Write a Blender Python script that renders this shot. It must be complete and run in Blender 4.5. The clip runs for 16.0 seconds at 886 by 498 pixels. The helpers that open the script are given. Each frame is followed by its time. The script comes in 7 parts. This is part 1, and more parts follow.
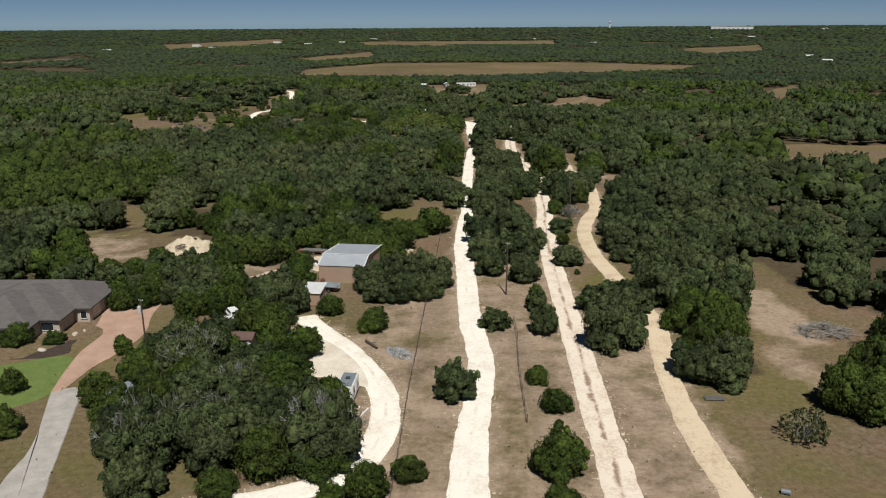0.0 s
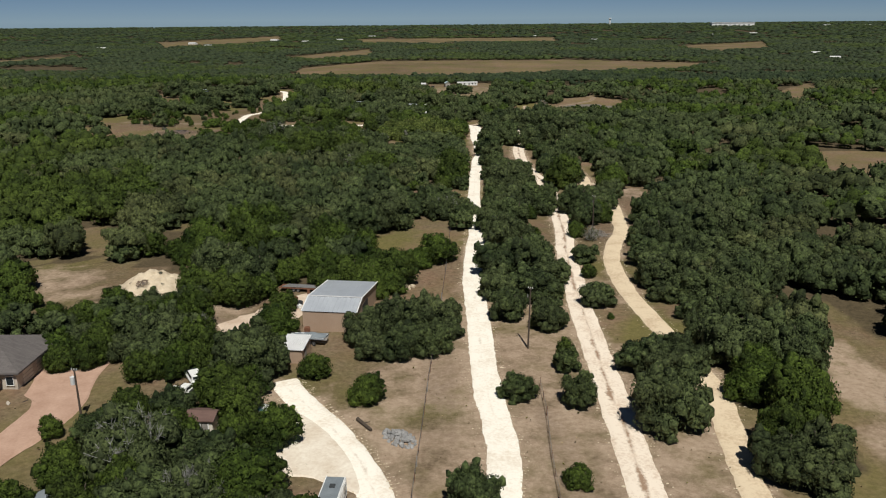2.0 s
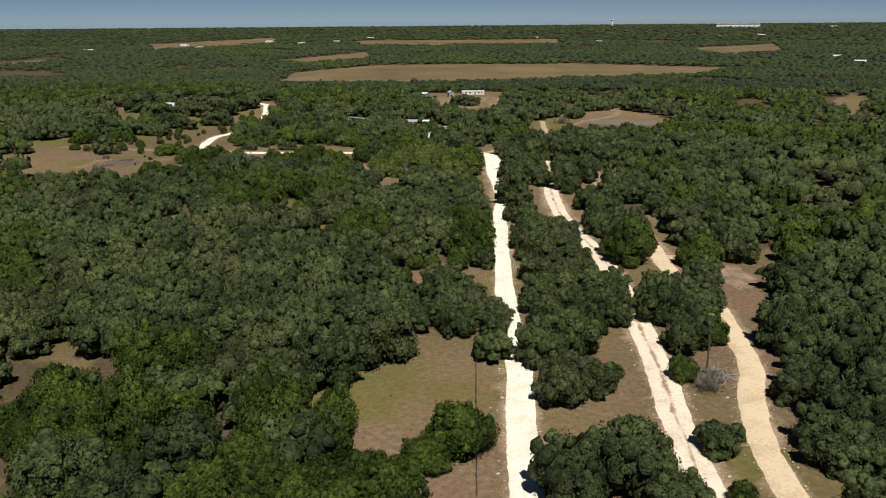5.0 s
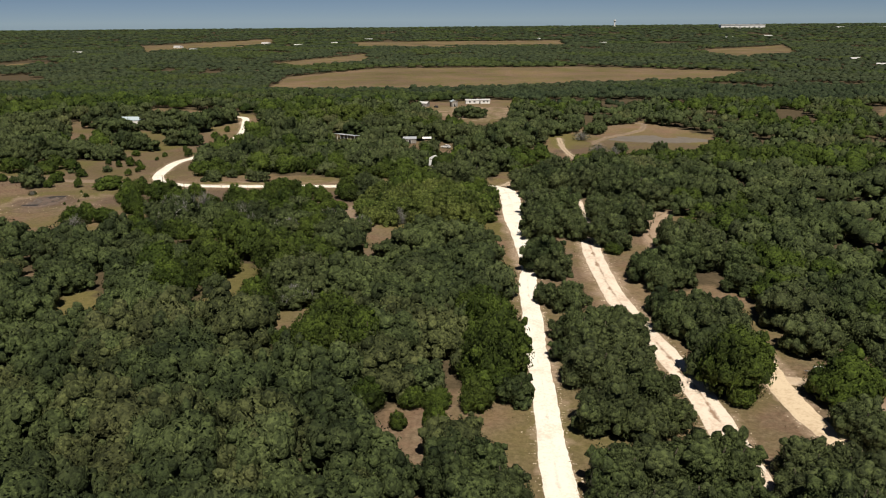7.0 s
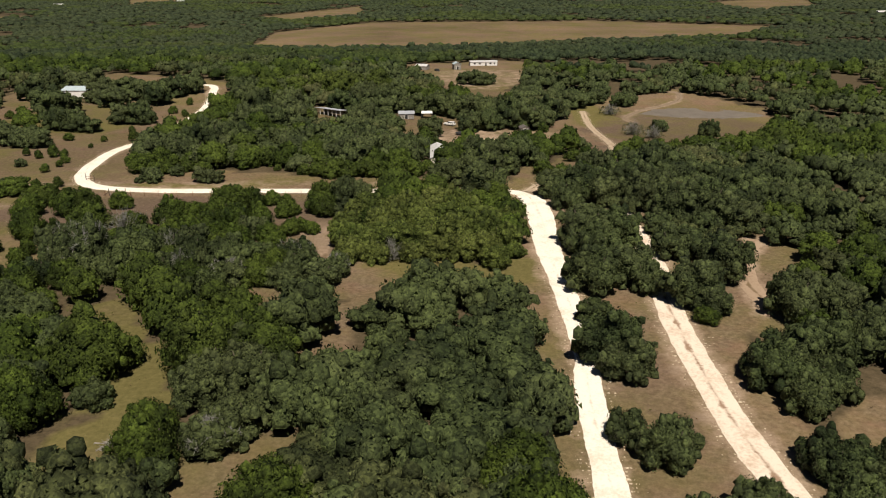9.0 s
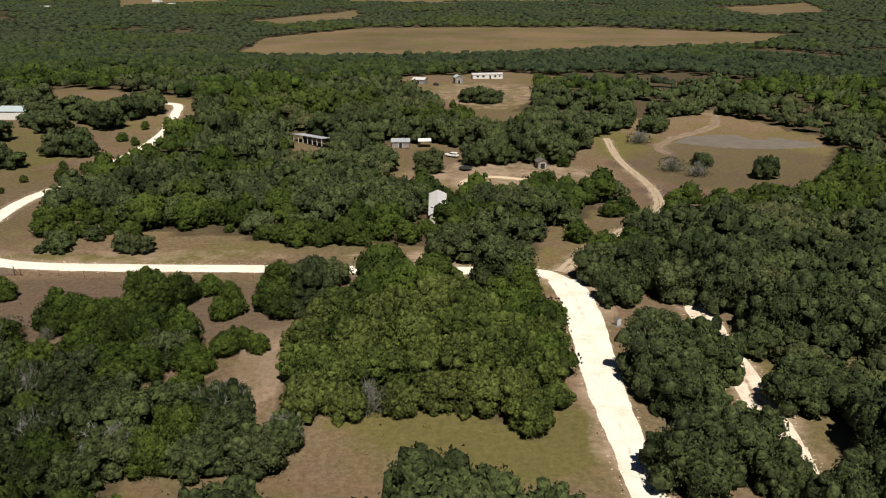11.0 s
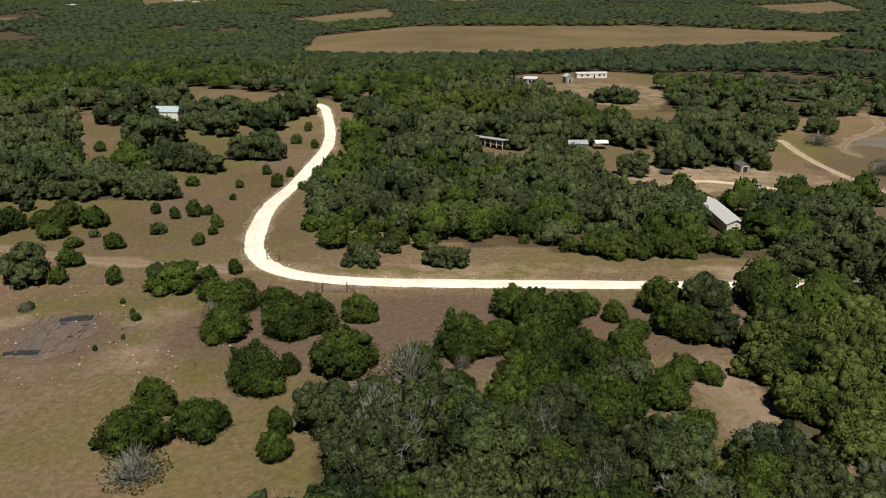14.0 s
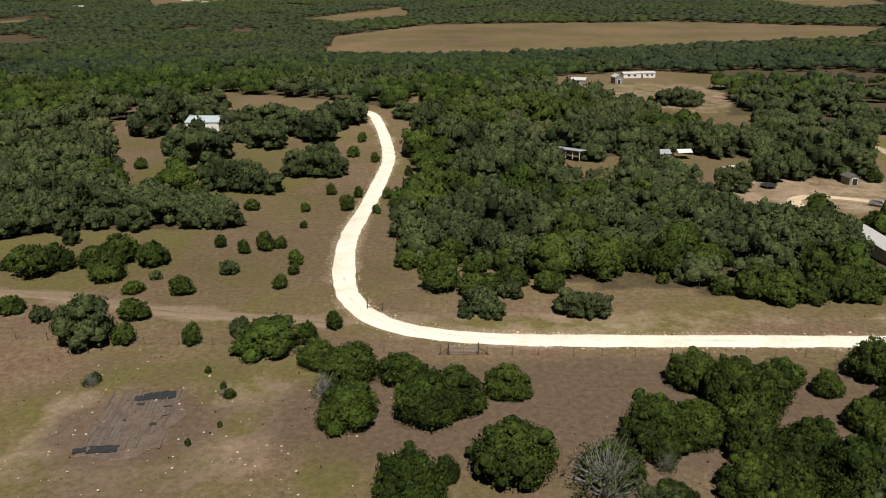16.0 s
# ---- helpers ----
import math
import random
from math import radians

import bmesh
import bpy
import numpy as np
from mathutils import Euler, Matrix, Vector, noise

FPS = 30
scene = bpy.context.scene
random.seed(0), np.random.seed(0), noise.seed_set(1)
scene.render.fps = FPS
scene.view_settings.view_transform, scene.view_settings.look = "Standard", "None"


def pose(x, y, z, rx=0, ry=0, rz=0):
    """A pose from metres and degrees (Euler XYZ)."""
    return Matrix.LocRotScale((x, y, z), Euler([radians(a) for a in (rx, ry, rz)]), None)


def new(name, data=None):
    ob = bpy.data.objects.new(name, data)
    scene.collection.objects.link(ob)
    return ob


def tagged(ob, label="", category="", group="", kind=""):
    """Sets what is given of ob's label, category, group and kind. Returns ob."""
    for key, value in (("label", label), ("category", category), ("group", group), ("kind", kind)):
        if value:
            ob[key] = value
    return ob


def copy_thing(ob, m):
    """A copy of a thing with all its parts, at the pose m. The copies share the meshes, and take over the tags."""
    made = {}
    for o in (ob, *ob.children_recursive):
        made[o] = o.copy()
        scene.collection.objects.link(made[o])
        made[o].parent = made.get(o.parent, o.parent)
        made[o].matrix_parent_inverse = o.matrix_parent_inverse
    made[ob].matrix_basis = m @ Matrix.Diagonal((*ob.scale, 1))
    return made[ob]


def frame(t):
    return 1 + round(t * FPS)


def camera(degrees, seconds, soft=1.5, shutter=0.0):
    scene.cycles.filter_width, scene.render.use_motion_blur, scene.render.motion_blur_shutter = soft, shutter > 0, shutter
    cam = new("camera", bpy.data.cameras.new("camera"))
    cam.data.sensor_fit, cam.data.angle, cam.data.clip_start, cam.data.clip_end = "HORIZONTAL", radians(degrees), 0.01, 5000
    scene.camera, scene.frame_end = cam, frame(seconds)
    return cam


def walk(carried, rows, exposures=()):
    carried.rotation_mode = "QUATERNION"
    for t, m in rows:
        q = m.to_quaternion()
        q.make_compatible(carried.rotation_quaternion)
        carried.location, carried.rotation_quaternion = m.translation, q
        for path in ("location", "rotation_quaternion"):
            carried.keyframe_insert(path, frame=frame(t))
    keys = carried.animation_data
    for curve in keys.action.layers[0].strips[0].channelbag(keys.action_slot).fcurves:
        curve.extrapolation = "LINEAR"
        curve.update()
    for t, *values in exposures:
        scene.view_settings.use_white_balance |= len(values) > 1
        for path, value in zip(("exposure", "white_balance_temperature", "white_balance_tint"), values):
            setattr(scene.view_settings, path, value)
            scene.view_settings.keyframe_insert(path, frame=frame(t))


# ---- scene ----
cam = camera(59.03, 16.0, soft=1.1)
# seconds, eye, yaw, pitch, roll
PATH = [
    (0.0, 0.04, 0.01, 51.60, -0.04, -16.19, -0.38),
    (0.5, -0.20, 3.90, 51.68, -0.04, -16.25, -0.39),
    (1.0, -0.58, 9.93, 51.70, -0.08, -16.32, -0.39),
    (1.5, -0.94, 17.57, 51.63, -0.09, -16.34, -0.46),
    (2.0, -1.42, 27.69, 51.58, -0.10, -16.40, -0.50),
    (2.5, -2.06, 38.11, 51.58, -0.13, -16.41, -0.50),
    (3.0, -2.65, 50.40, 51.49, -0.14, -16.40, -0.54),
    (3.5, -3.27, 63.20, 51.49, -0.15, -16.39, -0.47),
    (4.0, -3.85, 77.82, 51.42, -0.18, -16.36, -0.47),
    (4.6, -4.42, 94.22, 51.82, -0.19, -16.35, -0.46),
    (5.2, -4.79, 110.85, 52.73, -0.19, -16.34, -0.46),
    (5.8, -5.08, 128.20, 53.59, -0.19, -16.33, -0.46),
    (6.5, -5.49, 150.02, 53.77, -0.19, -16.33, -0.46),
    (7.0, -5.93, 167.06, 53.31, -0.20, -16.30, -0.50),
    (7.5, -6.23, 182.76, 53.00, -0.20, -16.30, -0.51),
    (8.0, -6.46, 199.11, 53.06, -0.18, -18.29, -0.55),
    (8.5, -7.03, 214.49, 53.29, -0.24, -19.55, -0.48),
    (9.0, -7.37, 231.01, 53.18, -0.26, -19.61, -0.49),
    (9.6, -6.74, 250.23, 53.20, -0.31, -19.71, -0.43),
    (10.2, -5.60, 268.20, 53.12, -0.39, -19.60, -0.32),
    (10.8, -6.69, 282.85, 52.92, -0.47, -19.43, -0.19),
    (11.5, -14.43, 292.98, 52.50, -0.56, -19.33, -0.09),
    (12.0, -23.40, 296.80, 52.12, -0.69, -19.37, 0.04),
    (12.5, -34.02, 298.65, 51.55, -0.76, -19.37, 0.08),
    (13.0, -46.54, 299.09, 51.42, -0.74, -19.41, 0.11),
    (13.5, -59.05, 299.03, 51.51, -0.67, -19.46, 0.04),
    (14.0, -71.46, 299.16, 51.53, -0.53, -19.45, -0.14),
    (14.5, -79.44, 300.87, 51.45, -0.41, -19.46, -0.33),
    (15.0, -85.53, 306.22, 51.16, -0.32, -19.52, -0.49),
    (15.5, -89.62, 313.96, 50.86, -0.22, -19.57, -0.65),
    (16.0, -91.68, 324.76, 50.81, -0.12, -19.61, -0.75),
]
walk(cam, [(t, Matrix.Translation((x, y, z)) @ pose(0, 0, 0, 0, 0, yaw) @ pose(0, 0, 0, 90 + pitch) @ pose(0, 0, 0, 0, 0, roll)) for t, x, y, z, yaw, pitch, roll in PATH], exposures=[(0, -0.14, 6150, 9), (2.5, -0.12, 6300, 9), (4.2, 0.02, 6500, 10), (6.5, 0.03, 6700, 12), (9, 0.06, 6950, 14), (11.5, 0.04, 6650, 11), (13, 0.0, 6600, 10), (16, 0.0, 6600, 10)])

# ---- light ----
SUN_HEIGHT, SUN_SIDE = 58.5, 11.0  # degrees: above the ground, and east of straight behind the flight
world = bpy.data.worlds.new("world")
scene.world = world
world.use_nodes = True
sky = world.node_tree.nodes.new("ShaderNodeTexSky")
sky.sky_type, sky.sun_disc = "NISHITA", False
sky.sun_elevation, sky.sun_rotation = radians(SUN_HEIGHT), radians(180 - SUN_SIDE)
sky.altitude, sky.air_density, sky.dust_density, sky.ozone_density = 200, 0.38, 0.0, 3.4
background = world.node_tree.nodes["Background"]
world.node_tree.links.new(sky.outputs[0], background.inputs[0])
background.inputs[1].default_value = 0.041
sun_data = bpy.data.lights.new("sun", "SUN")
sun_data.energy, sun_data.angle, sun_data.color = 5.0, radians(0.53), (1.0, 0.945, 0.845)
sun = new("sun", sun_data)
sun.matrix_world = pose(0, 0, 200, 90 - SUN_HEIGHT, 0, SUN_SIDE)


# ---- materials ----
def nodes_of(name):
    m = bpy.data.materials.new(name)
    m.use_nodes = True
    t = m.node_tree
    return m, t.nodes, t.links, t.nodes["Principled BSDF"]


def noise_at(n, l, scale, detail=4.0, rough=0.55, vector=None):
    x = n.new("ShaderNodeTexNoise")
    x.inputs["Scale"].default_value, x.inputs["Detail"].default_value, x.inputs["Roughness"].default_value = scale, detail, rough
    if vector is None:
        vector = n.new("ShaderNodeNewGeometry").outputs["Position"]
    l.new(vector, x.inputs["Vector"])
    return x.outputs["Fac"]


def ramp(n, l, value, stops):
    x = n.new("ShaderNodeValToRGB")
    while len(x.color_ramp.elements) < len(stops):
        x.color_ramp.elements.new(0.5)
    for e, (at, c) in zip(x.color_ramp.elements, stops):
        e.position, e.color = at, (*c, 1) if len(c) == 3 else c
    l.new(value, x.inputs[0])
    return x.outputs[0]


def mix(n, l, fac, a, b, how="MIX"):
    x = n.new("ShaderNodeMix")
    x.data_type, x.blend_type = "RGBA", how
    for s, v in ((0, fac), (6, a), (7, b)):
        if isinstance(v, (int, float)):
            x.inputs[s].default_value = v
        elif isinstance(v, tuple):
            x.inputs[s].default_value = (*v, 1)
        else:
            l.new(v, x.inputs[s])
    return x.outputs[2]


def maths(n, l, op, a, b):
    x = n.new("ShaderNodeMath")
    x.operation = op
    for s, v in ((0, a), (1, b)):
        if isinstance(v, (int, float)):
            x.inputs[s].default_value = v
        else:
            l.new(v, x.inputs[s])
    return x.outputs[0]


def bumped(n, l, p, height, strength, distance):
    x = n.new("ShaderNodeBump")
    x.inputs["Strength"].default_value, x.inputs["Distance"].default_value = strength, distance
    l.new(height, x.inputs["Height"])
    l.new(x.outputs[0], p.inputs["Normal"])


def plain(name, a, b, scale=2.0, rough=0.7, metal=0.0, bump=0.0, coords="world"):
    """A surface mottled between two colours at two scales."""
    m, n, l, p = nodes_of(name)
    v = n.new("ShaderNodeTexCoord").outputs["Object"] if coords == "object" else None
    f = maths(n, l, "ADD", maths(n, l, "MULTIPLY", noise_at(n, l, scale, vector=v), 0.6), maths(n, l, "MULTIPLY", noise_at(n, l, scale * 9, vector=v), 0.4))
    l.new(ramp(n, l, f, [(0.3, a), (0.7, b)]), p.inputs["Base Color"])
    p.inputs["Roughness"].default_value, p.inputs["Metallic"].default_value = rough, metal
    if bump:
        bumped(n, l, p, f, 0.6, bump)
    return m


def foliage(name, dark, light, dry, tone=0.11, aged=0.4):
    """Leaves: tone drifts from tree to tree and from clump to clump, with some dry ones."""
    m, n, l, p = nodes_of(name)
    geo = n.new("ShaderNodeNewGeometry")
    pos = geo.outputs["Position"]
    island = geo.outputs["Random Per Island"]
    tree = noise_at(n, l, tone, 1.0, vector=pos)
    f = maths(n, l, "ADD", maths(n, l, "MULTIPLY", island, 0.55), maths(n, l, "MULTIPLY", maths(n, l, "SUBTRACT", tree, 0.34), 1.9))
    c = ramp(n, l, f, [(0.2, dark), (0.95, light)])
    c = mix(n, l, ramp(n, l, noise_at(n, l, tone * 0.7, 2.0, vector=pos), [(0.52, (0, 0, 0)), (0.72, (aged, aged, aged))]), c, dry)
    broad = noise_at(n, l, 0.011, 2.0, 0.5, pos)
    c = mix(n, l, ramp(n, l, broad, [(0.5, (0, 0, 0)), (0.7, (0.25, 0.25, 0.25))]), c, (0.075, 0.085, 0.026))
    own = n.new("ShaderNodeObjectInfo").outputs["Random"]
    c = mix(n, l, maths(n, l, "MULTIPLY", own, aged), c, dry)
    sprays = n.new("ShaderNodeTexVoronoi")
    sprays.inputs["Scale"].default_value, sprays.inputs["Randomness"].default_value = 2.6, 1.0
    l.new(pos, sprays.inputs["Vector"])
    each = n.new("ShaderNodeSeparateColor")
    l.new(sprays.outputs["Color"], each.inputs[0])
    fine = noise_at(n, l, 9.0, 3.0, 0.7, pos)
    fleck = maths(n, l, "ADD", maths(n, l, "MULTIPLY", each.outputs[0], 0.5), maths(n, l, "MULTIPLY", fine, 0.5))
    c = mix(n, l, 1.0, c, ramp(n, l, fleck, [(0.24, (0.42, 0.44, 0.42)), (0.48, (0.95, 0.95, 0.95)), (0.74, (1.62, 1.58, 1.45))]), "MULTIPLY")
    l.new(c, p.inputs["Base Color"])
    dome = maths(n, l, "SUBTRACT", maths(n, l, "MULTIPLY", fine, 0.8), sprays.outputs["Distance"])
    bumped(n, l, p, dome, 0.9, 0.22)
    p.inputs["Roughness"].default_value = 0.62
    p.inputs["Specular IOR Level"].default_value = 0.12
    return m


def ground_material():
    m, n, l, p = nodes_of("dry_pasture")
    pos = n.new("ShaderNodeNewGeometry").outputs["Position"]
    at = n.new("ShaderNodeAttribute")
    at.attribute_name = "soil"
    parts = n.new("ShaderNodeSeparateColor")
    l.new(at.outputs["Color"], parts.inputs[0])
    fine = noise_at(n, l, 1.1, 8.0, 0.78, pos)
    mid = noise_at(n, l, 0.16, 7.0, 0.66, pos)
    wide = noise_at(n, l, 0.03, 3.0, 0.5, pos)
    straw = ramp(n, l, fine, [(0.32, (0.098, 0.071, 0.046)), (0.52, (0.172, 0.129, 0.087)), (0.72, (0.28, 0.216, 0.150))])
    earth = ramp(n, l, fine, [(0.32, (0.115, 0.075, 0.05)), (0.7, (0.25, 0.168, 0.117))])
    green = ramp(n, l, fine, [(0.3, (0.085, 0.082, 0.027)), (0.7, (0.17, 0.15, 0.058))])
    c = mix(n, l, ramp(n, l, mid, [(0.42, (0, 0, 0)), (0.62, (1, 1, 1))]), straw, earth)
    g = maths(n, l, "ADD", maths(n, l, "MULTIPLY", wide, 0.75), maths(n, l, "MULTIPLY", noise_at(n, l, 0.075, 5.0, 0.65, pos), 0.7))
    g = maths(n, l, "ADD", g, maths(n, l, "SUBTRACT", parts.outputs[1], 0.25))
    c = mix(n, l, ramp(n, l, g, [(0.58, (0, 0, 0)), (0.88, (0.9, 0.9, 0.9))]), c, green)
    drift = noise_at(n, l, 0.009, 6.0, 0.62, pos)
    c = mix(n, l, 1.0, c, ramp(n, l, drift, [(0.3, (0.74, 0.74, 0.69)), (0.5, (1.0, 0.99, 0.95)), (0.7, (1.26, 1.2, 1.1))]), "MULTIPLY")
    b = maths(n, l, "ADD", parts.outputs[0], maths(n, l, "MULTIPLY", maths(n, l, "SUBTRACT", mid, 0.5), 1.4))
    pale = ramp(n, l, fine, [(0.25, (0.23, 0.158, 0.104)), (0.7, (0.44, 0.345, 0.255))])
    c = mix(n, l, ramp(n, l, b, [(0.4, (0, 0, 0)), (0.75, (1, 1, 1))]), c, pale)
    k = maths(n, l, "ADD", at.outputs["Alpha"], maths(n, l, "MULTIPLY", maths(n, l, "SUBTRACT", mid, 0.5), 1.0))
    brown = ramp(n, l, fine, [(0.3, (0.076, 0.053, 0.037)), (0.7, (0.168, 0.122, 0.088))])
    c = mix(n, l, ramp(n, l, k, [(0.3, (0, 0, 0)), (0.75, (0.9, 0.9, 0.9))]), c, brown)
    d = maths(n, l, "ADD", parts.outputs[2], maths(n, l, "MULTIPLY", maths(n, l, "SUBTRACT", mid, 0.5), 0.8))
    # brown leaf litter, its colour lowered further for shade between the trees
    shaded_floor = ramp(n, l, fine, [(0.3, (0.045, 0.036, 0.02)), (0.7, (0.12, 0.092, 0.055))])
    c = mix(n, l, ramp(n, l, d, [(0.4, (0, 0, 0)), (0.7, (1, 1, 1))]), c, shaded_floor)
    l.new(c, p.inputs["Base Color"])
    p.inputs["Roughness"].default_value = 0.95
    p.inputs["Specular IOR Level"].default_value = 0.1
    bumped(n, l, p, maths(n, l, "ADD", fine, mid), 0.5, 0.14)
    return m


def road_material(name, pale, worn, middle, amount):
    """Crushed limestone; the strip between the wheels is dirtier by the amount."""
    m, n, l, p = nodes_of(name)
    pos = n.new("ShaderNodeNewGeometry").outputs["Position"]
    uv = n.new("ShaderNodeSeparateXYZ")
    l.new(n.new("ShaderNodeUVMap").outputs[0], uv.inputs[0])
    fine, mid = noise_at(n, l, 2.2, 6.0, 0.7, pos), noise_at(n, l, 0.22, 4.0, 0.6, pos)
    c = ramp(n, l, maths(n, l, "ADD", maths(n, l, "MULTIPLY", fine, 0.5), maths(n, l, "MULTIPLY", mid, 0.5)), [(0.36, worn), (0.52, pale)])
    sway = maths(n, l, "MULTIPLY", maths(n, l, "SUBTRACT", noise_at(n, l, 0.11, 3.0, 0.6, pos), 0.5), 0.3)
    inner = maths(n, l, "ABSOLUTE", maths(n, l, "ADD", maths(n, l, "SUBTRACT", uv.outputs[0], 0.5), sway), 0)
    off = maths(n, l, "ABSOLUTE", maths(n, l, "SUBTRACT", uv.outputs[0], 0.5), 0)
    ridge = maths(n, l, "SUBTRACT", 0.75, maths(n, l, "MULTIPLY", inner, 6.0))
    ridge = maths(n, l, "ADD", ridge, maths(n, l, "MULTIPLY", maths(n, l, "SUBTRACT", mid, 0.5), 3.4))
    ridge = maths(n, l, "ADD", ridge, maths(n, l, "MULTIPLY", maths(n, l, "SUBTRACT", fine, 0.5), 1.6))
    verge = maths(n, l, "SUBTRACT", maths(n, l, "MULTIPLY", off, 6.0), 2.45)
    verge = maths(n, l, "ADD", verge, maths(n, l, "MULTIPLY", maths(n, l, "SUBTRACT", fine, 0.5), 2.5))
    soil = maths(n, l, "MAXIMUM", maths(n, l, "MULTIPLY", ridge, amount), verge)
    c = mix(n, l, ramp(n, l, soil, [(0.3, (0, 0, 0)), (0.8, (1, 1, 1))]), c, middle)
    l.new(c, p.inputs["Base Color"])
    p.inputs["Roughness"].default_value = 0.95
    p.inputs["Specular IOR Level"].default_value = 0.1
    bumped(n, l, p, maths(n, l, "ADD", fine, mid), 0.5, 0.08)
    return m


GROUND = ground_material()
CALICHE = road_material("white_caliche", (0.86, 0.81, 0.71), (0.70, 0.61, 0.49), (0.44, 0.335, 0.24), 0.42)
TWO_TRACK = road_material("rutted_caliche", (0.78, 0.68, 0.56), (0.56, 0.43, 0.32), (0.32, 0.22, 0.15), 0.9)
TAN_TRACK = road_material("tan_caliche", (0.66, 0.54, 0.38), (0.48, 0.36, 0.24), (0.27, 0.2, 0.12), 0.15)
FAINT_TRACK = road_material("worn_earth_track", (0.36, 0.27, 0.19), (0.25, 0.17, 0.11), (0.17, 0.12, 0.07), 0.8)
FIELD_TRACK = road_material("dry_grass_track", (0.25, 0.19, 0.135), (0.18, 0.135, 0.09), (0.15, 0.115, 0.07), 0.8)
DIRT_TRACK = road_material("pale_dirt_track", (0.46, 0.37, 0.27), (0.34, 0.26, 0.18), (0.2, 0.15, 0.09), 0.8)
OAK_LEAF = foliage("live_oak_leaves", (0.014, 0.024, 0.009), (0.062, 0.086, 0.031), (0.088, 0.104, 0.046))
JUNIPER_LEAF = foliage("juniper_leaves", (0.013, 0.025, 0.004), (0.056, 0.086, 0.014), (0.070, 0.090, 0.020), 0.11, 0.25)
GRASS_BROWN = plain("dried_shrub", (0.10, 0.06, 0.04), (0.2, 0.13, 0.09), 2.0, 0.9)
# the oak and juniper greens again, cooled and darkened to paint in distance haze
HAZED_OAK_LEAF = foliage("hazed_oak_leaves", (0.010, 0.019, 0.010), (0.038, 0.057, 0.026), (0.056, 0.068, 0.034))
HAZED_JUNIPER_LEAF = foliage("hazed_juniper_leaves", (0.011, 0.022, 0.007), (0.044, 0.068, 0.018), (0.058, 0.072, 0.024))
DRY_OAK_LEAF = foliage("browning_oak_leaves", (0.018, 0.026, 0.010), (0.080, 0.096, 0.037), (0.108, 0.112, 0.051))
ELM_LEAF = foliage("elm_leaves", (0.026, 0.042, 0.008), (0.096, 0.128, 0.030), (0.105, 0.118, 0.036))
TWIG = plain("grey_twigs", (0.14, 0.138, 0.126), (0.32, 0.318, 0.30), 1.0, 0.9)
BARK = plain("grey_bark", (0.07, 0.055, 0.042), (0.18, 0.15, 0.12), 2.0, 0.95)


# ---- ground ----
def step(v, a, b):
    u = np.clip((np.asarray(v, float) - a) / (b - a), 0, 1)
    return u * u * (3 - 2 * u)


def lie(x, y):
    """The height of the land: level, then falling to a wide valley, with a low ridge on the horizon."""
    r = step(x, -120, 20)
    hollow = -2.2 * step(y, 470, 510) * (1 - step(y, 575, 615)) * step(x, -165, -125)
    fall = hollow * (1 - r) - 9 * step(y, 425, 545) * r + 2.5 * step(y, 560, 660) * r
    return fall - step(y, 650, 1050) * (18 - 6.5 * r) + 30 * step(y, 2300, 4900)


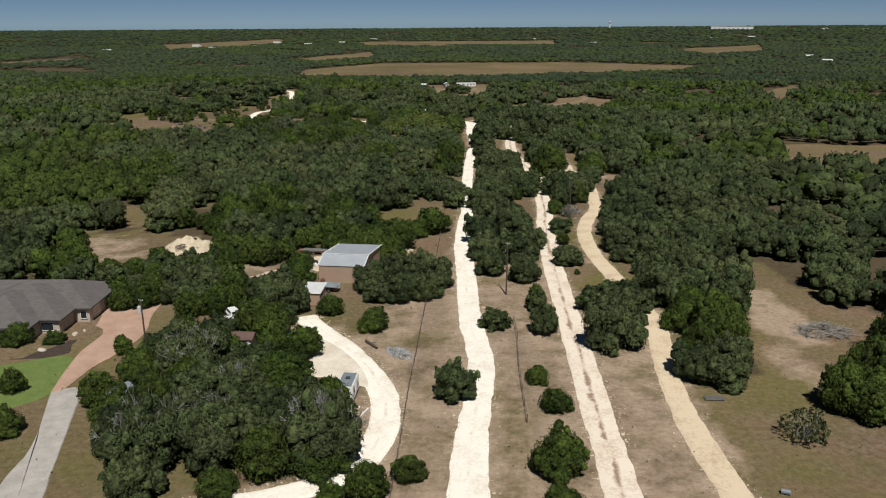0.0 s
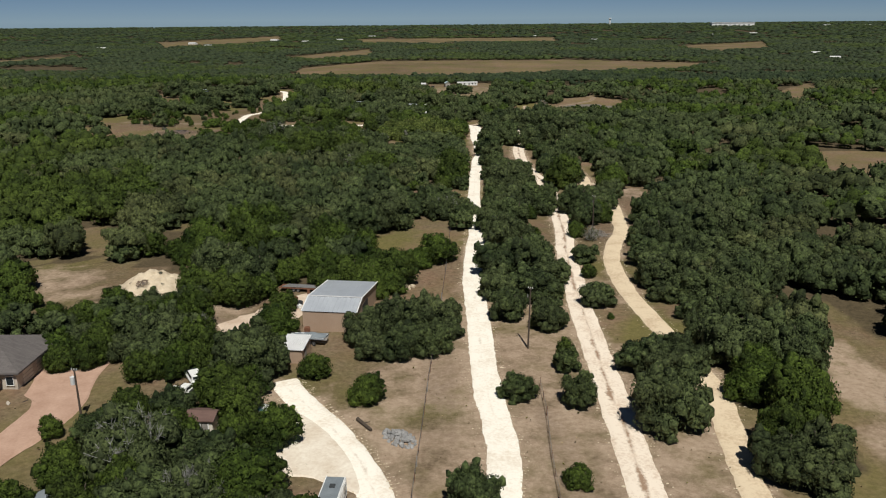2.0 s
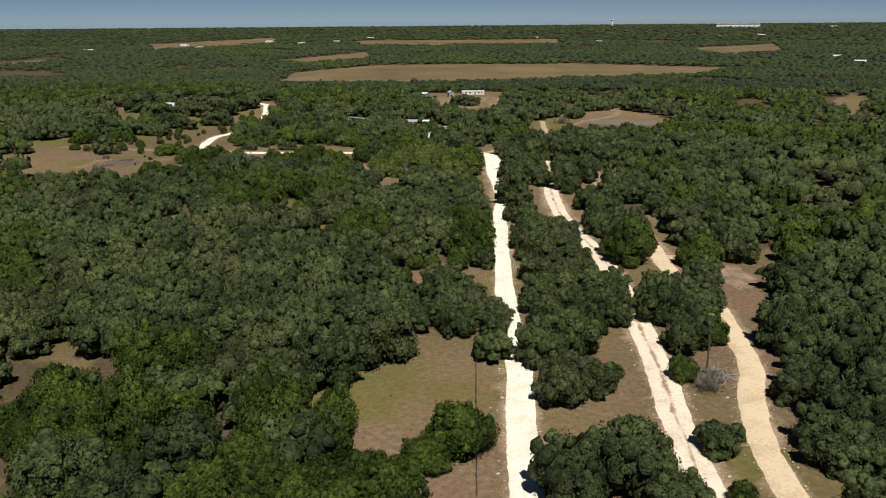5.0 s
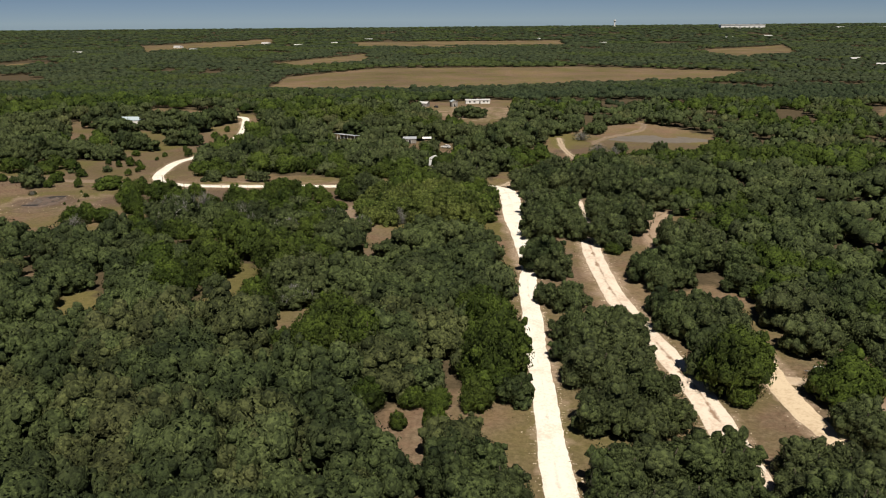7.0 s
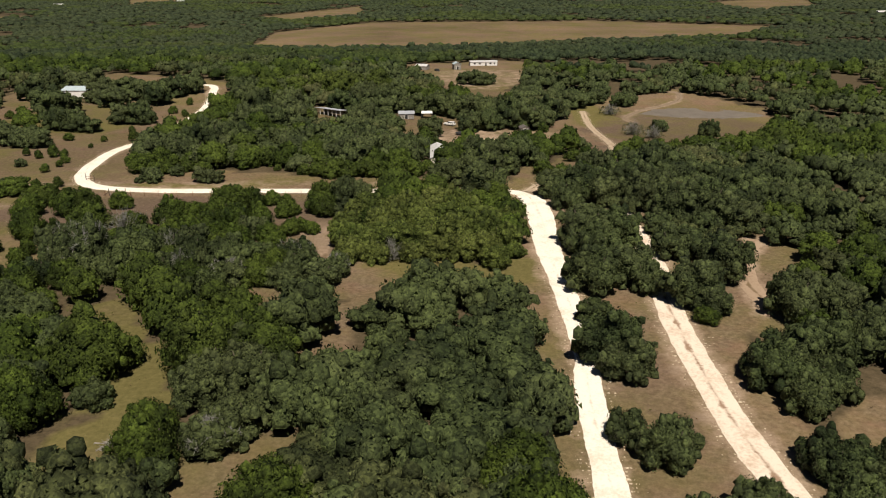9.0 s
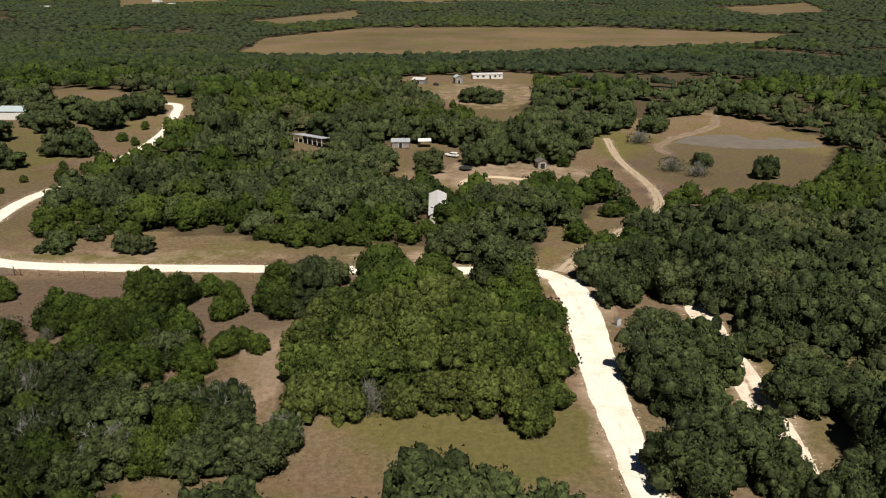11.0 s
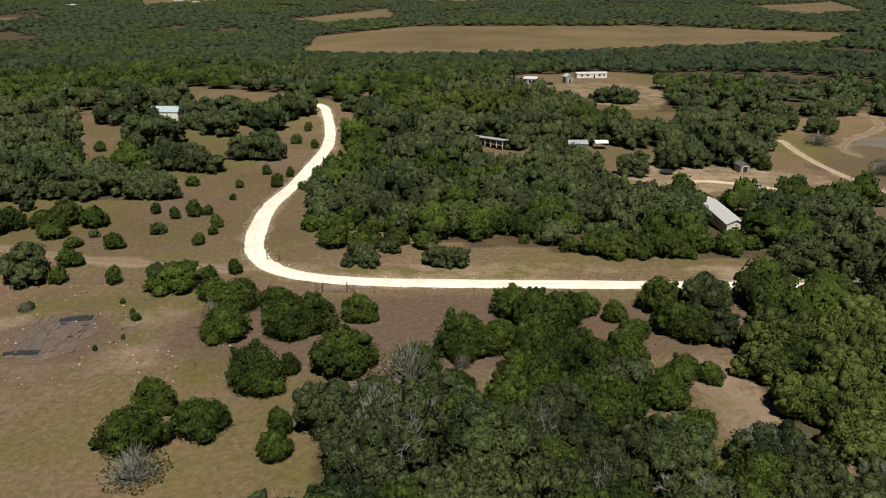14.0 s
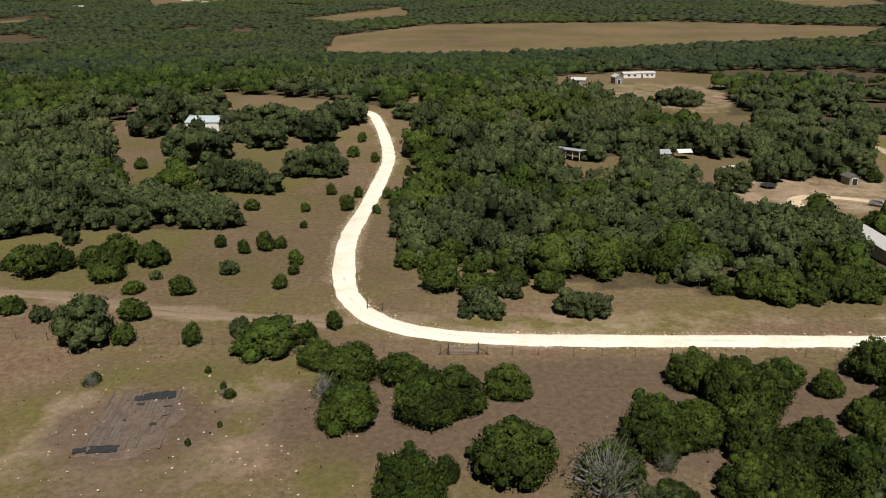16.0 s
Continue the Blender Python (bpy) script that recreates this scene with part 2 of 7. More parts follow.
CLEARINGS = {
    "meadow_shed": [(-36, 205), (-27, 200), (-24, 210), (-19, 218), (-8, 232), (1, 226), (1, 214), (0, 185), (-7, 176), (-14, 174), (-18, 202), (-26, 196)],
    "yard_floor": [(-54, 174), (-46, 164), (-39, 164), (-35, 171), (-28, 172), (-28, 166), (-36, 163), (-37, 159), (-32, 145), (-38, 146), (-44, 160)],
    "trampoline_lawn": [(-81, 174), (-72, 174), (-65, 162), (-64, 157), (-71, 157)],
    "yard_west": [(-95, 199), (-77, 190), (-71, 193), (-63, 188), (-63, 172), (-66, 171), (-79, 171)],
    "yard": [(-84, 197), (-61, 189), (-50, 167), (-36, 177), (-28, 176), (-14, 176), (-14, 155), (-15, 140), (-26, 140), (-34, 147), (-39, 150), (-52, 162), (-63, 173), (-73, 177)],
    "west_gap": [(-96, 228), (-83, 220), (-74, 197), (-83, 202)],
    "gap_a": [(-70, 228), (-64, 234), (-62, 218), (-66, 216)],
    "far_west": [(-189, 426), (-149, 433), (-110, 404), (-125, 363), (-163, 387)],
    "turnout": [(55, 273), (75, 276), (65, 257), (50, 228), (37, 184), (41, 163), (40, 150), (17, 140), (11, 142), (25, 175), (34, 194), (44, 237)],
    "gap_b": [(64, 232), (68, 231), (61, 219)],
    "east_strip": [(142, 336), (188, 330), (215, 304), (182, 256), (143, 273), (131, 291)],
    "east_field": [(65, 167), (71, 163), (72, 148), (75, 137), (83, 132), (87, 122), (68, 122), (56, 105), (54, 95), (61, 86), (49, 67), (29, 67), (35, 103), (48, 109), (56, 133)],
    "near": [(-128, 156), (-65, 144), (-60, 147), (-47, 162), (-30, 179), (-19, 153), (3, 200), (7, 199), (9, 153), (25, 153), (41, 145), (40, 122), (32, 75), (31, 58), (-71, 59)],
    "meadow_two": [(-12, 260), (-13, 270), (-8, 272), (1, 273), (2, 267), (3, 259)],
    "gap_c": [(-87, 307), (-97, 327), (-98, 341), (-91, 323)],
    "gap_d": [(-78, 295), (-66, 300), (-72, 312), (-81, 319), (-81, 313)],
    "gap_e": [(-53, 330), (-47, 335), (-45, 322), (-49, 318)],
    "gap_f": [(-26, 371), (-14, 374), (4, 368), (-1, 357), (-13, 362), (-15, 355), (-21, 351)],
    "gap_g": [(-54, 331), (-47, 333), (-44, 315), (-51, 310), (-53, 313), (-50, 320)],
    "gap_h": [(-39, 312), (-27, 311), (-26, 304), (-34, 306)],
    "between": [(12, 339), (15, 331), (26, 347), (30, 351), (32, 302), (16, 294), (8, 294), (11, 322)],
    "strip": [(8, 150), (22, 150), (25, 190), (28.5, 230), (30, 270), (27, 300), (27, 340), (31, 400), (34, 425), (19, 425), (18, 400), (16.5, 360), (15, 330), (12, 300), (9, 250), (8, 200)],
    "glade_a": [(-54, 330), (-48, 335), (-45, 328), (-43, 322), (-45, 314), (-42, 304), (-45, 302), (-52, 304), (-53, 312), (-51, 320)],
    "glade_b": [(-40, 312), (-33, 311), (-27, 312), (-25, 299), (-29, 297), (-33, 297), (-37, 299)],
    "glade_c": [(-68, 349), (-63, 359), (-58, 350), (-57, 334), (-64, 336)],
    "glade_d": [(-28, 330), (-28, 345), (-26, 351), (-20, 354), (-20, 336), (-22, 329), (-25, 326)],
    "road_shoulder": [(3, 240), (4, 275), (5, 292), (7, 322), (9, 365), (10, 405), (21, 405), (20, 365), (18, 322), (16, 292), (14, 260), (13, 240)],
    "verge_brown": [(53, 387), (62, 386), (52, 354), (41, 345), (32, 307), (33, 331), (37, 348), (46, 363)],
    "spur_gap": [(46, 322), (51, 320), (53, 311), (50, 307), (47, 308), (43, 315)],
    "boat_lot": [(51, 296), (51, 284), (63, 271), (77, 286), (55, 245), (48, 239), (51, 248), (55, 267), (51, 276), (41, 257), (39, 267)],
    "gap_k": [(-63, 352), (-55, 342), (-47, 333), (-44, 312), (-51, 310), (-52, 320), (-54, 331), (-60, 342)],
    "gap_n": [(-103, 379), (-94, 383), (-88, 367), (-97, 368)],
    "gap_o": [(-63, 302), (-61, 304), (-57, 294), (-57, 291)],
    "meadow_three": [(-13, 264), (-7, 262), (5, 272), (4, 256), (7, 252), (6, 246), (5, 258), (1, 262), (-7, 256), (-9, 250), (-14, 250), (-15, 254)],
    "gap_p": [(-51, 406), (-48, 411), (-41, 402), (-32, 389), (-32, 379), (-36, 370), (-43, 370), (-40, 376), (-39, 387)],
    "east_gap_a": [(18, 447), (26, 447), (35, 462), (35, 452), (23, 436), (15, 427), (12, 430)],
    "pond_meadow": [(60, 593), (81, 628), (117, 628), (105, 593), (127, 602), (140, 574), (88, 481), (60, 471), (53, 490), (58, 550)],
    "trailer_gap": [(-29, 742), (-3, 753), (53, 757), (41, 681), (25, 647), (2, 633), (-17, 673)],
    "county_verge": [(-100, 419), (-30, 419), (-10, 418), (8, 416), (11, 405), (14, 405), (14, 412), (10, 440), (-30, 438), (-95, 438)],
    "brown_track": [(53, 382), (63, 387), (59, 369), (46, 346), (40, 343)],
    "gap_i": [(-29, 348), (-21, 351), (-23, 338), (-28, 340)],
    "gap_j": [(-41, 391), (-32, 390), (-31, 376), (-38, 377)],
    "north_field": [(-194, 459), (-183, 478), (-156, 483), (-134, 484), (-155, 517), (-177, 524), (-203, 585), (-215, 644), (-188, 682), (-129, 651), (-111, 629), (-96, 677), (-102, 571), (-101, 541), (-93, 535), (-101, 483), (-96, 456), (-84, 457), (-71, 449), (-48, 444), (-20, 440), (-5, 438), (-16, 422), (-42, 382), (-144, 385)],
    "burn_field": [(-177, 416), (-150, 416), (-105, 400), (-95, 390), (-89, 390), (-85, 369), (-83, 359), (-131, 353)],
    "elm_meadow": [(-53, 413), (-38, 413), (-27, 407), (-30, 375), (-28, 372), (-14, 376), (-2, 372), (6, 367), (9, 357), (-41, 357), (-39, 380), (-40, 401)],
    "road_verge": [(11, 412), (10, 395), (9, 382), (8, 373), (2, 357), (12, 357), (14, 369), (14, 391), (15, 412)],
    "homestead_yard": [(-58, 545), (-39, 570), (-12, 581), (6, 580), (18, 555), (43, 554), (10, 494), (-4, 513), (-19, 524), (-24, 542), (-43, 530), (-58, 528)],
    "trailer_meadow": [(-28, 791), (37, 838), (90, 787), (38, 708), (27, 644), (36, 643), (16, 601), (9, 605), (12, 633), (-6, 643), (-11, 662), (-19, 685), (-36, 710)],
    "homestead": [(-22, 554), (-15, 571), (3, 556), (11, 549), (39, 557), (61, 602), (118, 639), (143, 587), (97, 507), (73, 498), (50, 478), (30, 443), (21, 433), (12, 436), (14, 448), (30, 468), (40, 498), (23, 496), (0, 492), (-8, 488), (-23, 500)],
    "mobile_home": [(-33, 736), (55, 790), (42, 700), (13, 631), (-2, 629), (-9, 671), (-30, 704)],
    "long_shed": [(-60, 584), (-48, 584), (-46, 540), (-56, 540)],
    "big_pasture": [(-192, 1024), (-208, 1241), (-93, 1427), (224, 1405), (439, 1262), (317, 1109), (145, 1060), (-17, 1001), (-93, 960)],
    "pasture_b": [(-282, 2870), (408, 2856), (347, 2430), (-235, 2393)],
    "pasture_c": [(565, 1996), (912, 2309), (718, 1783), (538, 1632)],
    "pasture_d": [(-311, 1580), (-167, 1975), (-130, 1602), (-233, 1438)],
    "pasture_e": [(-934, 2673), (-629, 3217), (-520, 2701), (-725, 2157)],
    "pasture_f": [(-831, 1516), (-774, 1696), (-705, 1542), (-764, 1392)],
    "pasture_g": [(265, 655), (347, 772), (287, 640), (245, 582)],
}

def inside(poly, x, y):
    x, y = np.asarray(x, float), np.asarray(y, float)
    odd = np.zeros(x.shape, bool)
    for (ax, ay), (bx, by) in zip(poly, poly[1:] + poly[:1]):
        if ay != by:
            odd ^= ((ay > y) != (by > y)) & (x < (bx - ax) * (y - ay) / (by - ay) + ax)
    return odd


def open_land(x, y):
    some = np.zeros(np.shape(x), bool)
    for poly in CLEARINGS.values():
        some |= inside(poly, x, y)
    return some


ROADS = {
    "main": ([(0, -60), (2, 40), (3, 81), (5, 102), (6, 114), (5, 134), (5, 161), (5, 183), (6, 200), (7.4, 218), (8, 250), (9.4, 275), (10.2, 292), (11.3, 306), (12.3, 322), (14.2, 338), (14.5, 365), (14.6, 380), (15.6, 398), (15.9, 410), (15, 419)], 3.9),
    "county": ([(16, 412), (14, 420), (8, 423.6), (-12, 424.6), (-44, 426), (-66, 426.8), (-82, 427.8), (-93, 430), (-100.5, 434), (-105.5, 441), (-108.6, 451), (-110.4, 472), (-109.6, 500), (-107.6, 535), (-107.2, 557), (-110, 584), (-114, 606), (-116.5, 618), (-121, 627), (-129.9, 629.8)], 3.5),
    "middle": ([(17, 30), (20.4, 79), (21, 94), (22, 114), (23, 136), (24, 158), (25, 174), (27, 199), (29, 215), (30.5, 234), (32, 262), (32, 278), (30.2, 296), (29, 312), (29.3, 328), (30.3, 346), (33.5, 370), (35, 398), (36.5, 422), (40, 444)], 4.2),
    "east": ([(34, 40), (33, 79), (32.9, 94), (34.2, 109), (37.5, 130), (36.5, 150), (35, 170), (35.8, 190), (39.2, 205), (43.6, 217), (45.6, 230), (47.5, 248), (45, 264), (45, 274), (46, 283), (46, 295), (46, 304)], 3.4),
    "loop": ([(-25, 134), (-23, 130), (-17, 121), (-12, 112), (-8.5, 102), (-8, 93), (-9.5, 86), (-13, 81), (-18, 78), (-30, 74)], 3.8),
    "north_track": ([(15, 423), (25.4, 439.9), (36.7, 456.8), (48.2, 477.2), (54.3, 501.7), (56.7, 527), (56.3, 557), (58.8, 590.7)], 2.2),
    "ranch_drive": ([(43.7, 503.7), (28.4, 516.4), (20.1, 525.4), (10.2, 530), (3.3, 526.3), (0.8, 518), (3.9, 511)], 3.2),
    "field_track": ([(-170, 449), (-155, 446), (-138, 440), (-123, 437), (-109, 434)], 2.4),
    "meadow_track": ([(76, 564), (75, 575), (86, 591), (97, 600), (110, 615), (115, 634), (110, 637)], 2.4),
    "brown": ([(47, 346), (47.5, 352), (48, 361), (52, 374), (58, 384)], 3.5),
}


def smooth_line(pts, gap):
    p = np.array(pts, float)
    p = np.vstack([2 * p[0] - p[1], p, 2 * p[-1] - p[-2]])
    out = []
    for i in range(1, len(p) - 2):
        a, b, c, d = p[i - 1 : i + 3]
        k = max(2, int(np.hypot(*(c - b)) / gap))
        u = np.linspace(0, 1, k, endpoint=False)[:, None]
        out.append(0.5 * (2 * b + (c - a) * u + (2 * a - 5 * b + 4 * c - d) * u**2 + (3 * b - a - 3 * c + d) * u**3))
    return np.vstack([*out, p[-2][None]])


LINES = {k: smooth_line(p, 0.7) for k, (p, w) in ROADS.items()}


def off_roads(x, y):
    """How far a place is from the nearest road's edge."""
    far = np.full(np.shape(x), 1e9)
    for k, line in LINES.items():
        for a in line[::5]:
            far = np.minimum(far, np.hypot(x - a[0], y - a[1]) - ROADS[k][1] / 2)
    return far


def mesh_of(name, verts, faces, material, smooth=False, normals=None):
    """A mesh from arrays of places and of equal-sided faces."""
    verts, faces = np.asarray(verts, np.float32), np.asarray(faces, np.int32)
    me = bpy.data.meshes.new(name)
    me.vertices.add(len(verts))
    me.vertices.foreach_set("co", verts.ravel())
    k = faces.shape[1]
    me.loops.add(faces.size)
    me.loops.foreach_set("vertex_index", faces.ravel())
    me.polygons.add(len(faces))
    me.polygons.foreach_set("loop_start", np.arange(0, faces.size, k, dtype=np.int32))
    if smooth:
        me.polygons.foreach_set("use_smooth", np.ones(len(faces), bool))
    me.materials.append(material)
    me.update(calc_edges=True)
    if normals is not None:
        me.normals_split_custom_set_from_vertices(np.asarray(normals, np.float32))
    return me


def build_ground():
    out = [280]
    while out[-1] < 4400:
        out.append(out[-1] + max(4, (out[-1] - 200) * 0.07))
    xs = np.r_[-np.array(out[::-1]), np.arange(-276, 277, 4.0), out]
    ys = [-250, -150, -60, 0]
    ys += list(np.arange(30, 700, 3.6))
    while ys[-1] < 4950:
        ys.append(ys[-1] + max(4, (ys[-1] - 500) * 0.03))
    X, Y = np.meshgrid(xs, np.array(ys))
    bumps = np.array([noise.noise((x * 0.05, y * 0.05, 0)) for x, y in zip(X.ravel(), Y.ravel())]).reshape(X.shape)
    road = np.where((np.abs(X) < 290) & (Y < 720), off_roads(X, Y), 50)
    Z = lie(X, Y) + 0.35 * bumps * step(road, 1, 8) - 0.02
    h, w = X.shape
    idx = np.arange(h * w).reshape(h, w)
    me = mesh_of("ground", np.stack([X, Y, Z], -1).reshape(-1, 3), np.stack([idx[:-1, :-1], idx[:-1, 1:], idx[1:, 1:], idx[1:, :-1]], -1).reshape(-1, 4), GROUND, True)
    # red: bare soil, green: greener grass, blue: litter and painted shade under the woods
    bare, lush, shaded_litter = np.zeros(X.shape), np.full(X.shape, 0.2), np.where(open_land(X, Y), 0.0, 0.72)
    for x, y, a, b, k in BARE:
        bare = np.maximum(bare, k * (1 - step(np.hypot((X - x) / a, (Y - y) / b), 0.6, 1.1)))
    for x, y, a, b, k in LUSH:
        lush = np.maximum(lush, k * (1 - step(np.hypot((X - x) / a, (Y - y) / b), 0.6, 1.1)))
    shaded_litter = np.where(Y > 900, np.where(shaded_litter > 0, 0.9, 0), shaded_litter)
    far_open = (Y > 900) & (shaded_litter == 0)
    shaded_litter = shaded_litter * (0.35 + 0.65 * step(road, 4, 9))
    lush = np.where(far_open, 0.24, lush)
    bare = np.maximum(bare, 0.72 * (1 - step(road, 0.0, 3.6)))
    dark = np.zeros(X.shape)
    for x, y, a, b, k in DARK_EARTH:
        dark = np.maximum(dark, k * (1 - step(np.hypot((X - x) / a, (Y - y) / b), 0.6, 1.1)))
    col = np.stack([bare, lush, shaded_litter, dark], -1).reshape(-1, 4).astype(np.float32)
    at = me.color_attributes.new("soil", "FLOAT_COLOR", "POINT")
    at.data.foreach_set("color", col.ravel())
    return tagged(new("ground", me), "dry pasture of brown grass and bare earth", "ground", kind="structure")


# x, y, half widths, strength
DARK_EARTH = [(58, 506, 12, 8, 0.8), (58, 489, 12, 8, 0.8), (59, 548, 12, 8, 0.8), (96.4, 541.2, 50, 60, 0.6), (65.4, 479.8, 20, 30, 0.5), (-150, 560, 40, 40, 0.4), (-129, 406, 13, 9, 0.9), (-130, 450, 70, 70, 0.42), (-60.1, 440.4, 60, 12, 0.3), (-70, 408, 58, 17, 0.85), (-20, 408, 34, 20, 0.6), (-60, 385, 40, 16, 0.5), (21, 325, 7, 24, 0.5), (-128, 398, 16, 8, 0.6), (-46, 160, 8, 6, 0.6), (80.8, 520.9, 20, 30, 0.4), (-9.8, 441, 60, 6, 0.35), (13, 110, 4, 30, 0.4), (-2, 130, 3, 40, 0.4)]
BARE = [(-88, 183, 22, 14, 0.6), (-70, 172, 14, 8, 0.55), (-48, 163, 10, 8, 0.7), (8, 112, 30, 80, 0.6), (30, 95, 9, 40, 0.6), (-136, 407, 8, 12, 0.62), (-128, 397, 22, 5, 0.55), (-116, 408, 8, 16, 0.55), (-75, 434.1, 60, 5, 0.5), (-46, 168, 12, 8, 0.8), (-36, 152, 7, 14, 0.8), (-24, 122, 10, 12, 0.7), (14, 530, 44, 28, 0.6), (20, 705, 44, 70, 0.5), (-8, 432, 26, 6, 0.6), (17, 410, 6, 14, 0.7), (55, 262, 8, 12, 0.6), (60, 134, 8, 20, 0.75), (55, 110, 6, 14, 0.6), (48, 350, 5, 25, 0.4), (22, 320, 7, 20, 0.35), (-33, 386, 7, 20, 0.6), (101.2, 572.6, 40, 14, 0.35)]
LUSH = [(76, 523, 14, 10, 0.85), (67, 536, 10, 8, 0.85), (100, 548, 14, 14, 0.85), (61, 580, 10, 30, 0.85), (-117, 410, 3, 9, 0.95), (-104, 404, 3, 12, 0.8), (-138, 396, 5, 3, 0.8), (-123, 396, 7, 2.5, 0.7), (-128, 419, 12, 3, 0.6), (97.3, 520.9, 40, 24, 0.6), (-165, 470, 30, 30, 0.6), (-80, 432, 30, 5, 0.5), (-60, 372, 30, 10, 0.7), (-5, 372, 20, 6, 0.7), (-20, 208, 14, 10, 0.5), (50, 85, 12, 30, 0.2), (36, 150, 6, 14, 0.6), (-150, 540, 30, 40, 0.5), (0, 366, 14, 8, 0.6), (-118, 412, 6, 6, 0.6), (98.9, 557.3, 40, 40, 0.45), (-95, 418, 30, 5, 0.5), (-60, 330, 40, 40, 0.45)]
build_ground()


def build_road(name, key, material, label, lift=0.07):
    line, width = LINES[key], ROADS[key][1]
    along = np.gradient(line, axis=0)
    along /= np.hypot(*along.T)[:, None]
    side = np.stack([along[:, 1], -along[:, 0]], -1)
    verts, uvs = [], []
    far = np.r_[0, np.cumsum(np.hypot(*np.diff(line, axis=0).T))]
    cols = 9
    for i, (p, s) in enumerate(zip(line, side)):
        swell = 1 - 0.14 * float(step(p[1], 245, 262) - step(p[1], 335, 352)) + 0.55 * float(step(p[1], 355, 405)) + 0.22 * float(1 - step(p[1], 70, 105)) if key == "main" else 1.0
        wide = width * swell * (1 + 0.10 * noise.noise((far[i] * 0.07, len(key), 3.3)) + 0.07 * noise.noise((far[i] * 0.21, len(key), 8.8)))
        for c in range(cols):
            u = c / (cols - 1) - 0.5
            wobble = noise.noise((far[i] * 0.35, c * 3.1 + len(key) * 7, 1.7)) * 0.36 + noise.noise((far[i] * 0.9, c * 5.0, 9.3)) * 0.26
            q = p + s * (u * (wide + 0.8) + (wobble if c in (0, cols - 1) else 0))
            crown = 0.05 * (1 - (2 * u) ** 2)
            z = float(lie(q[0], q[1])) + (lift + crown if 0 < c < cols - 1 else -0.12)
            verts.append((q[0], q[1], z))
            uvs.append((u + 0.5, far[i]))
    h = len(line)
    idx = np.arange(h * cols).reshape(h, cols)
    faces = np.stack([idx[:-1, :-1], idx[:-1, 1:], idx[1:, 1:], idx[1:, :-1]], -1).reshape(-1, 4)
    me = mesh_of(name, verts, faces, material, True)
    layer = me.uv_layers.new(name="UVMap")
    layer.data.foreach_set("uv", np.array(uvs, np.float32)[faces.ravel()].ravel())
    return tagged(new(name, me), label, "road", kind="structure")


build_road("road_1", "main", CALICHE, "bright white caliche ranch road with ragged edges")
build_road("road_2", "county", CALICHE, "white caliche road curving through dry pasture", 0.09)
build_road("road_3", "middle", TWO_TRACK, "rutted pale two-track lane with a dirt middle", 0.06)
build_road("road_4", "east", TAN_TRACK, "tan caliche lane winding between oaks", 0.08)
build_road("road_5", "loop", CALICHE, "white caliche driveway looping past a camper", 0.1)
build_road("road_6", "north_track", DIRT_TRACK, "narrow dirt track crossing a meadow", 0.05)
build_road("road_7", "ranch_drive", TAN_TRACK, "pale curved ranch driveway", 0.05)
build_road("road_9", "field_track", FIELD_TRACK, "faint worn track through dry grass", 0.04)
build_road("road_10", "meadow_track", FIELD_TRACK, "faint curving track across a meadow", 0.04)
build_road("road_8", "brown", FAINT_TRACK, "bare brown earth track between oaks", 0.05)

# ---- trees ----
def dome():
    """A low-sided rounded hump, open below."""
    v = [(0, 0, 1.0)]
    for r, z, turn in ((0.78, 0.6, 0.0), (1.0, -0.25, 0.5)):
        v += [(r * math.cos(math.pi * (i + turn) / 3), r * math.sin(math.pi * (i + turn) / 3), z) for i in range(6)]
    f = []
    for i in range(6):
        j = (i + 1) % 6
        f += [(0, 1 + i, 1 + j), (1 + i, 7 + i, 1 + j), (1 + j, 7 + i, 7 + j)]
    return np.array(v, float), np.array(f)


HUMP = dome()


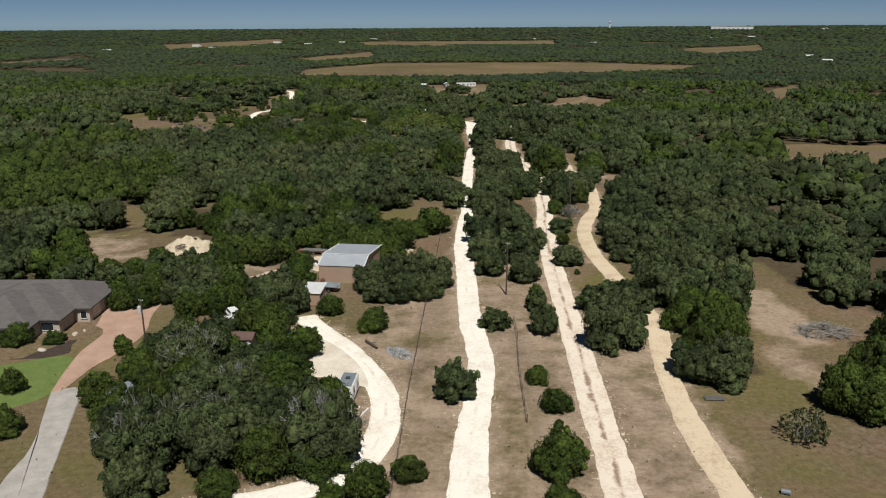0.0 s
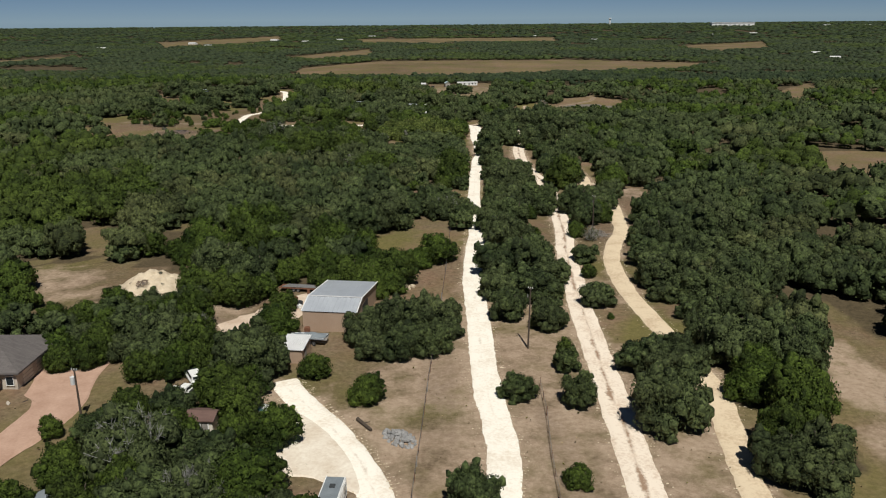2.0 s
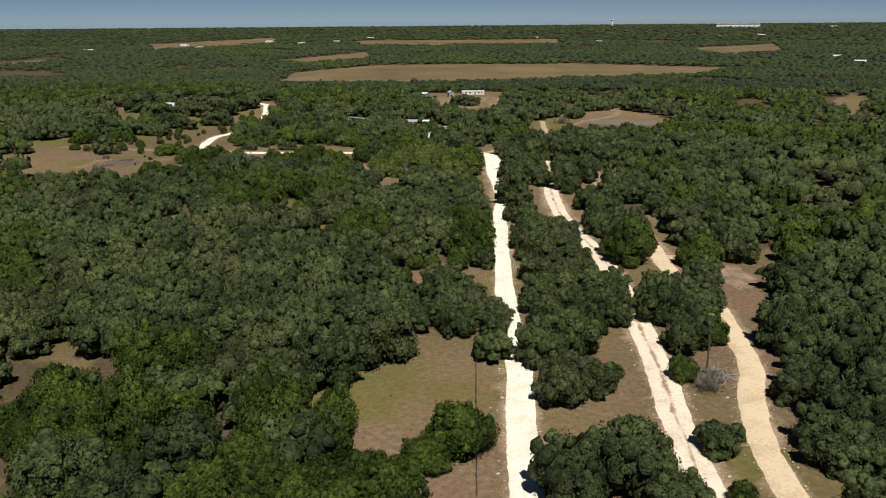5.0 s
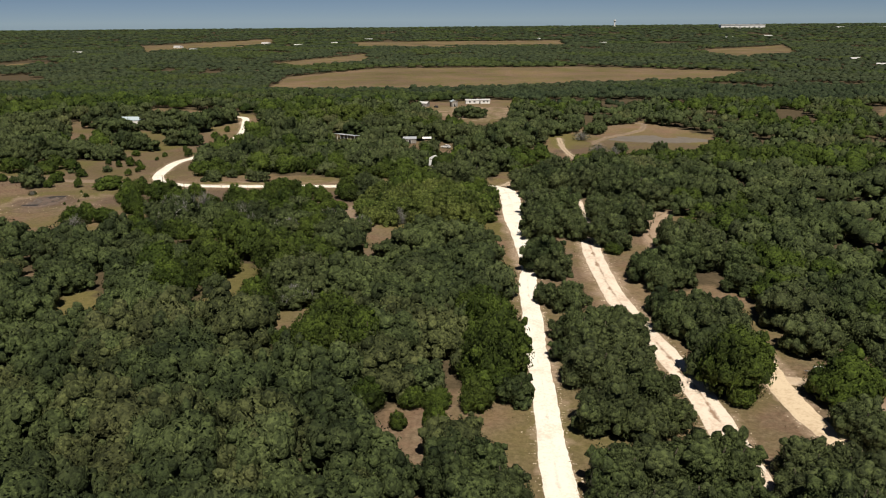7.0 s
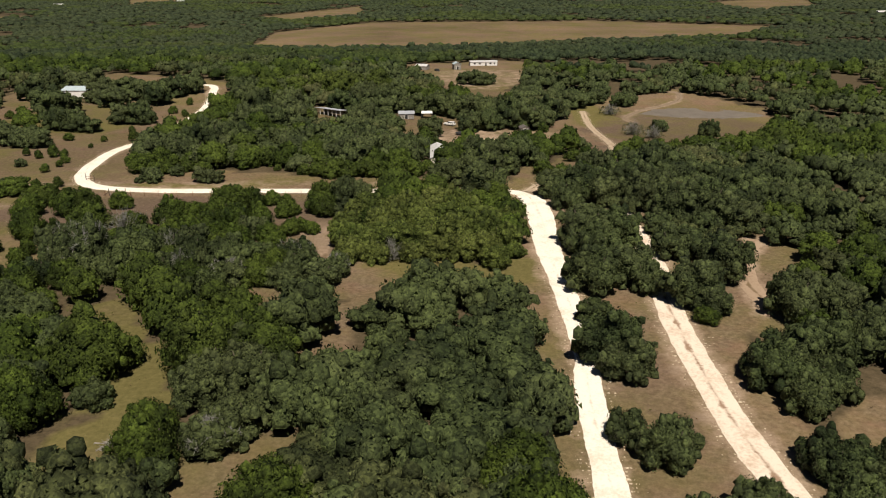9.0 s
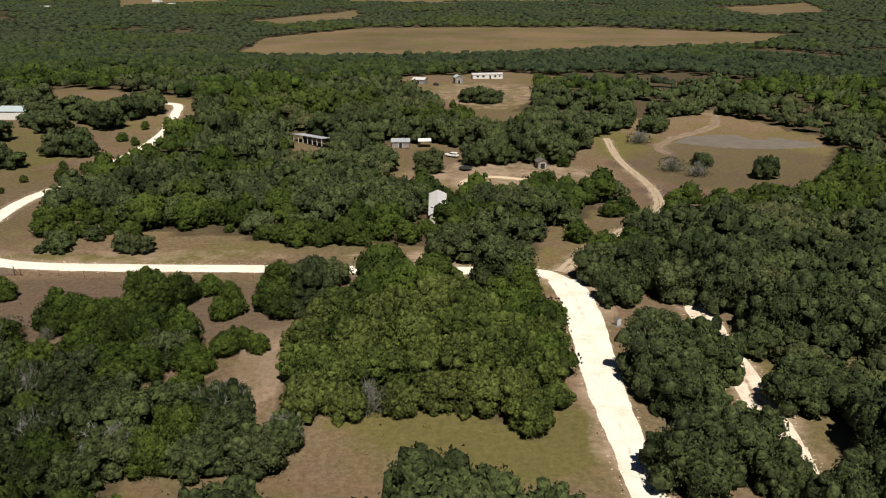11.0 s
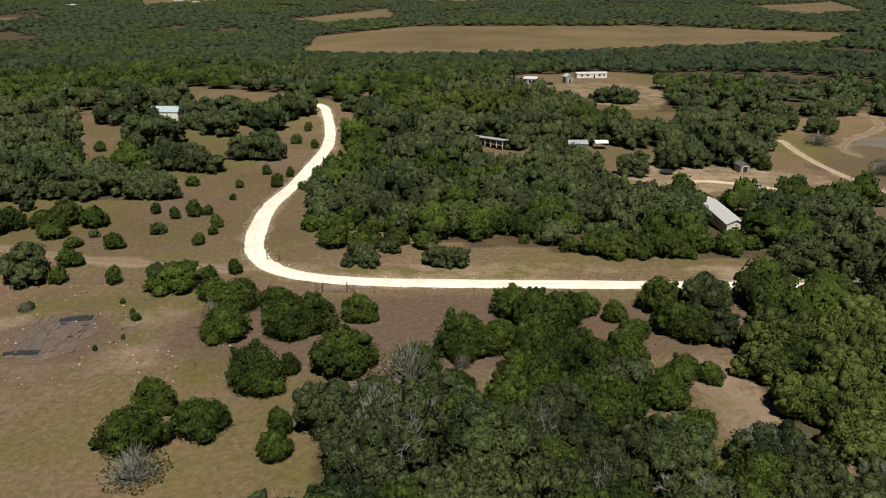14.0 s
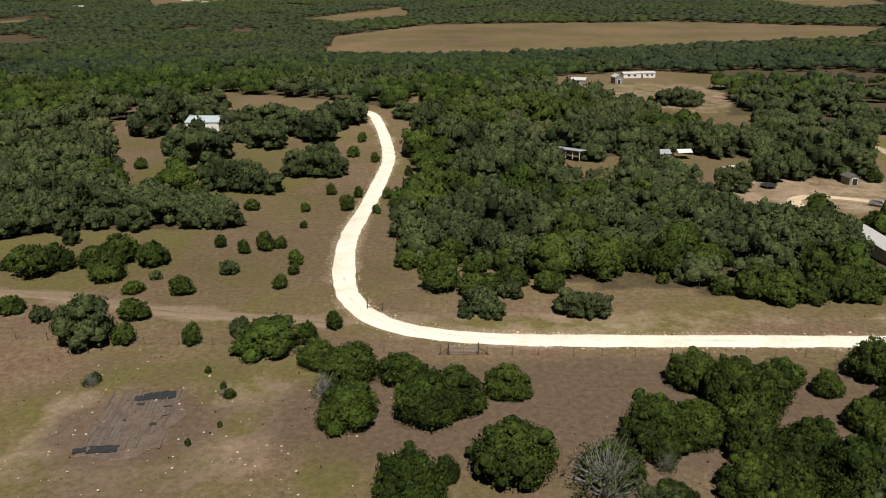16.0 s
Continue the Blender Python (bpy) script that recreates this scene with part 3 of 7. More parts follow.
def crown_arrays(rng, lobes, clumps, leaves, size, shape):
    """A crown one unit wide each way and one high: a few large boughs, knobbly with clumps, covered in small sprays of leaves."""
    some = 1.0 + 0.4 * max(0, 10 - lobes) / 8
    if shape == "juniper":
        c = [(0, 0, 0.38, 0.84, 0.42), (rng.uniform(-0.1, 0.1), rng.uniform(-0.1, 0.1), 0.64, 0.52, 0.34)]
        for i in range(lobes - 2):
            a, d, z = 2.4 * i + rng.uniform(-0.4, 0.4), rng.uniform(0.55, 0.8), rng.uniform(0.16, 0.74)
            c.append((d * np.cos(a) * (1.1 - 0.7 * z), d * np.sin(a) * (1.1 - 0.7 * z), z, rng.uniform(0.24, 0.36) * some, rng.uniform(0.2, 0.3) * some))
        knob = (0.08, 0.17)
    else:
        c = [(rng.uniform(-0.1, 0.1), rng.uniform(-0.1, 0.1), 0.45, 0.74, 0.36)]
        for i in range(lobes - 1):
            a, d = 2.4 * i + rng.uniform(-0.5, 0.5), 0.78 * math.sqrt(rng.uniform(0.1, 1))
            z = 0.68 - 0.5 * d * d + rng.uniform(-0.08, 0.12)
            c.append((d * np.cos(a), d * np.sin(a), z, rng.uniform(0.24, 0.38) * some, rng.uniform(0.2, 0.28) * some))
        knob = (0.09, 0.2)
        if lobes > 5:
            for i in range(6):
                a, d = 1.05 * i + rng.uniform(-0.3, 0.3), rng.uniform(0.58, 0.74)
                c.append((d * np.cos(a), d * np.sin(a), rng.uniform(0.16, 0.26), rng.uniform(0.26, 0.34), rng.uniform(0.18, 0.26)))
    c = np.array(c if lobes > 5 else c[:lobes])

    def on_boughs(many, far0, far1, deep_at):
        way = rng.normal(size=(many * 4, 3)) + [0, 0, 0.3]
        way /= np.linalg.norm(way, axis=1)[:, None]
        pick = rng.choice(len(c), many * 4, p=c[:, 3] ** 2 / (c[:, 3] ** 2).sum())
        place = c[pick][:, :3] + way * c[pick][:, [3, 3, 4]] * rng.uniform(far0, far1, (many * 4, 1))
        deep = np.zeros(len(place), bool)
        for k in c:
            deep |= (((place - k[:3]) / [k[3], k[3], k[4]]) ** 2).sum(1) < deep_at
        keep = np.where(~deep & (place[:, 2] > 0.05))[0][:many]
        return place[keep], way[keep]

    verts, faces, ways, at = [], [], [], 0

    def ball(mid, rx, rz, body, rough):
        nonlocal at
        bv, bf = HUMP
        lump = 1 + rng.uniform(-rough, rough, (len(bv), 1))
        verts.append(bv * lump * [rx * body, rx * body, rz * body] + mid)
        ways.append(bv / np.linalg.norm(bv, axis=1)[:, None])
        faces.append(bf + at)
        at += len(bv)

    for k in c:
        ball(k[:3], k[3], k[4], 0.92, 0.07 if lobes > 1 else 0.2)
    if clumps:
        place, way = on_boughs(clumps, 0.8, 1.0, 0.6)
        for p, w in zip(place, way):
            q = rng.uniform(*knob)
            ball(p, q, q * rng.uniform(0.55, 1.0), 1.0, 0.34)
    if leaves:
        place, way = on_boughs(leaves, 0.88, 1.12, 0.78)
        face = way + rng.normal(size=way.shape) * 0.8 + [0, 0, 0.3]
        face -= np.minimum((face * way).sum(1, keepdims=True), 0) * 2 * way
        face /= np.linalg.norm(face, axis=1)[:, None]
        a = np.cross(face, rng.normal(size=way.shape))
        a /= np.linalg.norm(a, axis=1)[:, None]
        b = np.cross(face, a)
        s = size * rng.uniform(0.5, 1.35, (len(place), 1))
        tri = np.stack([place + a * s, place + (-0.6 * a + 0.75 * b) * s, place + (-0.6 * a - 0.75 * b) * s], 1).reshape(-1, 3)
        verts.append(tri)
        ways.append(np.repeat(0.2 * way + 0.8 * face, 3, 0))
        faces.append(np.arange(len(tri)).reshape(-1, 3) + at)
    v = np.vstack(verts)
    v[:, 2] = np.maximum(v[:, 2], 0.015)
    ways = np.vstack(ways)
    return v, np.vstack(faces), ways / np.linalg.norm(ways, axis=1)[:, None]


def limb(bm, a, b, ra, rb, sides=6):
    a, b = Vector(a), Vector(b)
    q = (b - a).to_track_quat("Z", "Y")
    rings = []
    for p, r in ((a, ra), (b, rb)):
        rings.append([bm.verts.new(p + q @ Vector((r * math.cos(2 * math.pi * i / sides), r * math.sin(2 * math.pi * i / sides), 0))) for i in range(sides)])
    for i in range(sides):
        bm.faces.new((rings[0][i], rings[0][(i + 1) % sides], rings[1][(i + 1) % sides], rings[1][i]))
    bm.faces.new(rings[1])


def part(name, bm, material, parent, label=""):
    me = bpy.data.meshes.new(name)
    bm.normal_update()
    bm.to_mesh(me)
    bm.free()
    me.materials.append(material)
    ob = new(name, me)
    ob.parent = parent
    return tagged(ob, label)


def trunk_mesh(rng, forks):
    bm = bmesh.new()
    limb(bm, (0, 0, -0.06), (0.02, 0.01, 0.22), 0.075, 0.055)
    for i in range(forks):
        a = 2 * math.pi * i / forks + rng.uniform(-0.4, 0.4)
        e = Vector((0.32 * math.cos(a), 0.32 * math.sin(a), rng.uniform(0.42, 0.56)))
        limb(bm, (0.02, 0.01, 0.2), e, 0.045, 0.026, 5)
        limb(bm, e, e * 1.35 + Vector((0, 0, 0.06)), 0.026, 0.012, 4)
    return bm


def tree_pattern(name, seed, shape, leaf, clumps, leaves, size, label, category, group):
    rng = np.random.default_rng(seed)
    root = new(name)
    root.empty_display_size = 0.3
    part("trunk", trunk_mesh(rng, 4), BARK, root)
    v, f, w = crown_arrays(rng, 10, clumps, leaves, size, shape)
    crown = new("crown", mesh_of("crown", v, f, leaf, True, w))
    crown.parent = root
    return tagged(root, label, category, group)


def grey_oak_pattern(seed):
    """A live oak dying back: a thinner crown with bare grey boughs standing out of it."""
    root = tree_pattern("live_oak_tree", seed, "oak", OAK_LEAF, 26, 1700, 0.034, "half-dead live oak with bare grey branches in its crown", "tree", "live oaks")
    rng = np.random.default_rng(seed)
    for k in range(10):
        a, d = 2.4 * k + rng.uniform(-0.4, 0.4), rng.uniform(0.1, 0.85)
        base = Vector((d * math.cos(a), d * math.sin(a), 0.62 - 0.2 * d))
        bm = bmesh.new()
        for i in range(7):
            w = Vector((rng.normal(), rng.normal(), 0.7 * abs(rng.normal()) + 0.2)).normalized()
            mid = base + w * rng.uniform(0.16, 0.28)
            limb(bm, base, mid, 0.007, 0.005, 3)
            for j in range(6):
                limb(bm, mid, mid + (w + Vector(rng.normal(size=3)) * 0.6).normalized() * rng.uniform(0.08, 0.18), 0.0045, 0.0024, 3)
        part("dead_bough", bm, TWIG, root)
    return root


def brush_pattern(seed):
    """A grey, mostly leafless bush: many fine crooked twigs with a few sprays."""
    rng = np.random.default_rng(seed)
    root = new("bare_bush")
    bm = bmesh.new()
    for i in range(110):
        a, t = rng.uniform(0, 6.28), rng.uniform(0.1, 1.35)
        d = Vector((math.cos(a) * math.sin(t), math.sin(a) * math.sin(t), math.cos(t)))
        m = d * rng.uniform(0.35, 0.6)
        limb(bm, (0, 0, 0), m, 0.014, 0.01, 3)
        for k in range(3):
            e = m + (d + Vector(rng.normal(size=3)) * 0.45) * rng.uniform(0.2, 0.42)
            e.z = max(e.z, 0.05)
            limb(bm, m, e, 0.009, 0.004, 3)
    part("twig_frame", bm, TWIG, root)
    v, f, w = crown_arrays(rng, 7, 0, 700, 0.045, "oak")
    keep = f[13 * 18 :]
    part_ob = new("foliage", mesh_of("foliage", v, keep, DRY_OAK_LEAF))
    part_ob.parent = root
    return tagged(root, "grey, nearly leafless thorny bush on dry grass", "bush", "bare bushes")


PATTERNS = {}
for grade, clumps, leaves, size in (("", 40, 2300, 0.034), ("_far", 32, 560, 0.052)):
    PATTERNS["oak" + grade] = [tree_pattern("live_oak_tree", 10 + i, "oak", OAK_LEAF, clumps, leaves, size, "grey-green live oak with a broad lumpy crown", "tree", "live oaks") for i in range(5)]
    PATTERNS["juniper" + grade] = [tree_pattern("juniper_tree", 30 + i, "juniper", JUNIPER_LEAF, clumps, leaves, size * 0.94, "dense dark green juniper, leafy to the ground", "tree", "junipers") for i in range(5)]
PATTERNS["elm"] = [tree_pattern("elm_tree", 50 + i, "oak", ELM_LEAF, 60, 2600, 0.038, "fresh green elm with a full leafy crown", "tree", "elms") for i in range(3)]
PATTERNS["grey_oak"] = [grey_oak_pattern(80 + i) for i in range(3)]
PATTERNS["brush"] = [brush_pattern(70 + i) for i in range(2)]
# places that buildings and parked things take up: x, y, radius
KEEP_OUT = [(-7.7, 459.4, 4), (-7.4, 467.6, 4), (-7, 474.9, 4), (-21, 158, 6), (-19, 165, 6), (-25, 142.5, 3), (-172, 595, 7), (20, 788, 8), (28, 788, 8), (27.4, 544.5, 3.5), (20.9, 517.4, 4), (1.6, 539.8, 3), (-54.5, 569.4, 6), (-20.7, 572.2, 5), (-12.3, 574.6, 4), (-2.6, 559.3, 4), (54, 277, 4), (-13.8, 102, 3), (-33, 120, 3), (-38.5, 132, 3), (-24, 147.5, 3), (-24, 123, 3), (-60, 178, 7), (-70, 135, 8), (-84, 136, 12), (5.6, 755, 4), (-18, 747, 5), (-30, 175, 4)]
planted = []  # x, y, radius of every tree so far
spin = np.random.default_rng(5)


def plant(kind, x, y, r, h):
    if any(math.hypot(x - a, y - b) < c + 0.4 * r for a, b, c in KEEP_OUT) or inside(CLEARINGS["yard_floor"], x, y):
        return
    for key, line in LINES.items():
        off = np.hypot(line[:, 0] - x, line[:, 1] - y)
        i = int(off.argmin())
        room = ROADS[key][1] / 2 + 0.3 + (0.95 if key == "county" else 0.2) * r
        if off[i] < room:
            x, y = line[i] + (np.array((x, y)) - line[i]) * room / max(off[i], 0.05)
    if kind == "oak" and x < 0 and 180 < y < 400 and spin.random() < 0.2:
        kind = "grey_oak"
    if kind == "juniper" and r < 2.0:
        h *= 1.4
    if kind == "slim_juniper":
        kind = "juniper"
    if kind in ("oak", "juniper") and y > 425:
        kind += "_far"
    ground_z = float(lie(x, y))
    m = Matrix.LocRotScale((x, y, ground_z - 0.05), Euler((0, 0, spin.uniform(0, 6.28))), (r * 1.06, r * spin.uniform(0.94, 1.1), h * spin.uniform(0.82, 1.24)))
    copy_thing(PATTERNS[kind][int(spin.integers(len(PATTERNS[kind])))], m)
    planted.append((x, y, r))


# x, y, radius, height of the trees that stand apart
LIVE_OAKS_A = [
    (37.4, 438.7, 5.4, 8.3), (77.7, 603.5, 4, 6.2), (83.1, 603.9, 4, 6.2), (80.5, 600.7, 4, 6.2),
    (69.3, 610.9, 5, 7.7), (30.5, 594.4, 5.4, 8.3), (-30.1, 135.5, 5.4, 7.9), (1.6, 101.8, 3.1, 4.8),
    (9.2, 128.3, 2.8, 4.4), (17.5, 137.2, 2.1, 3.3), (17.4, 126, 2.7, 4.1), (28.2, 120.3, 5.4, 8.4),
    (38.3, 108.3, 3.9, 6), (43.5, 108.7, 3.9, 6), (41, 105.6, 3.9, 6), (44, 139.3, 5.6, 8.6),
    (51.8, 136.9, 5.1, 7.9), (28.6, 137.7, 3.6, 5.6), (33.4, 138, 3.6, 5.6), (31.1, 135.1, 3.6, 5.6),
    (-75.8, 373.1, 5.5, 8.6), (-66.6, 373.1, 5.6, 8.6), (-60.1, 375.7, 3.8, 5.9), (-47.6, 371.2, 4.6, 7.1),
]
LIVE_OAKS_B = [
    (-52.1, 370.9, 3, 4.7), (-4.4, 428.1, 6, 9.3), (3.8, 428.7, 6, 9.3), (-0.1, 423.8, 6, 9.3),
    (-32.5, 366.6, 3.8, 5.7), (5.4, 549.1, 5.5, 8.1), (16.5, 554.2, 4.7, 7.3), (32.7, 575.3, 7.5, 10.5),
    (43.7, 576.1, 7.5, 10.5), (38.5, 569.5, 7.5, 10.5), (12.9, 670.4, 5, 7.8), (19.7, 670.9, 5, 7.8),
    (16.5, 666.9, 5, 7.8), (82.4, 545.6, 4.1, 6.3), (80.9, 610.2, 3.5, 5.4), (85.7, 610.5, 3.5, 5.4),
    (83.4, 607.7, 3.5, 5.4), (15.3, 589.6, 4.8, 7.4), (21.7, 590, 4.8, 7.4), (18.7, 586.2, 4.8, 7.4),
    (4.9, 553, 4.2, 6.5), (10.5, 553.4, 4.2, 6.5), (-9.9, 588, 6.2, 9.6), (-1.5, 588.6, 6.2, 9.6),
]
LIVE_OAKS_C = [
    (-5.5, 583.6, 6.2, 9.6), (7.9, 671.3, 5, 7.8), (23.1, 559.4, 7.5, 10.5), (34.7, 560.2, 7.5, 10.5),
    (29.2, 553.3, 7.5, 10.5), (-80.6, 372.4, 3.7, 5.7), (-78, 369.8, 3.7, 5.7), (-67, 369.2, 3.8, 5.9),
    (10.53, 183.5, 5.12, 7.93), (17.2, 184.5, 5.16, 7.99), (20.92, 179.2, 4.06, 6.29), (9.92, 169.7, 4.6, 7.13),
    (15.64, 169, 4.98, 7.72), (18.94, 168.4, 2.9, 4.5), (10.23, 158.8, 3.43, 5.32), (16.81, 153.5, 3.26, 5.06),
    (29.99, 192.6, 2.99, 4.64), (27.68, 165.5, 3.4, 5.27), (51.87, 224.2, 4.85, 7.52), (60.21, 229.1, 6.23, 9.65),
    (45.48, 205.4, 3.26, 5.05), (42.73, 189, 3.89, 6.02), (49.37, 195.8, 6.09, 9.43), (61.08, 204.4, 6.44, 9.99),
]
LIVE_OAKS_D = [
    (41.37, 175.8, 4.39, 6.81), (48.49, 178.4, 5.37, 8.33), (58.55, 182.7, 5.55, 8.6), (45.66, 167.1, 4.5, 6.98),
    (40.91, 167.3, 3.29, 5.1), (51, 166.4, 4.88, 7.56), (61.39, 173.8, 5.19, 8.04), (43.53, 158.2, 3.41, 5.29),
    (46.53, 153.6, 4.35, 6.74), (54.55, 159, 3.82, 5.92), (41.21, 146.5, 3.39, 5.25), (35.06, 135.8, 3.62, 5.61),
    (-14.53, 148.4, 3.79, 5.87), (-9.939, 152.3, 3.94, 6.1), (-4.92, 151.7, 4.27, 6.61), (-0.8822, 156.5, 2.99, 4.63),
    (-12.63, 142.7, 3.25, 5.04), (-7.425, 143, 3.91, 6.06), (-2.864, 143.7, 3.29, 5.09), (0.01225, 150.3, 2.12, 3.28),
    (-47.78, 182.8, 5.54, 8.59), (-39.67, 176.8, 4.86, 7.53), (-53.5, 149.5, 4.51, 7), (-47.21, 149.3, 4.51, 6.99),
]
LIVE_OAKS_E = [
    (-46.81, 141, 4.14, 6.41), (-41.4, 143.2, 3.26, 5.06), (-51.34, 142.2, 3.23, 5.01), (-33.32, 138.6, 4.03, 6.25),
    (-29.32, 139.6, 3.14, 4.87), (-28.58, 201.1, 6.09, 9.44), (-36.96, 191.7, 4.93, 7.65), (-15.26, 221.8, 6.56, 10.2),
    (-21.58, 213.6, 5.12, 7.94), (11.08, 220.1, 4.71, 7.3), (16.71, 223, 4.8, 7.44), (12.07, 206.5, 4.29, 6.65),
    (17.23, 208.9, 3.69, 5.72), (35.58, 237.2, 4.66, 7.22), (41.79, 240.8, 4.76, 7.38), (35.7, 224.1, 4.09, 6.33),
    (18.57, 327.4, 4, 6.2), (18.33, 306.8, 3.57, 5.54), (18.24, 291, 4.32, 6.7), (22.63, 285.9, 5.21, 8.08),
    (16.77, 275.4, 4.86, 7.53), (22.09, 272.9, 4.77, 7.39), (24.12, 269.1, 4.18, 6.47), (16.38, 262.1, 4.4, 6.82),
]
LIVE_OAKS_F = [
    (25.23, 262, 3.08, 4.78), (21.12, 259.5, 3.45, 5.35), (38.41, 293.6, 4.39, 6.81), (41.47, 289.3, 4.81, 7.45),
    (41.4, 279.2, 4, 6.19), (36.14, 278.4, 4.47, 6.92), (34.68, 296, 3.35, 5.19), (14.38, 246.3, 3.85, 5.97),
    (19.41, 248.2, 4.7, 7.28), (24.87, 248.1, 4.69, 7.27), (30.72, 249.1, 3.95, 6.13), (31.74, 242.9, 3.74, 5.8),
    (26.96, 239.7, 3.99, 6.18), (20.7, 238, 4.28, 6.63), (15.83, 238.5, 3.94, 6.11), (12.14, 241.9, 2.6, 4.03),
    (37.79, 249, 3.95, 6.12), (41.82, 247.3, 3.89, 6.03), (44.98, 245.7, 3.84, 5.95), (45.89, 241.2, 3.68, 5.71),
    (38.86, 238.6, 3.59, 5.57), (41.1, 235.5, 2.79, 4.33), (18.23, 233.4, 2.73, 4.24), (13, 234.8, 2.77, 4.29),
]
LIVE_OAKS_G = [
    (26.95, 234.9, 2.43, 3.77), (49.88, 260.1, 3.9, 6.05), (49.71, 255.7, 2.93, 4.55), (47.58, 258.6, 3, 4.66),
    (55.13, 286.1, 4.71, 7.3), (57.33, 277, 4.91, 7.61), (62.23, 272.8, 4.3, 6.66), (57.31, 297.2, 5.61, 8.69),
    (63.97, 297, 5.6, 8.68), (65.24, 287.7, 5.28, 8.19), (-5.653, 247.2, 3.5, 5.42), (-1.671, 249.8, 3.97, 6.16),
    (1.234, 245.5, 3.45, 5.34), (-4.257, 237.6, 3.9, 6.05), (-0.04867, 236.7, 3.52, 5.46), (-1.673, 231.8, 3.35, 5.2),
    (6.338, 237, 3.18, 4.93), (4.325, 231.3, 2.67, 4.14), (6.534, 232.8, 2.38, 3.69), (4.681, 269.7, 2.8, 4.34),
    (22.18, 381.8, 5.66, 8.77), (28.76, 383.2, 5.07, 7.86), (19.56, 358.7, 5.5, 8.53), (27.08, 363, 5.09, 7.88),
]
LIVE_OAKS_H = [
    (29.14, 356.7, 3.27, 5.07), (16.98, 332.1, 4.6, 7.14), (19.38, 330, 3.18, 4.93), (17.43, 345.4, 3.04, 4.72),
    (35.39, 352.1, 5.28, 8.19), (37.38, 347.6, 3.09, 4.79), (43.91, 362.5, 5.07, 7.86), (38.05, 374.8, 4.85, 7.51),
    (44.36, 394.5, 6.05, 9.37), (51.02, 394.2, 6.04, 9.36), (56.16, 389.4, 5.89, 9.14), (40.44, 406.6, 5.71, 8.84),
    (14.87, 311.4, 2.74, 4.25), (21.61, 309.9, 1.94, 3), (37.23, 323.9, 3.9, 6.05), (41.77, 329.3, 4.51, 7),
    (48.03, 331.3, 4.58, 7.1), (38.97, 317, 3.29, 5.09), (43.72, 320.6, 3.38, 5.24), (37.02, 328.1, 2.69, 4.18),
    (54.39, 331.2, 4.58, 7.1), (58.6, 326.8, 4.43, 6.87), (55.42, 317.2, 4.11, 6.37), (48.99, 346.1, 5.08, 7.88),
]
LIVE_OAKS_I = [
    (56.04, 345.9, 5.08, 7.87), (65.03, 356.5, 4.36, 6.75), (36.58, 303.4, 3.64, 5.64), (40.3, 301.9, 3.59, 5.57),
    (35.41, 305.8, 2.98, 4.62), (44.45, 301.4, 2.86, 4.44), (45.25, 298.7, 2.79, 4.33), (39.54, 286.4, 2.46, 3.81),
    (37.47, 288.5, 2.51, 3.9), (24.83, 296.2, 3.06, 4.74), (27.37, 293.8, 2.99, 4.63), (28.59, 291.5, 1.95, 3.02),
    (22.35, 290.5, 2.89, 4.47), (26.57, 284.7, 2.41, 3.74), (20.56, 293.1, 2.64, 4.09), (16.9, 284.9, 3.31, 5.13),
    (14.75, 293.6, 2.32, 3.6), (13.95, 284.9, 2.42, 3.74), (19.44, 283.2, 2.96, 4.59), (-36.44, 324.2, 4.76, 7.38),
    (-39.08, 320.6, 3.37, 5.23), (-32.74, 322.9, 4.29, 6.65), (-34.22, 310.8, 3.88, 6.01), (-31.91, 314.5, 3.61, 5.59),
]
LIVE_OAKS_J = [
    (-52.78, 321, 2.71, 4.2), (-29.58, 412, 4.06, 6.29), (-26.56, 418.1, 3.31, 5.13), (-30.1, 404.5, 3.41, 5.28),
    (-26.34, 366.2, 2.66, 4.13), (21.46, 419, 5.23, 8.11), (26.9, 415.7, 5.57, 8.64), (22.87, 409.3, 3.99, 6.19),
    (40.69, 428.3, 6.09, 9.44), (51.25, 437.7, 6.48, 10), (58.46, 436.6, 5.37, 8.33), (35.15, 411.2, 5.39, 8.36),
    (43.43, 413.3, 5.48, 8.5), (24.61, 392.6, 4.64, 7.19), (27.81, 389.5, 4.51, 6.99), (23.38, 373.1, 4.48, 6.95),
    (20.76, 377, 3.34, 5.18), (25.25, 370.2, 3.12, 4.83), (47.25, 453.6, 4.18, 6.48), (59.25, 461.3, 4.37, 6.77),
    (-86.99, 475.9, 5.32, 8.25), (-78.14, 473, 6.55, 10.2), (-71.74, 478.8, 6.75, 10.5), (-65.19, 473, 5.26, 8.15),
]
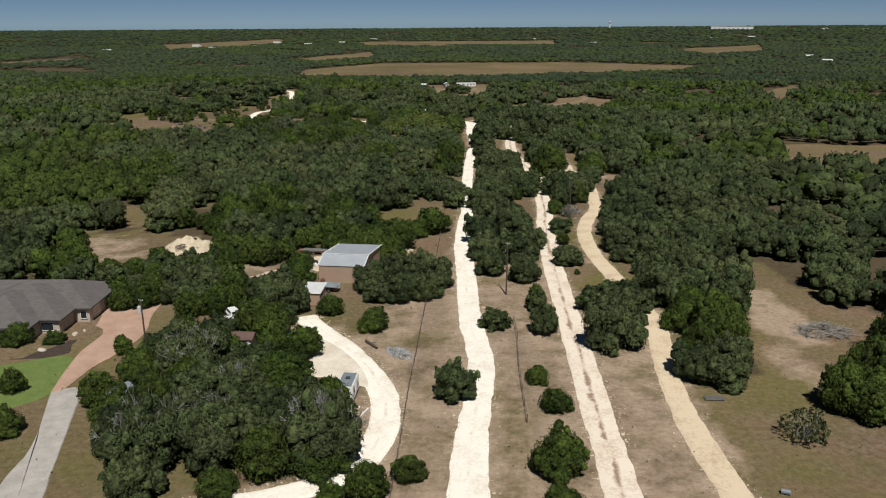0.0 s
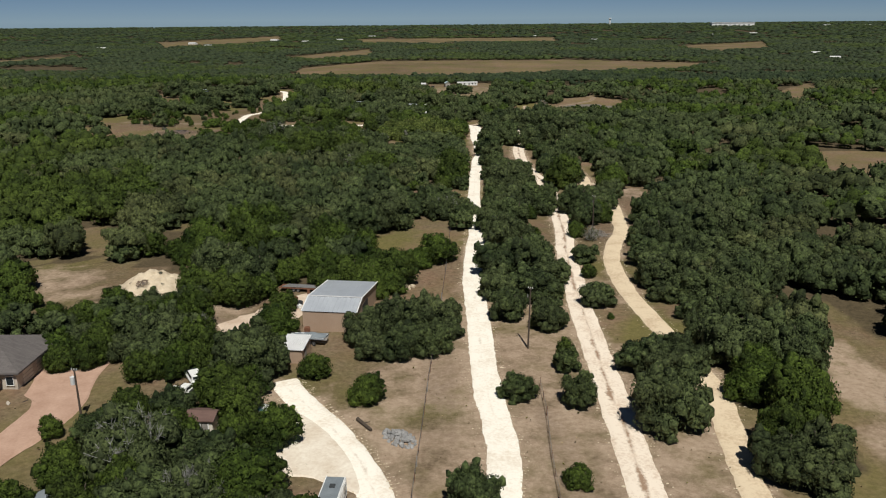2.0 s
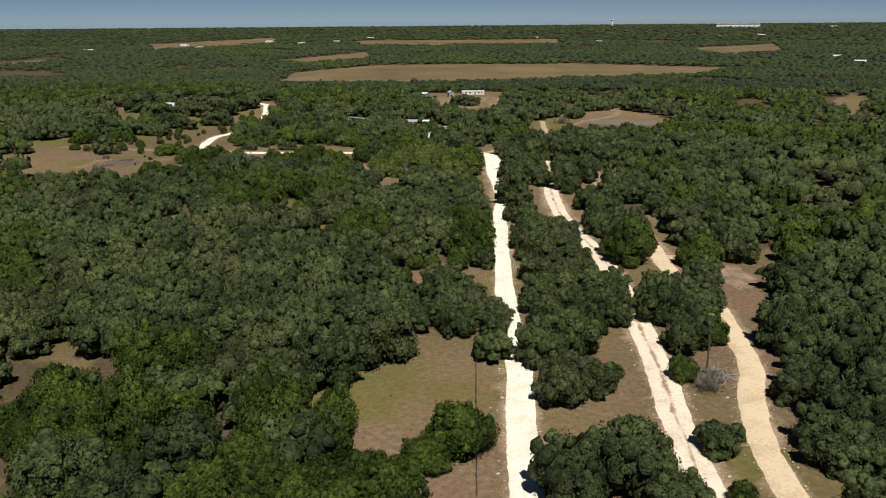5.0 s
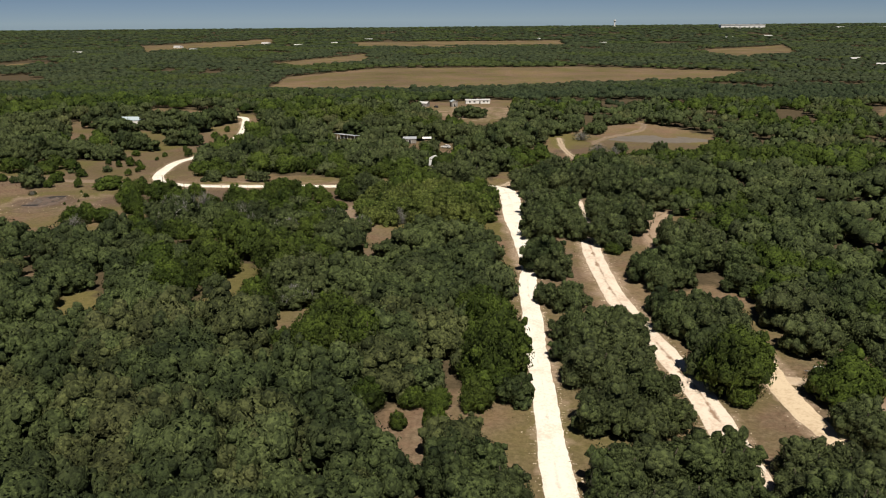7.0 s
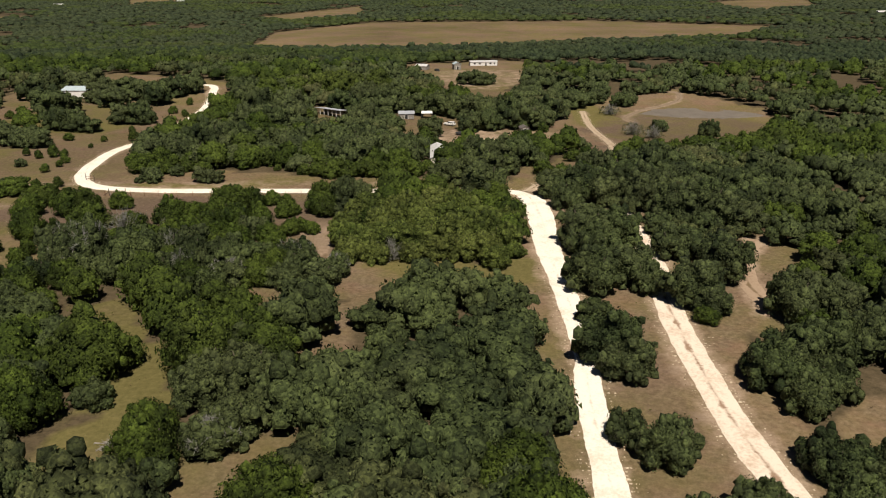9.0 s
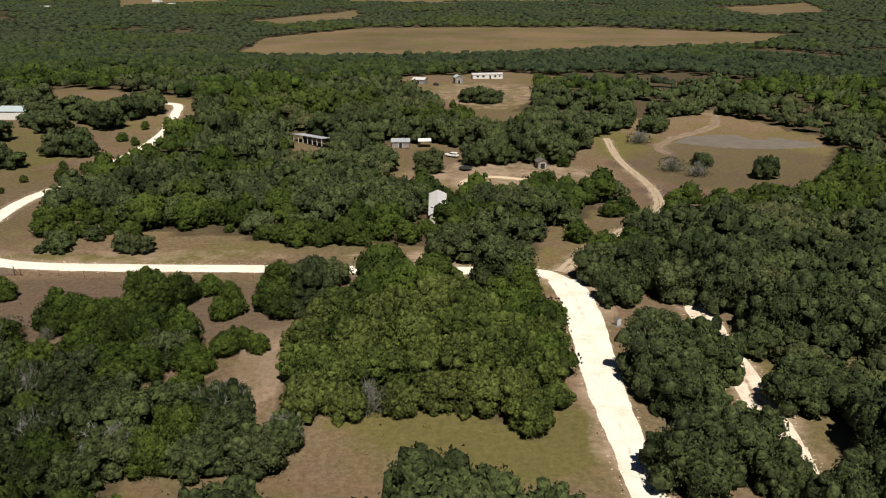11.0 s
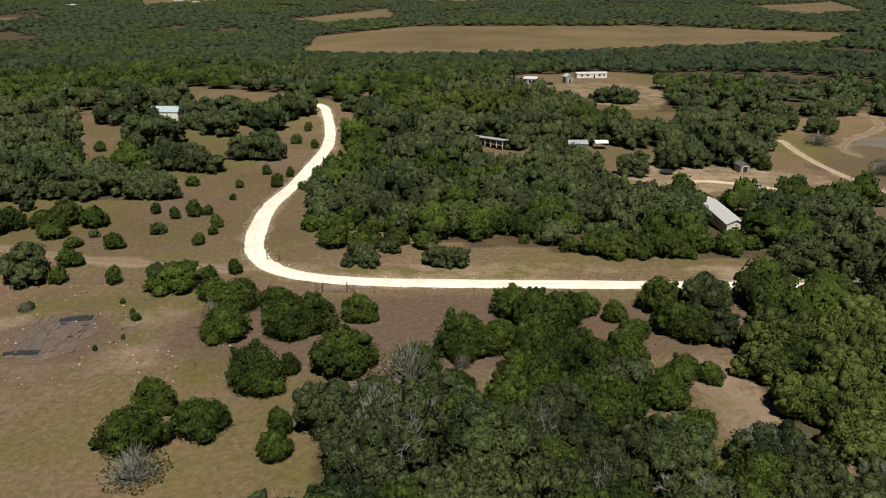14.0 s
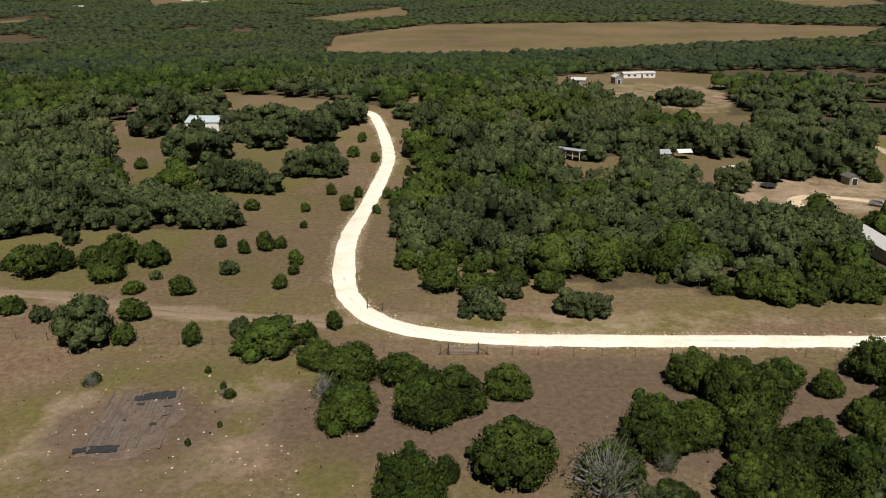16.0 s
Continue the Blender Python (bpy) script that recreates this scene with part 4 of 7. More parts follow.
LIVE_OAKS_K = [
    (-76.51, 458.3, 4.85, 7.52), (-68.99, 457.1, 4.58, 7.1), (-67.48, 436.3, 2.67, 4.13), (-78.63, 527.8, 6.74, 10.5),
    (-69.43, 523.3, 6.63, 10.3), (-64.81, 535.7, 7.32, 10.5), (-81.18, 510.6, 4.71, 7.31), (-41.41, 486.2, 6.34, 9.82),
    (-35.12, 500.3, 7.23, 10.5), (-36.93, 463.6, 5.64, 8.74), (-29.57, 468.3, 6.17, 9.57), (-24.47, 476.2, 6.04, 9.36),
    (-31.58, 456, 4.81, 7.45), (-19.02, 479.4, 5.46, 8.47), (-14.67, 470.3, 5.21, 8.08), (-10.04, 490.9, 4.06, 6.3),
    (-37.04, 536.3, 7.02, 10.5), (-30.14, 540.4, 6.26, 9.7), (-87.3, 567.1, 6.83, 10.5), (-40.4, 601.5, 7.5, 10.5),
    (-49.66, 581.8, 7.5, 10.5), (-59.2, 575.7, 7.26, 10.5), (-29.23, 590.1, 7.5, 10.5), (-18.72, 584.3, 7.5, 10.5),
]
LIVE_OAKS_L = [
    (-0.2073, 580, 6.6, 10.2), (-10.15, 535.6, 5.29, 8.19), (13.6, 551.6, 4.88, 7.56), (6.003, 591, 5.99, 9.29),
    (12.71, 584.4, 6.7, 10.4), (-85.44, 439, 3.25, 5.03), (-80.29, 444.1, 2.24, 3.47), (1.838, 432.8, 5.01, 7.77),
    (-3.392, 460.3, 4.7, 7.28), (3.669, 466.3, 5.36, 8.31), (10.24, 460.5, 5.57, 8.63), (17.35, 459, 5.16, 7.99),
    (11.81, 444.7, 4.07, 6.3), (21.73, 456.5, 3.4, 5.27), (39.95, 492.3, 4.4, 6.82), (95.51, 525.7, 4.26, 6.61),
    (76.87, 652.7, 7.5, 10.5), (58.98, 652.8, 7.5, 10.5), (47.65, 660.7, 7.5, 10.5), (-221.8, 583.6, 7.5, 10.5),
    (-220.3, 600.9, 7.5, 10.5), (-232.7, 589.4, 5.73, 8.88), (-196.1, 538.3, 7.02, 10.5), (-185.4, 531.3, 6.81, 10.5),
]
LIVE_OAKS_M = [
    (-180.9, 528.8, 4.5, 6.98), (-196.5, 523, 6.56, 10.2), (-189.8, 501.1, 6.28, 9.74), (-181.8, 500.7, 6.27, 9.72),
    (-171.8, 492.4, 5.63, 8.73), (-177.5, 483.7, 5.72, 8.87), (-180.8, 480.4, 4.69, 7.26), (-171.2, 482.4, 4.51, 6.98),
    (-164.1, 492, 5.62, 8.71), (-158.9, 495.1, 6.09, 9.44), (-151.9, 488.8, 4.92, 7.62), (-156.8, 483.5, 3.82, 5.92),
    (-143.9, 486.4, 4.85, 7.52), (-138.9, 485.7, 4.23, 6.56), (-136.2, 486.6, 2.19, 3.4), (-188.1, 585.2, 7.14, 10.5),
    (-190.1, 605.7, 7.5, 10.5), (-182.1, 612.9, 7.5, 10.5), (-179, 627.9, 7.5, 10.5), (-170.4, 555.3, 5.04, 7.82),
    (-161.2, 544.5, 7.37, 10.5), (-158.3, 551.2, 5.94, 9.21), (-158.1, 589.9, 7.5, 10.5), (-149.5, 594.7, 7.5, 10.5),
]
LIVE_OAKS_N = [
    (-138.8, 588.5, 7.5, 10.5), (-146.3, 569, 6.73, 10.4), (-156.1, 576.3, 5.11, 7.91), (-132.1, 581.4, 7.05, 10.5),
    (-128.6, 597.2, 5.89, 9.13), (-123.1, 605.1, 6.66, 10.3), (-147.9, 517.8, 5.42, 8.39), (-141.6, 518.6, 6, 9.31),
    (-136.1, 517.7, 4.28, 6.64), (-130.2, 535.9, 5.11, 7.92), (-124.2, 537.6, 5.93, 9.18), (-120.5, 534.5, 3.7, 5.74),
    (-99.48, 498.3, 2.6, 4.03), (-129.8, 456.2, 1.82, 2.83), (-142.2, 453.8, 1.2, 1.86), (-165.9, 473.6, 1.81, 2.8),
    (-154.4, 436.6, 1.58, 2.46), (-143.7, 428.7, 4.27, 6.62), (-121.7, 430.3, 1.67, 2.6), (-89.34, 482.2, 5.33, 8.27),
    (-83.04, 489.5, 6.17, 9.57), (-77.19, 485.7, 6.05, 9.37), (-81.22, 463.2, 5.28, 8.18), (-87.43, 467.6, 4.89, 7.58),
]
LIVE_OAKS_O = [
    (-91.75, 476.7, 3.45, 5.35), (-74.97, 539.1, 5.99, 9.28), (-96.13, 593.5, 6.98, 10.5), (-103.6, 611.3, 5.36, 8.31),
    (-71.75, 570.2, 7.14, 10.5), (-82.61, 566.4, 6.68, 10.4), (-51.81, 571.5, 6.48, 10), (-41.22, 590.1, 6.94, 10.5),
    (-83.88, 435.7, 2.01, 3.12), (-87.98, 436, 1.32, 2.04), (-71.42, 437.2, 2.83, 4.38), (-57.58, 480.6, 5.3, 8.21),
    (-49.57, 494.9, 6.13, 9.49), (-44.29, 490.6, 5.99, 9.28), (-32.16, 524.8, 6.54, 10.1), (-41.3, 524, 5.92, 9.17),
    (-35.63, 482.6, 5.49, 8.51), (-30.27, 477.7, 5.57, 8.63), (-18.94, 469.4, 5.3, 8.21), (-15.71, 462.5, 4.65, 7.21),
]
LIVE_OAKS = LIVE_OAKS_A + LIVE_OAKS_B + LIVE_OAKS_C + LIVE_OAKS_D + LIVE_OAKS_E + LIVE_OAKS_F + LIVE_OAKS_G + LIVE_OAKS_H + LIVE_OAKS_I + LIVE_OAKS_J + LIVE_OAKS_K + LIVE_OAKS_L + LIVE_OAKS_M + LIVE_OAKS_N + LIVE_OAKS_O
JUNIPERS_A = [
    (38.4, 469.7, 3.2, 4.2), (-138.6, 415.8, 0.5, 0.6), (-137.8, 417.2, 0.8, 1), (-123.4, 419, 0.5, 0.6),
    (-120.2, 414.6, 0.5, 0.7), (-118.8, 412.3, 0.8, 1), (-118.3, 405.5, 0.4, 0.5), (-121, 401.8, 0.4, 0.5),
    (-103, 406.4, 4, 5.2), (-94, 406.8, 4.2, 5.5), (-83.6, 411.9, 3.1, 4), (-84.1, 395.9, 5, 6.5),
    (-95.1, 390.4, 4.1, 5.4), (-106.4, 376.8, 4.2, 5.4), (-106.8, 385.2, 2.9, 3.8), (-99.8, 380.6, 3.8, 4.9),
    (-86.7, 384.2, 1.8, 2.3), (-90.1, 379.8, 1.7, 2.2), (-68.8, 398.1, 1.3, 1.7), (-43, 403.3, 2.5, 3.3),
    (-47.8, 413.6, 2.6, 3.4), (-59.2, 413.9, 4, 5.3), (-68.1, 400.8, 4, 5.2), (-63.1, 400.8, 3.2, 4.2),
]
JUNIPERS_B = [
    (-39.5, 391, 2.8, 3.6), (-71.3, 122.2, 2.9, 3.8), (-65.5, 122.8, 2, 2.4), (-62.7, 104.1, 1.9, 2.4),
    (-58.1, 92.4, 3, 3.9), (-52.3, 118.6, 1.6, 2.1), (-48.7, 101, 3.2, 4.2), (-45.3, 107.5, 3.6, 4.7),
    (-23.7, 104.2, 5.3, 6.9), (-21.1, 82.4, 4, 5.2), (-14.1, 82.4, 4.4, 4.8), (-25.7, 77.6, 2.7, 3.5),
    (-8.7, 77.6, 2.8, 3.6), (-4.1, 81.1, 2.2, 2.8), (-12.8, 76.2, 1.7, 2.3), (-32.1, 126.5, 4.3, 6.7),
    (-26.3, 126.9, 4.3, 6.7), (-29.1, 123.4, 4.3, 6.7), (-12, 127.6, 3, 3.8), (-20.7, 135.8, 2.8, 3.7),
    (14, 106.2, 2, 2.6), (15.6, 97.9, 2.7, 3.5), (13.9, 82.5, 3.5, 4.5), (13.2, 73.9, 2.8, 3.1),
]
JUNIPERS_C = [
    (55.3, 97.3, 3.8, 5.9), (60.5, 97.7, 3.8, 5.9), (58, 94.6, 3.8, 5.9), (-56.6, 409, 3.6, 5.6),
    (-51.8, 409.3, 3.6, 5.6), (-54.1, 406.4, 3.6, 5.6), (-41.3, 405.4, 2.2, 2.9), (-35.4, 407.1, 3.7, 5.7),
    (-32.8, 404.5, 3.7, 5.7), (-37.8, 393.7, 2.1, 2.7), (-34.9, 391.8, 2.1, 2.7), (-66.8, 404.3, 2.9, 3.8),
    (-61.8, 404.4, 2.9, 3.8), (-90.2, 408, 3.8, 5.9), (-67.7, 397.3, 1.8, 2.4), (-91.4, 394.4, 1.5, 2),
    (-57.5, 390.4, 3.7, 4.8), (-50.6, 391, 4.1, 5.3), (-53.9, 384.7, 3.2, 4.1), (-42.7, 386, 3.2, 4.2),
    (-41.5, 378.3, 3, 3.9), (-42.5, 371, 1.8, 2.4), (59.7, 467.9, 3.9, 6), (64.9, 468.3, 3.9, 6),
]
JUNIPERS_D = [
    (62.4, 465.2, 3.9, 6), (35.2, 546.3, 2.6, 3.3), (-64.1, 614.5, 7.5, 10.5), (-47.1, 615.7, 7.5, 10.5),
    (-55.2, 605.6, 7.5, 10.5), (-103.9, 416.8, 4.5, 5.4), (-97.3, 416.2, 3.5, 4.6), (-109, 421.2, 3.1, 3.1),
    (-53.5, 412.2, 3.6, 4.3), (-57, 401.8, 3.5, 4.6), (-43.6, 410.9, 2.1, 2.8), (-35.6, 415, 3.7, 4.8),
    (-60.3, 391.6, 3.7, 4.8), (-52.8, 396.2, 4.2, 4.4), (-68.9, 389.3, 2.5, 2.8), (-128, 427.6, 1.6, 2.1),
    (-116.5, 426.2, 5.2, 5.2), (-89.9, 375.2, 2.2, 2.8), (-74.1, 393.8, 3.6, 4.6), (31.06, 213.1, 2.51, 3.26),
    (28.97, 181.3, 1.84, 2.39), (28.58, 157.9, 0.684, 0.89), (17.92, 140.8, 1.79, 2.33), (-2.412, 193.1, 4.59, 5.97),
]
JUNIPERS_E = [
    (-6.842, 189.7, 3.42, 4.44), (-10.65, 179.3, 5.23, 6.8), (-15.16, 178.9, 4.05, 5.27), (-23.85, 183, 4.64, 6.03),
    (-28.72, 179.2, 4.06, 5.28), (-20.68, 179.7, 3.63, 4.72), (-45.29, 169.9, 4.85, 6.31), (-39.61, 167.7, 4.93, 6.41),
    (-36.61, 171.5, 3.57, 4.64), (-51.05, 176.1, 3.53, 4.58), (-33.34, 175.7, 3.52, 4.57), (-29.97, 152.2, 4.44, 5.77),
    (-43.29, 151.4, 3.55, 4.62), (21.08, 213.9, 2.22, 2.88), (36.98, 268.1, 2.04, 2.65), (22.4, 231.1, 1.87, 2.44),
    (-6.865, 263, 2.04, 2.66), (-12.03, 263, 1.34, 1.74), (-10.26, 269.2, 2.33, 3.03), (-6.533, 269.1, 2.33, 3.03),
    (-0.9737, 268.3, 2.78, 3.61), (35.02, 344.5, 2.53, 3.29), (6.364, 415, 4.17, 5.42), (7.457, 404.2, 3.25, 4.22),
]
JUNIPERS_F = [
    (3.276, 417.8, 2.37, 3.08), (-63.48, 453.8, 4.15, 5.39), (-57.24, 458.3, 4.26, 5.54), (-51.93, 455.5, 4.55, 5.92),
    (-48.82, 458.4, 2.44, 3.18), (-73.94, 447, 2.51, 3.26), (-53.47, 449.9, 1.28, 1.67), (-60.85, 543.7, 5.41, 7.03),
    (-71.93, 511.3, 6.31, 8.2), (-63.59, 499.8, 6, 7.8), (-54.97, 502.3, 6.08, 7.9), (-46.16, 467.1, 5.11, 6.65),
    (-46.62, 481.9, 4.15, 5.39), (-41.06, 443, 2.79, 3.63), (-36.49, 442, 4.21, 5.47), (-32, 440.6, 3.08, 4),
    (-26.53, 442, 4.21, 5.47), (-23.76, 440.5, 2.75, 3.58), (-19.82, 444.4, 3.15, 4.1), (-14.24, 443.4, 3.58, 4.66),
    (-10.34, 450.1, 2.57, 3.34), (-8.313, 446.7, 2.52, 3.27), (-82.38, 581.6, 7.5, 10.1), (-72.79, 585.4, 7.5, 10.3),
]
JUNIPERS_G = [
    (-60.22, 623.8, 7.5, 10.5), (-37.21, 633, 7.5, 10.5), (-0.1505, 653.4, 1.8, 2.34), (4.102, 681.6, 1.66, 2.15),
    (-17.87, 690.2, 2.81, 3.66), (-92.94, 456.6, 3.37, 4.38), (-90.27, 460.8, 3.45, 4.48), (-85.52, 455.8, 2.88, 3.74),
    (-84.11, 446.9, 2.5, 3.26), (-80, 451.5, 2.11, 2.74), (21.68, 443.3, 3.59, 4.67), (34.12, 466.7, 3.6, 4.68),
    (-174.6, 537.6, 2.04, 2.65), (-163.7, 521.3, 2.04, 2.65), (-135.9, 501.1, 2.11, 2.74), (-123.2, 499.9, 1.31, 1.71),
    (-121, 484.1, 0.964, 1.25), (-114.7, 506.2, 1.63, 2.11), (-119.3, 515.9, 1.42, 1.85), (-118, 559, 2.4, 3.12),
    (-113.4, 500.7, 1.84, 2.4), (-107.3, 497.6, 1.17, 1.52), (-104.9, 512.2, 1.4, 1.82), (-95.72, 506.5, 2.98, 3.88),
]
JUNIPERS_H = [
    (-94.26, 523.6, 1.47, 1.92), (-135.1, 470.4, 1.33, 1.73), (-129.7, 466.9, 1.3, 1.7), (-125.9, 468.8, 1.98, 2.57),
    (-123.1, 469.7, 1.44, 1.87), (-118.1, 455.2, 1.21, 1.57), (-119.3, 448.8, 1.54, 2), (-135.6, 447.1, 2.19, 2.84),
    (-143.9, 447.5, 2.1, 2.73), (-156.2, 461.5, 3.14, 4.08), (-151.8, 462.5, 4.21, 5.47), (-150.4, 453.6, 3.38, 4.39),
    (-145.1, 461.1, 3.13, 4.07), (-164.7, 456.5, 4.45, 5.79), (-162.1, 459.6, 3.51, 4.57), (-170.5, 459.4, 2.07, 2.69),
    (-161.1, 440.3, 2.53, 3.29), (-149.8, 435.1, 2.09, 2.71), (-140, 437.2, 2.65, 3.44), (-138.2, 428.5, 1.98, 2.57),
    (-111.2, 427.6, 1.64, 2.13), (-79.61, 457, 3.56, 4.63), (-88.28, 544.6, 3.23, 4.2), (-93.15, 551.7, 3, 3.89),
]
JUNIPERS_I = [
    (-94.99, 570.3, 3.58, 4.65), (-85.39, 596.5, 7.5, 10.5), (-74.96, 607.2, 7.5, 10.5), (-52.58, 623, 7.5, 10.5),
    (-97.48, 458.4, 2.88, 3.74), (-91.86, 447.2, 3.61, 4.69), (-86.25, 445.1, 3.19, 4.14), (-78.83, 449.1, 2.32, 3.01),
    (-72.47, 446.2, 1.61, 2.09), (-98.34, 467.3, 2.4, 3.12), (-93.35, 454.6, 2.51, 3.26), (-67.99, 500.6, 5.92, 7.69),
    (-65.05, 458.9, 5.15, 6.69), (-72.05, 460.4, 4.37, 5.68), (-61.23, 457.3, 4.28, 5.57), (-32.15, 461, 4.4, 5.72),
    (-26.14, 457.9, 4.11, 5.34), (-42.07, 459.5, 4.15, 5.39), (-44.89, 445.2, 2.63, 3.42), (-38.81, 446.5, 3.41, 4.43),
    (-32.84, 447, 3.05, 3.96), (-29.37, 444.2, 2.99, 3.88), (-22.45, 446.8, 3.04, 3.96),
]
JUNIPERS = JUNIPERS_A + JUNIPERS_B + JUNIPERS_C + JUNIPERS_D + JUNIPERS_E + JUNIPERS_F + JUNIPERS_G + JUNIPERS_H + JUNIPERS_I
SLIM_JUNIPERS = [
    (-117.3, 579.9, 1.67, 3.67), (-110.9, 551.4, 1.66, 3.65), (-111.8, 512.9, 1.26, 2.77), (-100.5, 535, 1.24, 2.73),
    (-118.6, 460.3, 1.56, 3.43), (-108.5, 433.2, 1.46, 3.2),
]
ELMS_A = [
    (-23.3, 398.9, 4.71, 6.83), (-15.3, 397, 4.64, 6.73), (-7.146, 404.3, 4.93, 7.14), (-1.866, 400.4, 4.78, 6.93),
    (0.5935, 392.7, 5.09, 7.38), (-26.17, 383.5, 4.11, 5.95), (-21.32, 378.9, 4.47, 6.47), (-15.71, 381.4, 4.58, 6.64),
    (-9.815, 384, 4.7, 6.81), (-4.369, 382.6, 4.64, 6.72), (1.572, 383.8, 4.7, 6.81), (6.594, 389, 4.19, 6.07),
    (-24.65, 374.1, 3.36, 4.87), (-19.52, 373.2, 3.07, 4.46), (-8.204, 375.9, 3.69, 5.35), (-2.526, 374.7, 3.65, 5.29),
    (1.381, 374.7, 3.65, 5.29), (5.349, 379.4, 3.83, 5.55), (3.295, 369.9, 2.85, 4.14), (-12.96, 374.5, 2.92, 4.24),
    (7.087, 375.9, 2.51, 3.65), (-5.462, 393.4, 4.66, 6.75), (-11.84, 391.9, 4.59, 6.66), (-18.85, 388.9, 4.47, 6.48),
]
ELMS_B = [
    (-27.18, 393, 3.87, 5.61),
]
ELMS = ELMS_A + ELMS_B
BRUSH = [
    (69.8, 583.3, 5.2, 5.2), (69.8, 538.8, 4.5, 4.5), (75.7, 530.6, 4.3, 4.3),
    (34.4, 209, 2.2, 3.4), (-42.9, 153.9, 2.2, 3.4), (-74.3, 395, 3.5, 3.9),
    (-16.7, 374.2, 2.5, 3.9), (-46.1, 397.2, 2, 3.1), (-104, 370.7, 3.3, 3.7), (-75.1, 391.3, 3.8, 5.4),
    (-106.6, 412.2, 1.8, 2.8), (-67.9, 395.6, 1.2, 1.9), (-119.5, 412.9, 0.8, 1.2), (-137.9, 415.8, 1.1, 1.7),
]
GREY_OAKS = [
    (-38.4, 109.7, 5.6, 8.6), (-29.2, 101.8, 4, 6.2), (-15.1, 85.5, 5.2, 8), (-36.2, 84.3, 5.3, 8.2),
    (-30.4, 89.5, 5, 7.8),
]
for kind, rows in (("grey_oak", GREY_OAKS), ("oak", LIVE_OAKS), ("juniper", JUNIPERS), ("slim_juniper", SLIM_JUNIPERS), ("elm", ELMS), ("brush", BRUSH)):
    for row in rows:
        plant(kind, *row)

# thickets inside the open land: kind, spacing, outline
GROVES = [
    ("oak", 5.6, [(-71, 384), (-61, 387), (-46, 380), (-34, 375), (-28, 371), (-24, 357), (-57, 358)]),
    ("oak", 5.6, [(-45, 93), (-49, 126), (-37, 125), (-31, 111), (-20, 107), (-17, 97), (-11, 95), (-9, 77), (-16, 74), (-30, 74), (-37, 77)]),
    ("juniper", 5.2, [(-71, 159), (-43, 167), (-27, 150), (-21, 115), (-32, 113), (-37, 125), (-50, 134), (-61, 137)]),
    ("oak", 5.8, [(-86, 383), (-68, 388), (-58, 382), (-48, 380), (-42, 378), (-41, 363), (-53, 361), (-75, 361)]),
    ("juniper", 5.0, [(-65, 405), (-48, 401), (-45, 382), (-40, 389), (-38, 377), (-45, 375), (-57, 382)]),
    ("juniper", 5.4, [(-62, 394), (-49, 398), (-45, 395), (-50, 382), (-68, 383)]),
    ("oak", 5.6, [(-85, 381), (-64, 385), (-57, 381), (-55, 373), (-42, 371), (-45, 362), (-84, 363)]),
    ("juniper", 5.2, [(-65, 164), (-62, 168), (-49, 157), (-40, 151), (-38, 143), (-33, 143), (-25, 137), (-24, 133), (-49, 133)]),
    ("juniper", 5.0, [(-30, 184), (-21, 188), (-11, 189), (-6, 184), (-6, 173), (-14, 170), (-25, 170)]),
    ("juniper", 5.2, [(-55, 183), (-47, 187), (-30, 187), (-27, 171), (-32, 161), (-45, 160)]),
    ("oak", 6.0, [(-58, 151), (-44, 149), (-38, 144), (-33, 143), (-25, 137), (-23, 128), (-46, 129)]),
]
thick = np.random.default_rng(8)
kept = dict(oak=0, juniper=0, elm=0)
for kind, gap, poly in GROVES:
    ax, ay = np.min(poly, 0)
    bx, by = np.max(poly, 0)
    qx, qy = np.meshgrid(np.arange(ax, bx + gap, gap), np.arange(ay, by + gap, gap * 0.87))
    qx = qx + (np.arange(qx.shape[0])[:, None] % 2) * gap / 2
    qx, qy = (qx + thick.uniform(-0.3, 0.3, qx.shape) * gap).ravel(), (qy + thick.uniform(-0.3, 0.3, qx.shape) * gap).ravel()
    for x, y in zip(qx, qy):
        rad = gap * thick.uniform(0.55, 0.78)
        sort = kind if thick.random() < 0.82 or kind == "elm" else ("juniper" if kind == "oak" else "oak")
        if inside(poly, x, y) and off_roads(x, y) > 0.45 * rad and all(math.hypot(x - a, y - b) > 0.55 * (rad + c) for a, b, c in planted):
            plant(sort, x, y, rad, rad * thick.uniform(1.25, 1.6))
            kept[sort] += 1


# ---- woods ----
def fill(spacing, x0, x1, y0, y1, seed):
    """Places for trees on a shaken grid, kept off clearings, roads and the trees that stand apart."""
    rng = np.random.default_rng(seed)
    gx, gy = np.meshgrid(np.arange(x0, x1, spacing), np.arange(y0, y1, spacing * 0.87))
    gx = gx + (np.arange(gx.shape[0])[:, None] % 2) * spacing / 2
    x, y = (gx + rng.uniform(-0.36, 0.36, gx.shape) * spacing).ravel(), (gy + rng.uniform(-0.36, 0.36, gx.shape) * spacing).ravel()
    seen = (x > np.minimum(-0.60 * y - 12, -104 - 0.60 * (y - 300))) & (x < 0.60 * y + 12)
    x, y = x[seen], y[seen]
    ok = ~open_land(x, y)
    for a, b in ((1.3, 0), (-1.3, 0), (0, 1.3), (0, -1.3)):
        ok &= ~open_land(x + a, y + b)
    return x[ok], y[ok], rng


